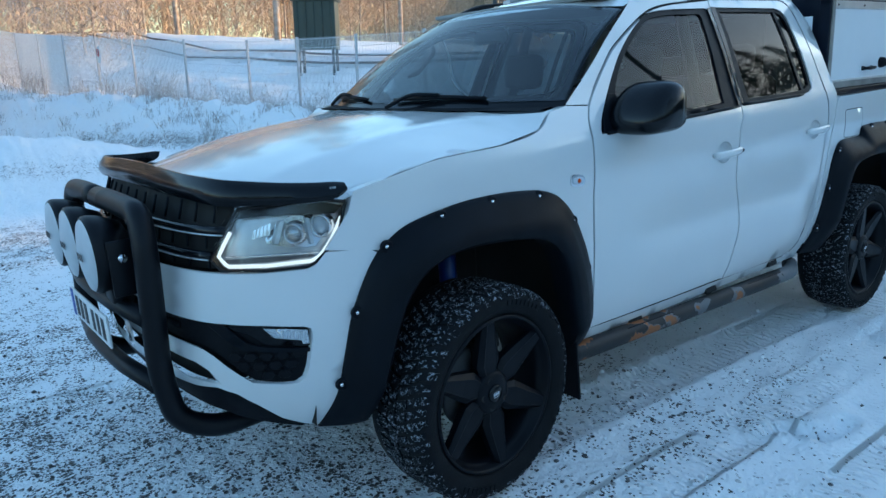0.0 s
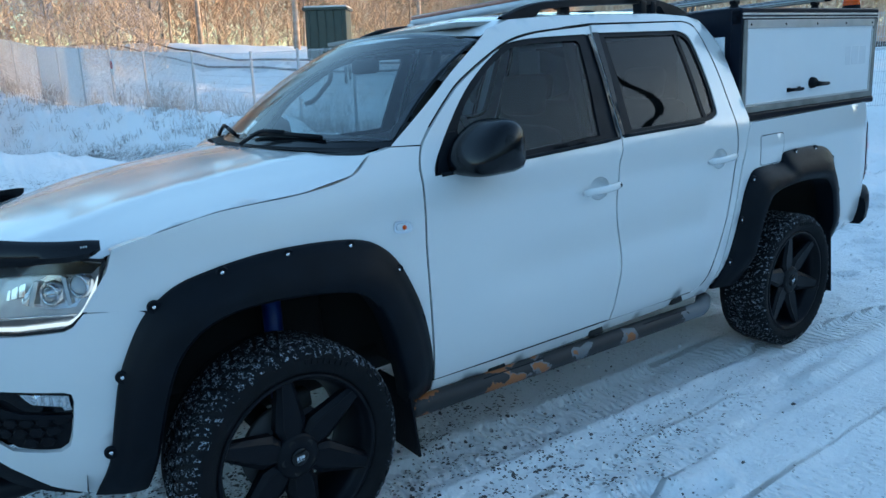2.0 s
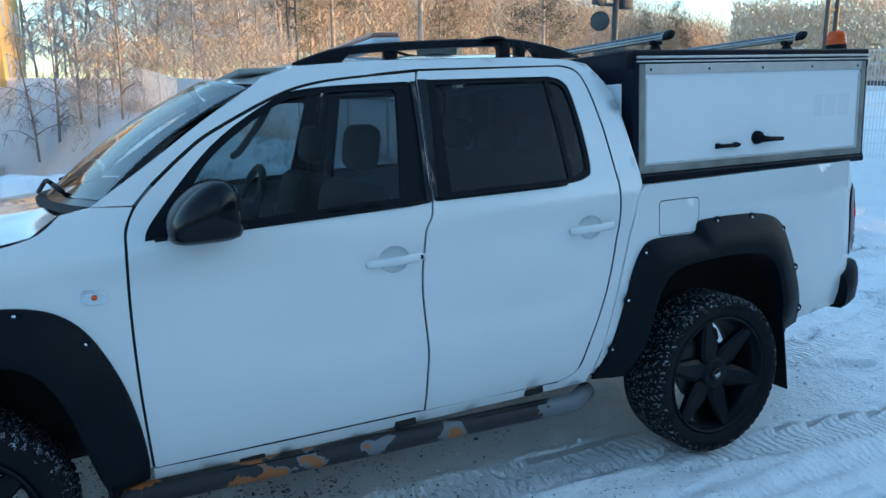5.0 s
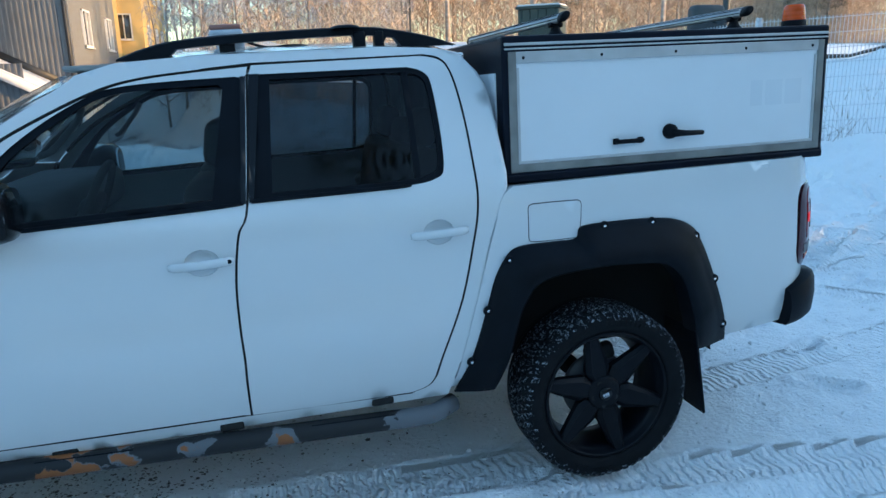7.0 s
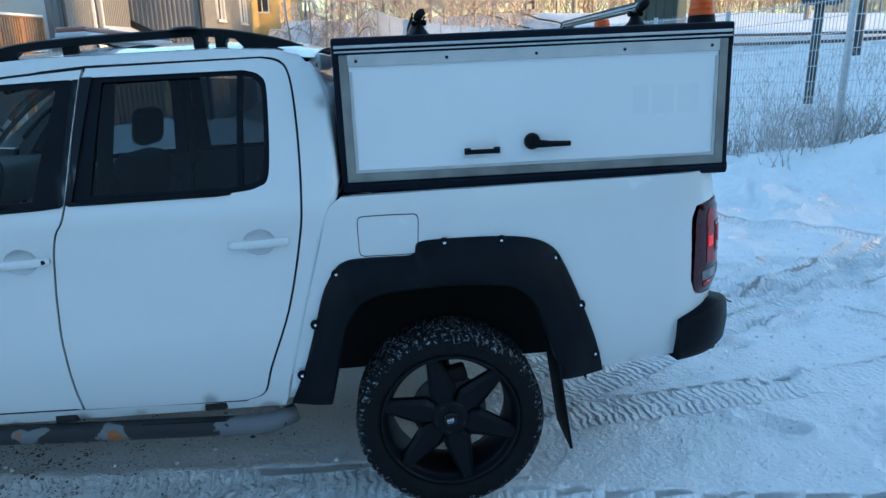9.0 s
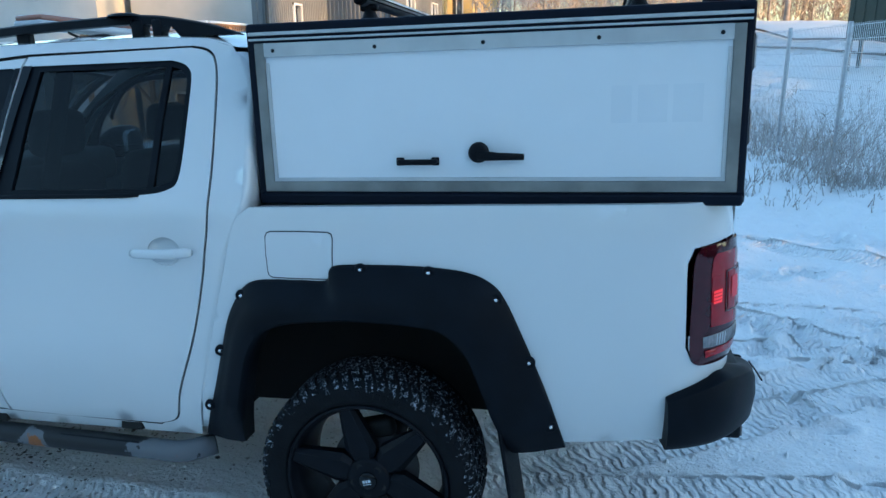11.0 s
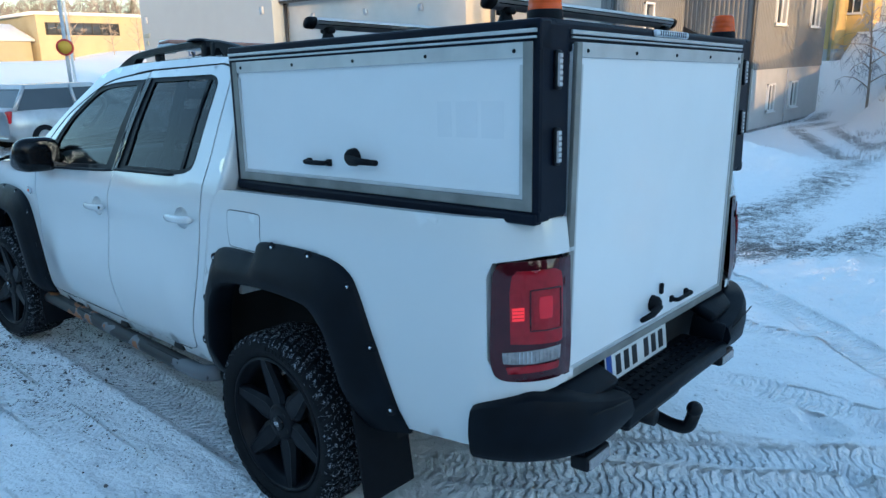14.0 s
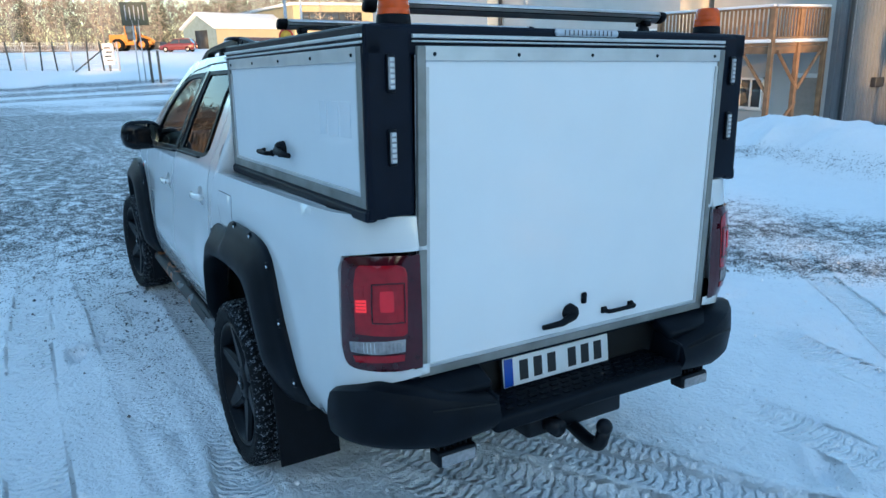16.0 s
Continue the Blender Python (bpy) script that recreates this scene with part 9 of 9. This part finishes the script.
thicket("sunlit_brush", M_FARTWIG, "golden brown brush and young trees west of the yard", 30000, 187, 204, 58, 70, 4.0, 10.5, 0.4, 1.3, 0.03, 0.09, 1.2, -0.8, seed=15)

# dry stems on the bank and along the fence
M_STEM = mat("frosted_stems", (0.28, 0.24, 0.21), 0.9, scale=4, col2=(0.60, 0.60, 0.61))
vs, fs = [], []


def tuft(x, y, n, h, r):
    z = float(base_height(np.array([x]), np.array([y]))[0][0])
    for k in range(n):
        a = rg_.uniform(0, 6.28)
        d = Vector((math.cos(a) * rg_.uniform(0, .8), math.sin(a) * rg_.uniform(0, .8), 1)) * rg_.uniform(0.5, 1) * h
        p = Vector((x + rg_.gauss(0, r), y + rg_.gauss(0, r), z))
        blade(vs, fs, p, d, 0.008, Vector((rg_.uniform(-1, 1), rg_.uniform(-1, 1), 0)))
        for j in range(2):
            blade(vs, fs, p + d * rg_.uniform(.4, .9), Vector((rg_.uniform(-1, 1), rg_.uniform(-1, 1), rg_.uniform(0, 1))) * h * 0.25, 0.008, Vector((0.3, 0.2, 1)))


for i in range(130):
    k = rg_.uniform(4.6, 13.5)
    j = int(k)
    a, b = FENCE[j], FENCE[min(j + 1, len(FENCE) - 1)]
    x, y = a[0] + (b[0] - a[0]) * (k - j), a[1] + (b[1] - a[1]) * (k - j)
    o = rg_.gauss(0.2, 0.7)
    tuft(x + o, y, rg_.randint(10, 34), rg_.uniform(0.35, 1.25), 0.22)
for i in range(120):
    y = rg_.uniform(12, 31)
    x = np.interp(y, [7, 15, 21, 29, 34], [7.9, 6.5, 5.2, 3.4, 2.2]) - abs(rg_.gauss(0, 2.0)) - 0.4
    tuft(x, y, rg_.randint(4, 16), rg_.uniform(0.15, 0.40), 0.12)
for i in range(110):
    y = rg_.uniform(4.5, 13)
    x = np.interp(y, [4.5, 5.3, 7.2, 11.3, 15], [10.3, 8.6, 7.9, 7.2, 6.5]) - abs(rg_.gauss(0, 1.3)) - 0.2
    tuft(x, y, rg_.randint(6, 22), rg_.uniform(0.12, 0.38), 0.14)
for i in range(120):
    y = rg_.uniform(9.6, 18)
    x = 5.4 - 0.1 * (y - 9) + rg_.gauss(0.0, 0.9)
    tuft(x, y, rg_.randint(5, 14), rg_.uniform(0.10, 0.26), 0.10)
for i in range(36):
    x, y = rg_.uniform(9.5, 16), rg_.uniform(7, 20)
    tuft(x, y, rg_.randint(6, 14), rg_.uniform(0.3, 0.7), 0.3)
tagged(mesh_of("dry_weeds", vs, fs, M_STEM), "frosted dry weeds and brush on the snow bank", "weeds", kind="stuff")

# forested hills round the horizon
M_HILL = mat("far_forest", (0.10, 0.085, 0.07), 0.95, scale=0.05, col2=(0.26, 0.21, 0.18), bump=0.5, bscale=0.4)
vs, fs = [], []
HN = 240
for i in range(HN):
    a = 2 * math.pi * i / HN
    h = 13 + 9 * math.sin(a * 3 + 1) + 5 * math.sin(a * 7 + 2) + 2.5 * math.sin(a * 23) + 1.5 * math.sin(a * 61)
    h = max(h, 8)
    for r, k in ((250, -3), (290, 0.45), (330, 0.85), (380, 1.0), (460, -0.2)):
        vs.append((r * math.cos(a), r * math.sin(a), h * k if k > 0 else k * 2))
for i in range(HN):
    for k in range(4):
        o, q = i * 5 + k, ((i + 1) % HN) * 5 + k
        fs.append((o, q, q + 1, o + 1))
tagged(mesh_of("backdrop", vs, fs, M_HILL, smooth=True), "low forested hills on the horizon", "hills", kind="structure")
# overhead line on the camera's side of the yard, seen mirrored in the glass
line = empty("overhead_line", "overhead cables on a slim dark pole", "power line")
for k in range(4):
    part("cable", tube([(-40 + i * 8, -11 - k * 1.1 + i * 0.15, 7.2 + k * 0.7 + 0.012 * (i - 5) ** 2) for i in range(11)], 0.032, 5), M_MAST, line)
part("pole", tube([(-6, -13, -0.3), (-6, -13, 10.5)], [0.16, 0.10], 10), M_TIMBER, line)
part("crossarm", box((-6, -13, 9.3), (0.12, 4.6, 0.14), 0.01), M_TIMBER, line)
for x, y, k, sc in ((3.6, -10.4, 1, 1.0), (7.0, -10.4, 1, 0.86), (2.0, -15.0, 1, 0.5), (7.5, -19.0, 0, 0.5), (-2.0, -24.0, 0, 0.6), (12.0, -22.0, 1, 0.6), (-9.0, -21.0, 1, 0.6)):
    plant(Pn[k], x, y, sc, x, "pines behind the yard")
lamp = empty("street_lamp", "dark street lamp with a curved arm across the yard", "street lamp", matrix=Matrix.Translation((9.9, -5.45, 0.0)))
part("post", tube(arc([(0.4, -0.05, -0.3), (0.3, -0.05, 3.5), (0.0, 0.0, 5.9), (-0.2, 0.0, 6.6), (-0.25, 0.30, 7.5), (-0.35, 0.75, 8.15), (-0.5, 1.4, 8.5)], 0.5), 0.07, 10), M_MAST, lamp)
part("lamp_head", box((-0.55, 1.75, 8.52), (0.26, 0.75, 0.14), 0.05), M_MAST, lamp)
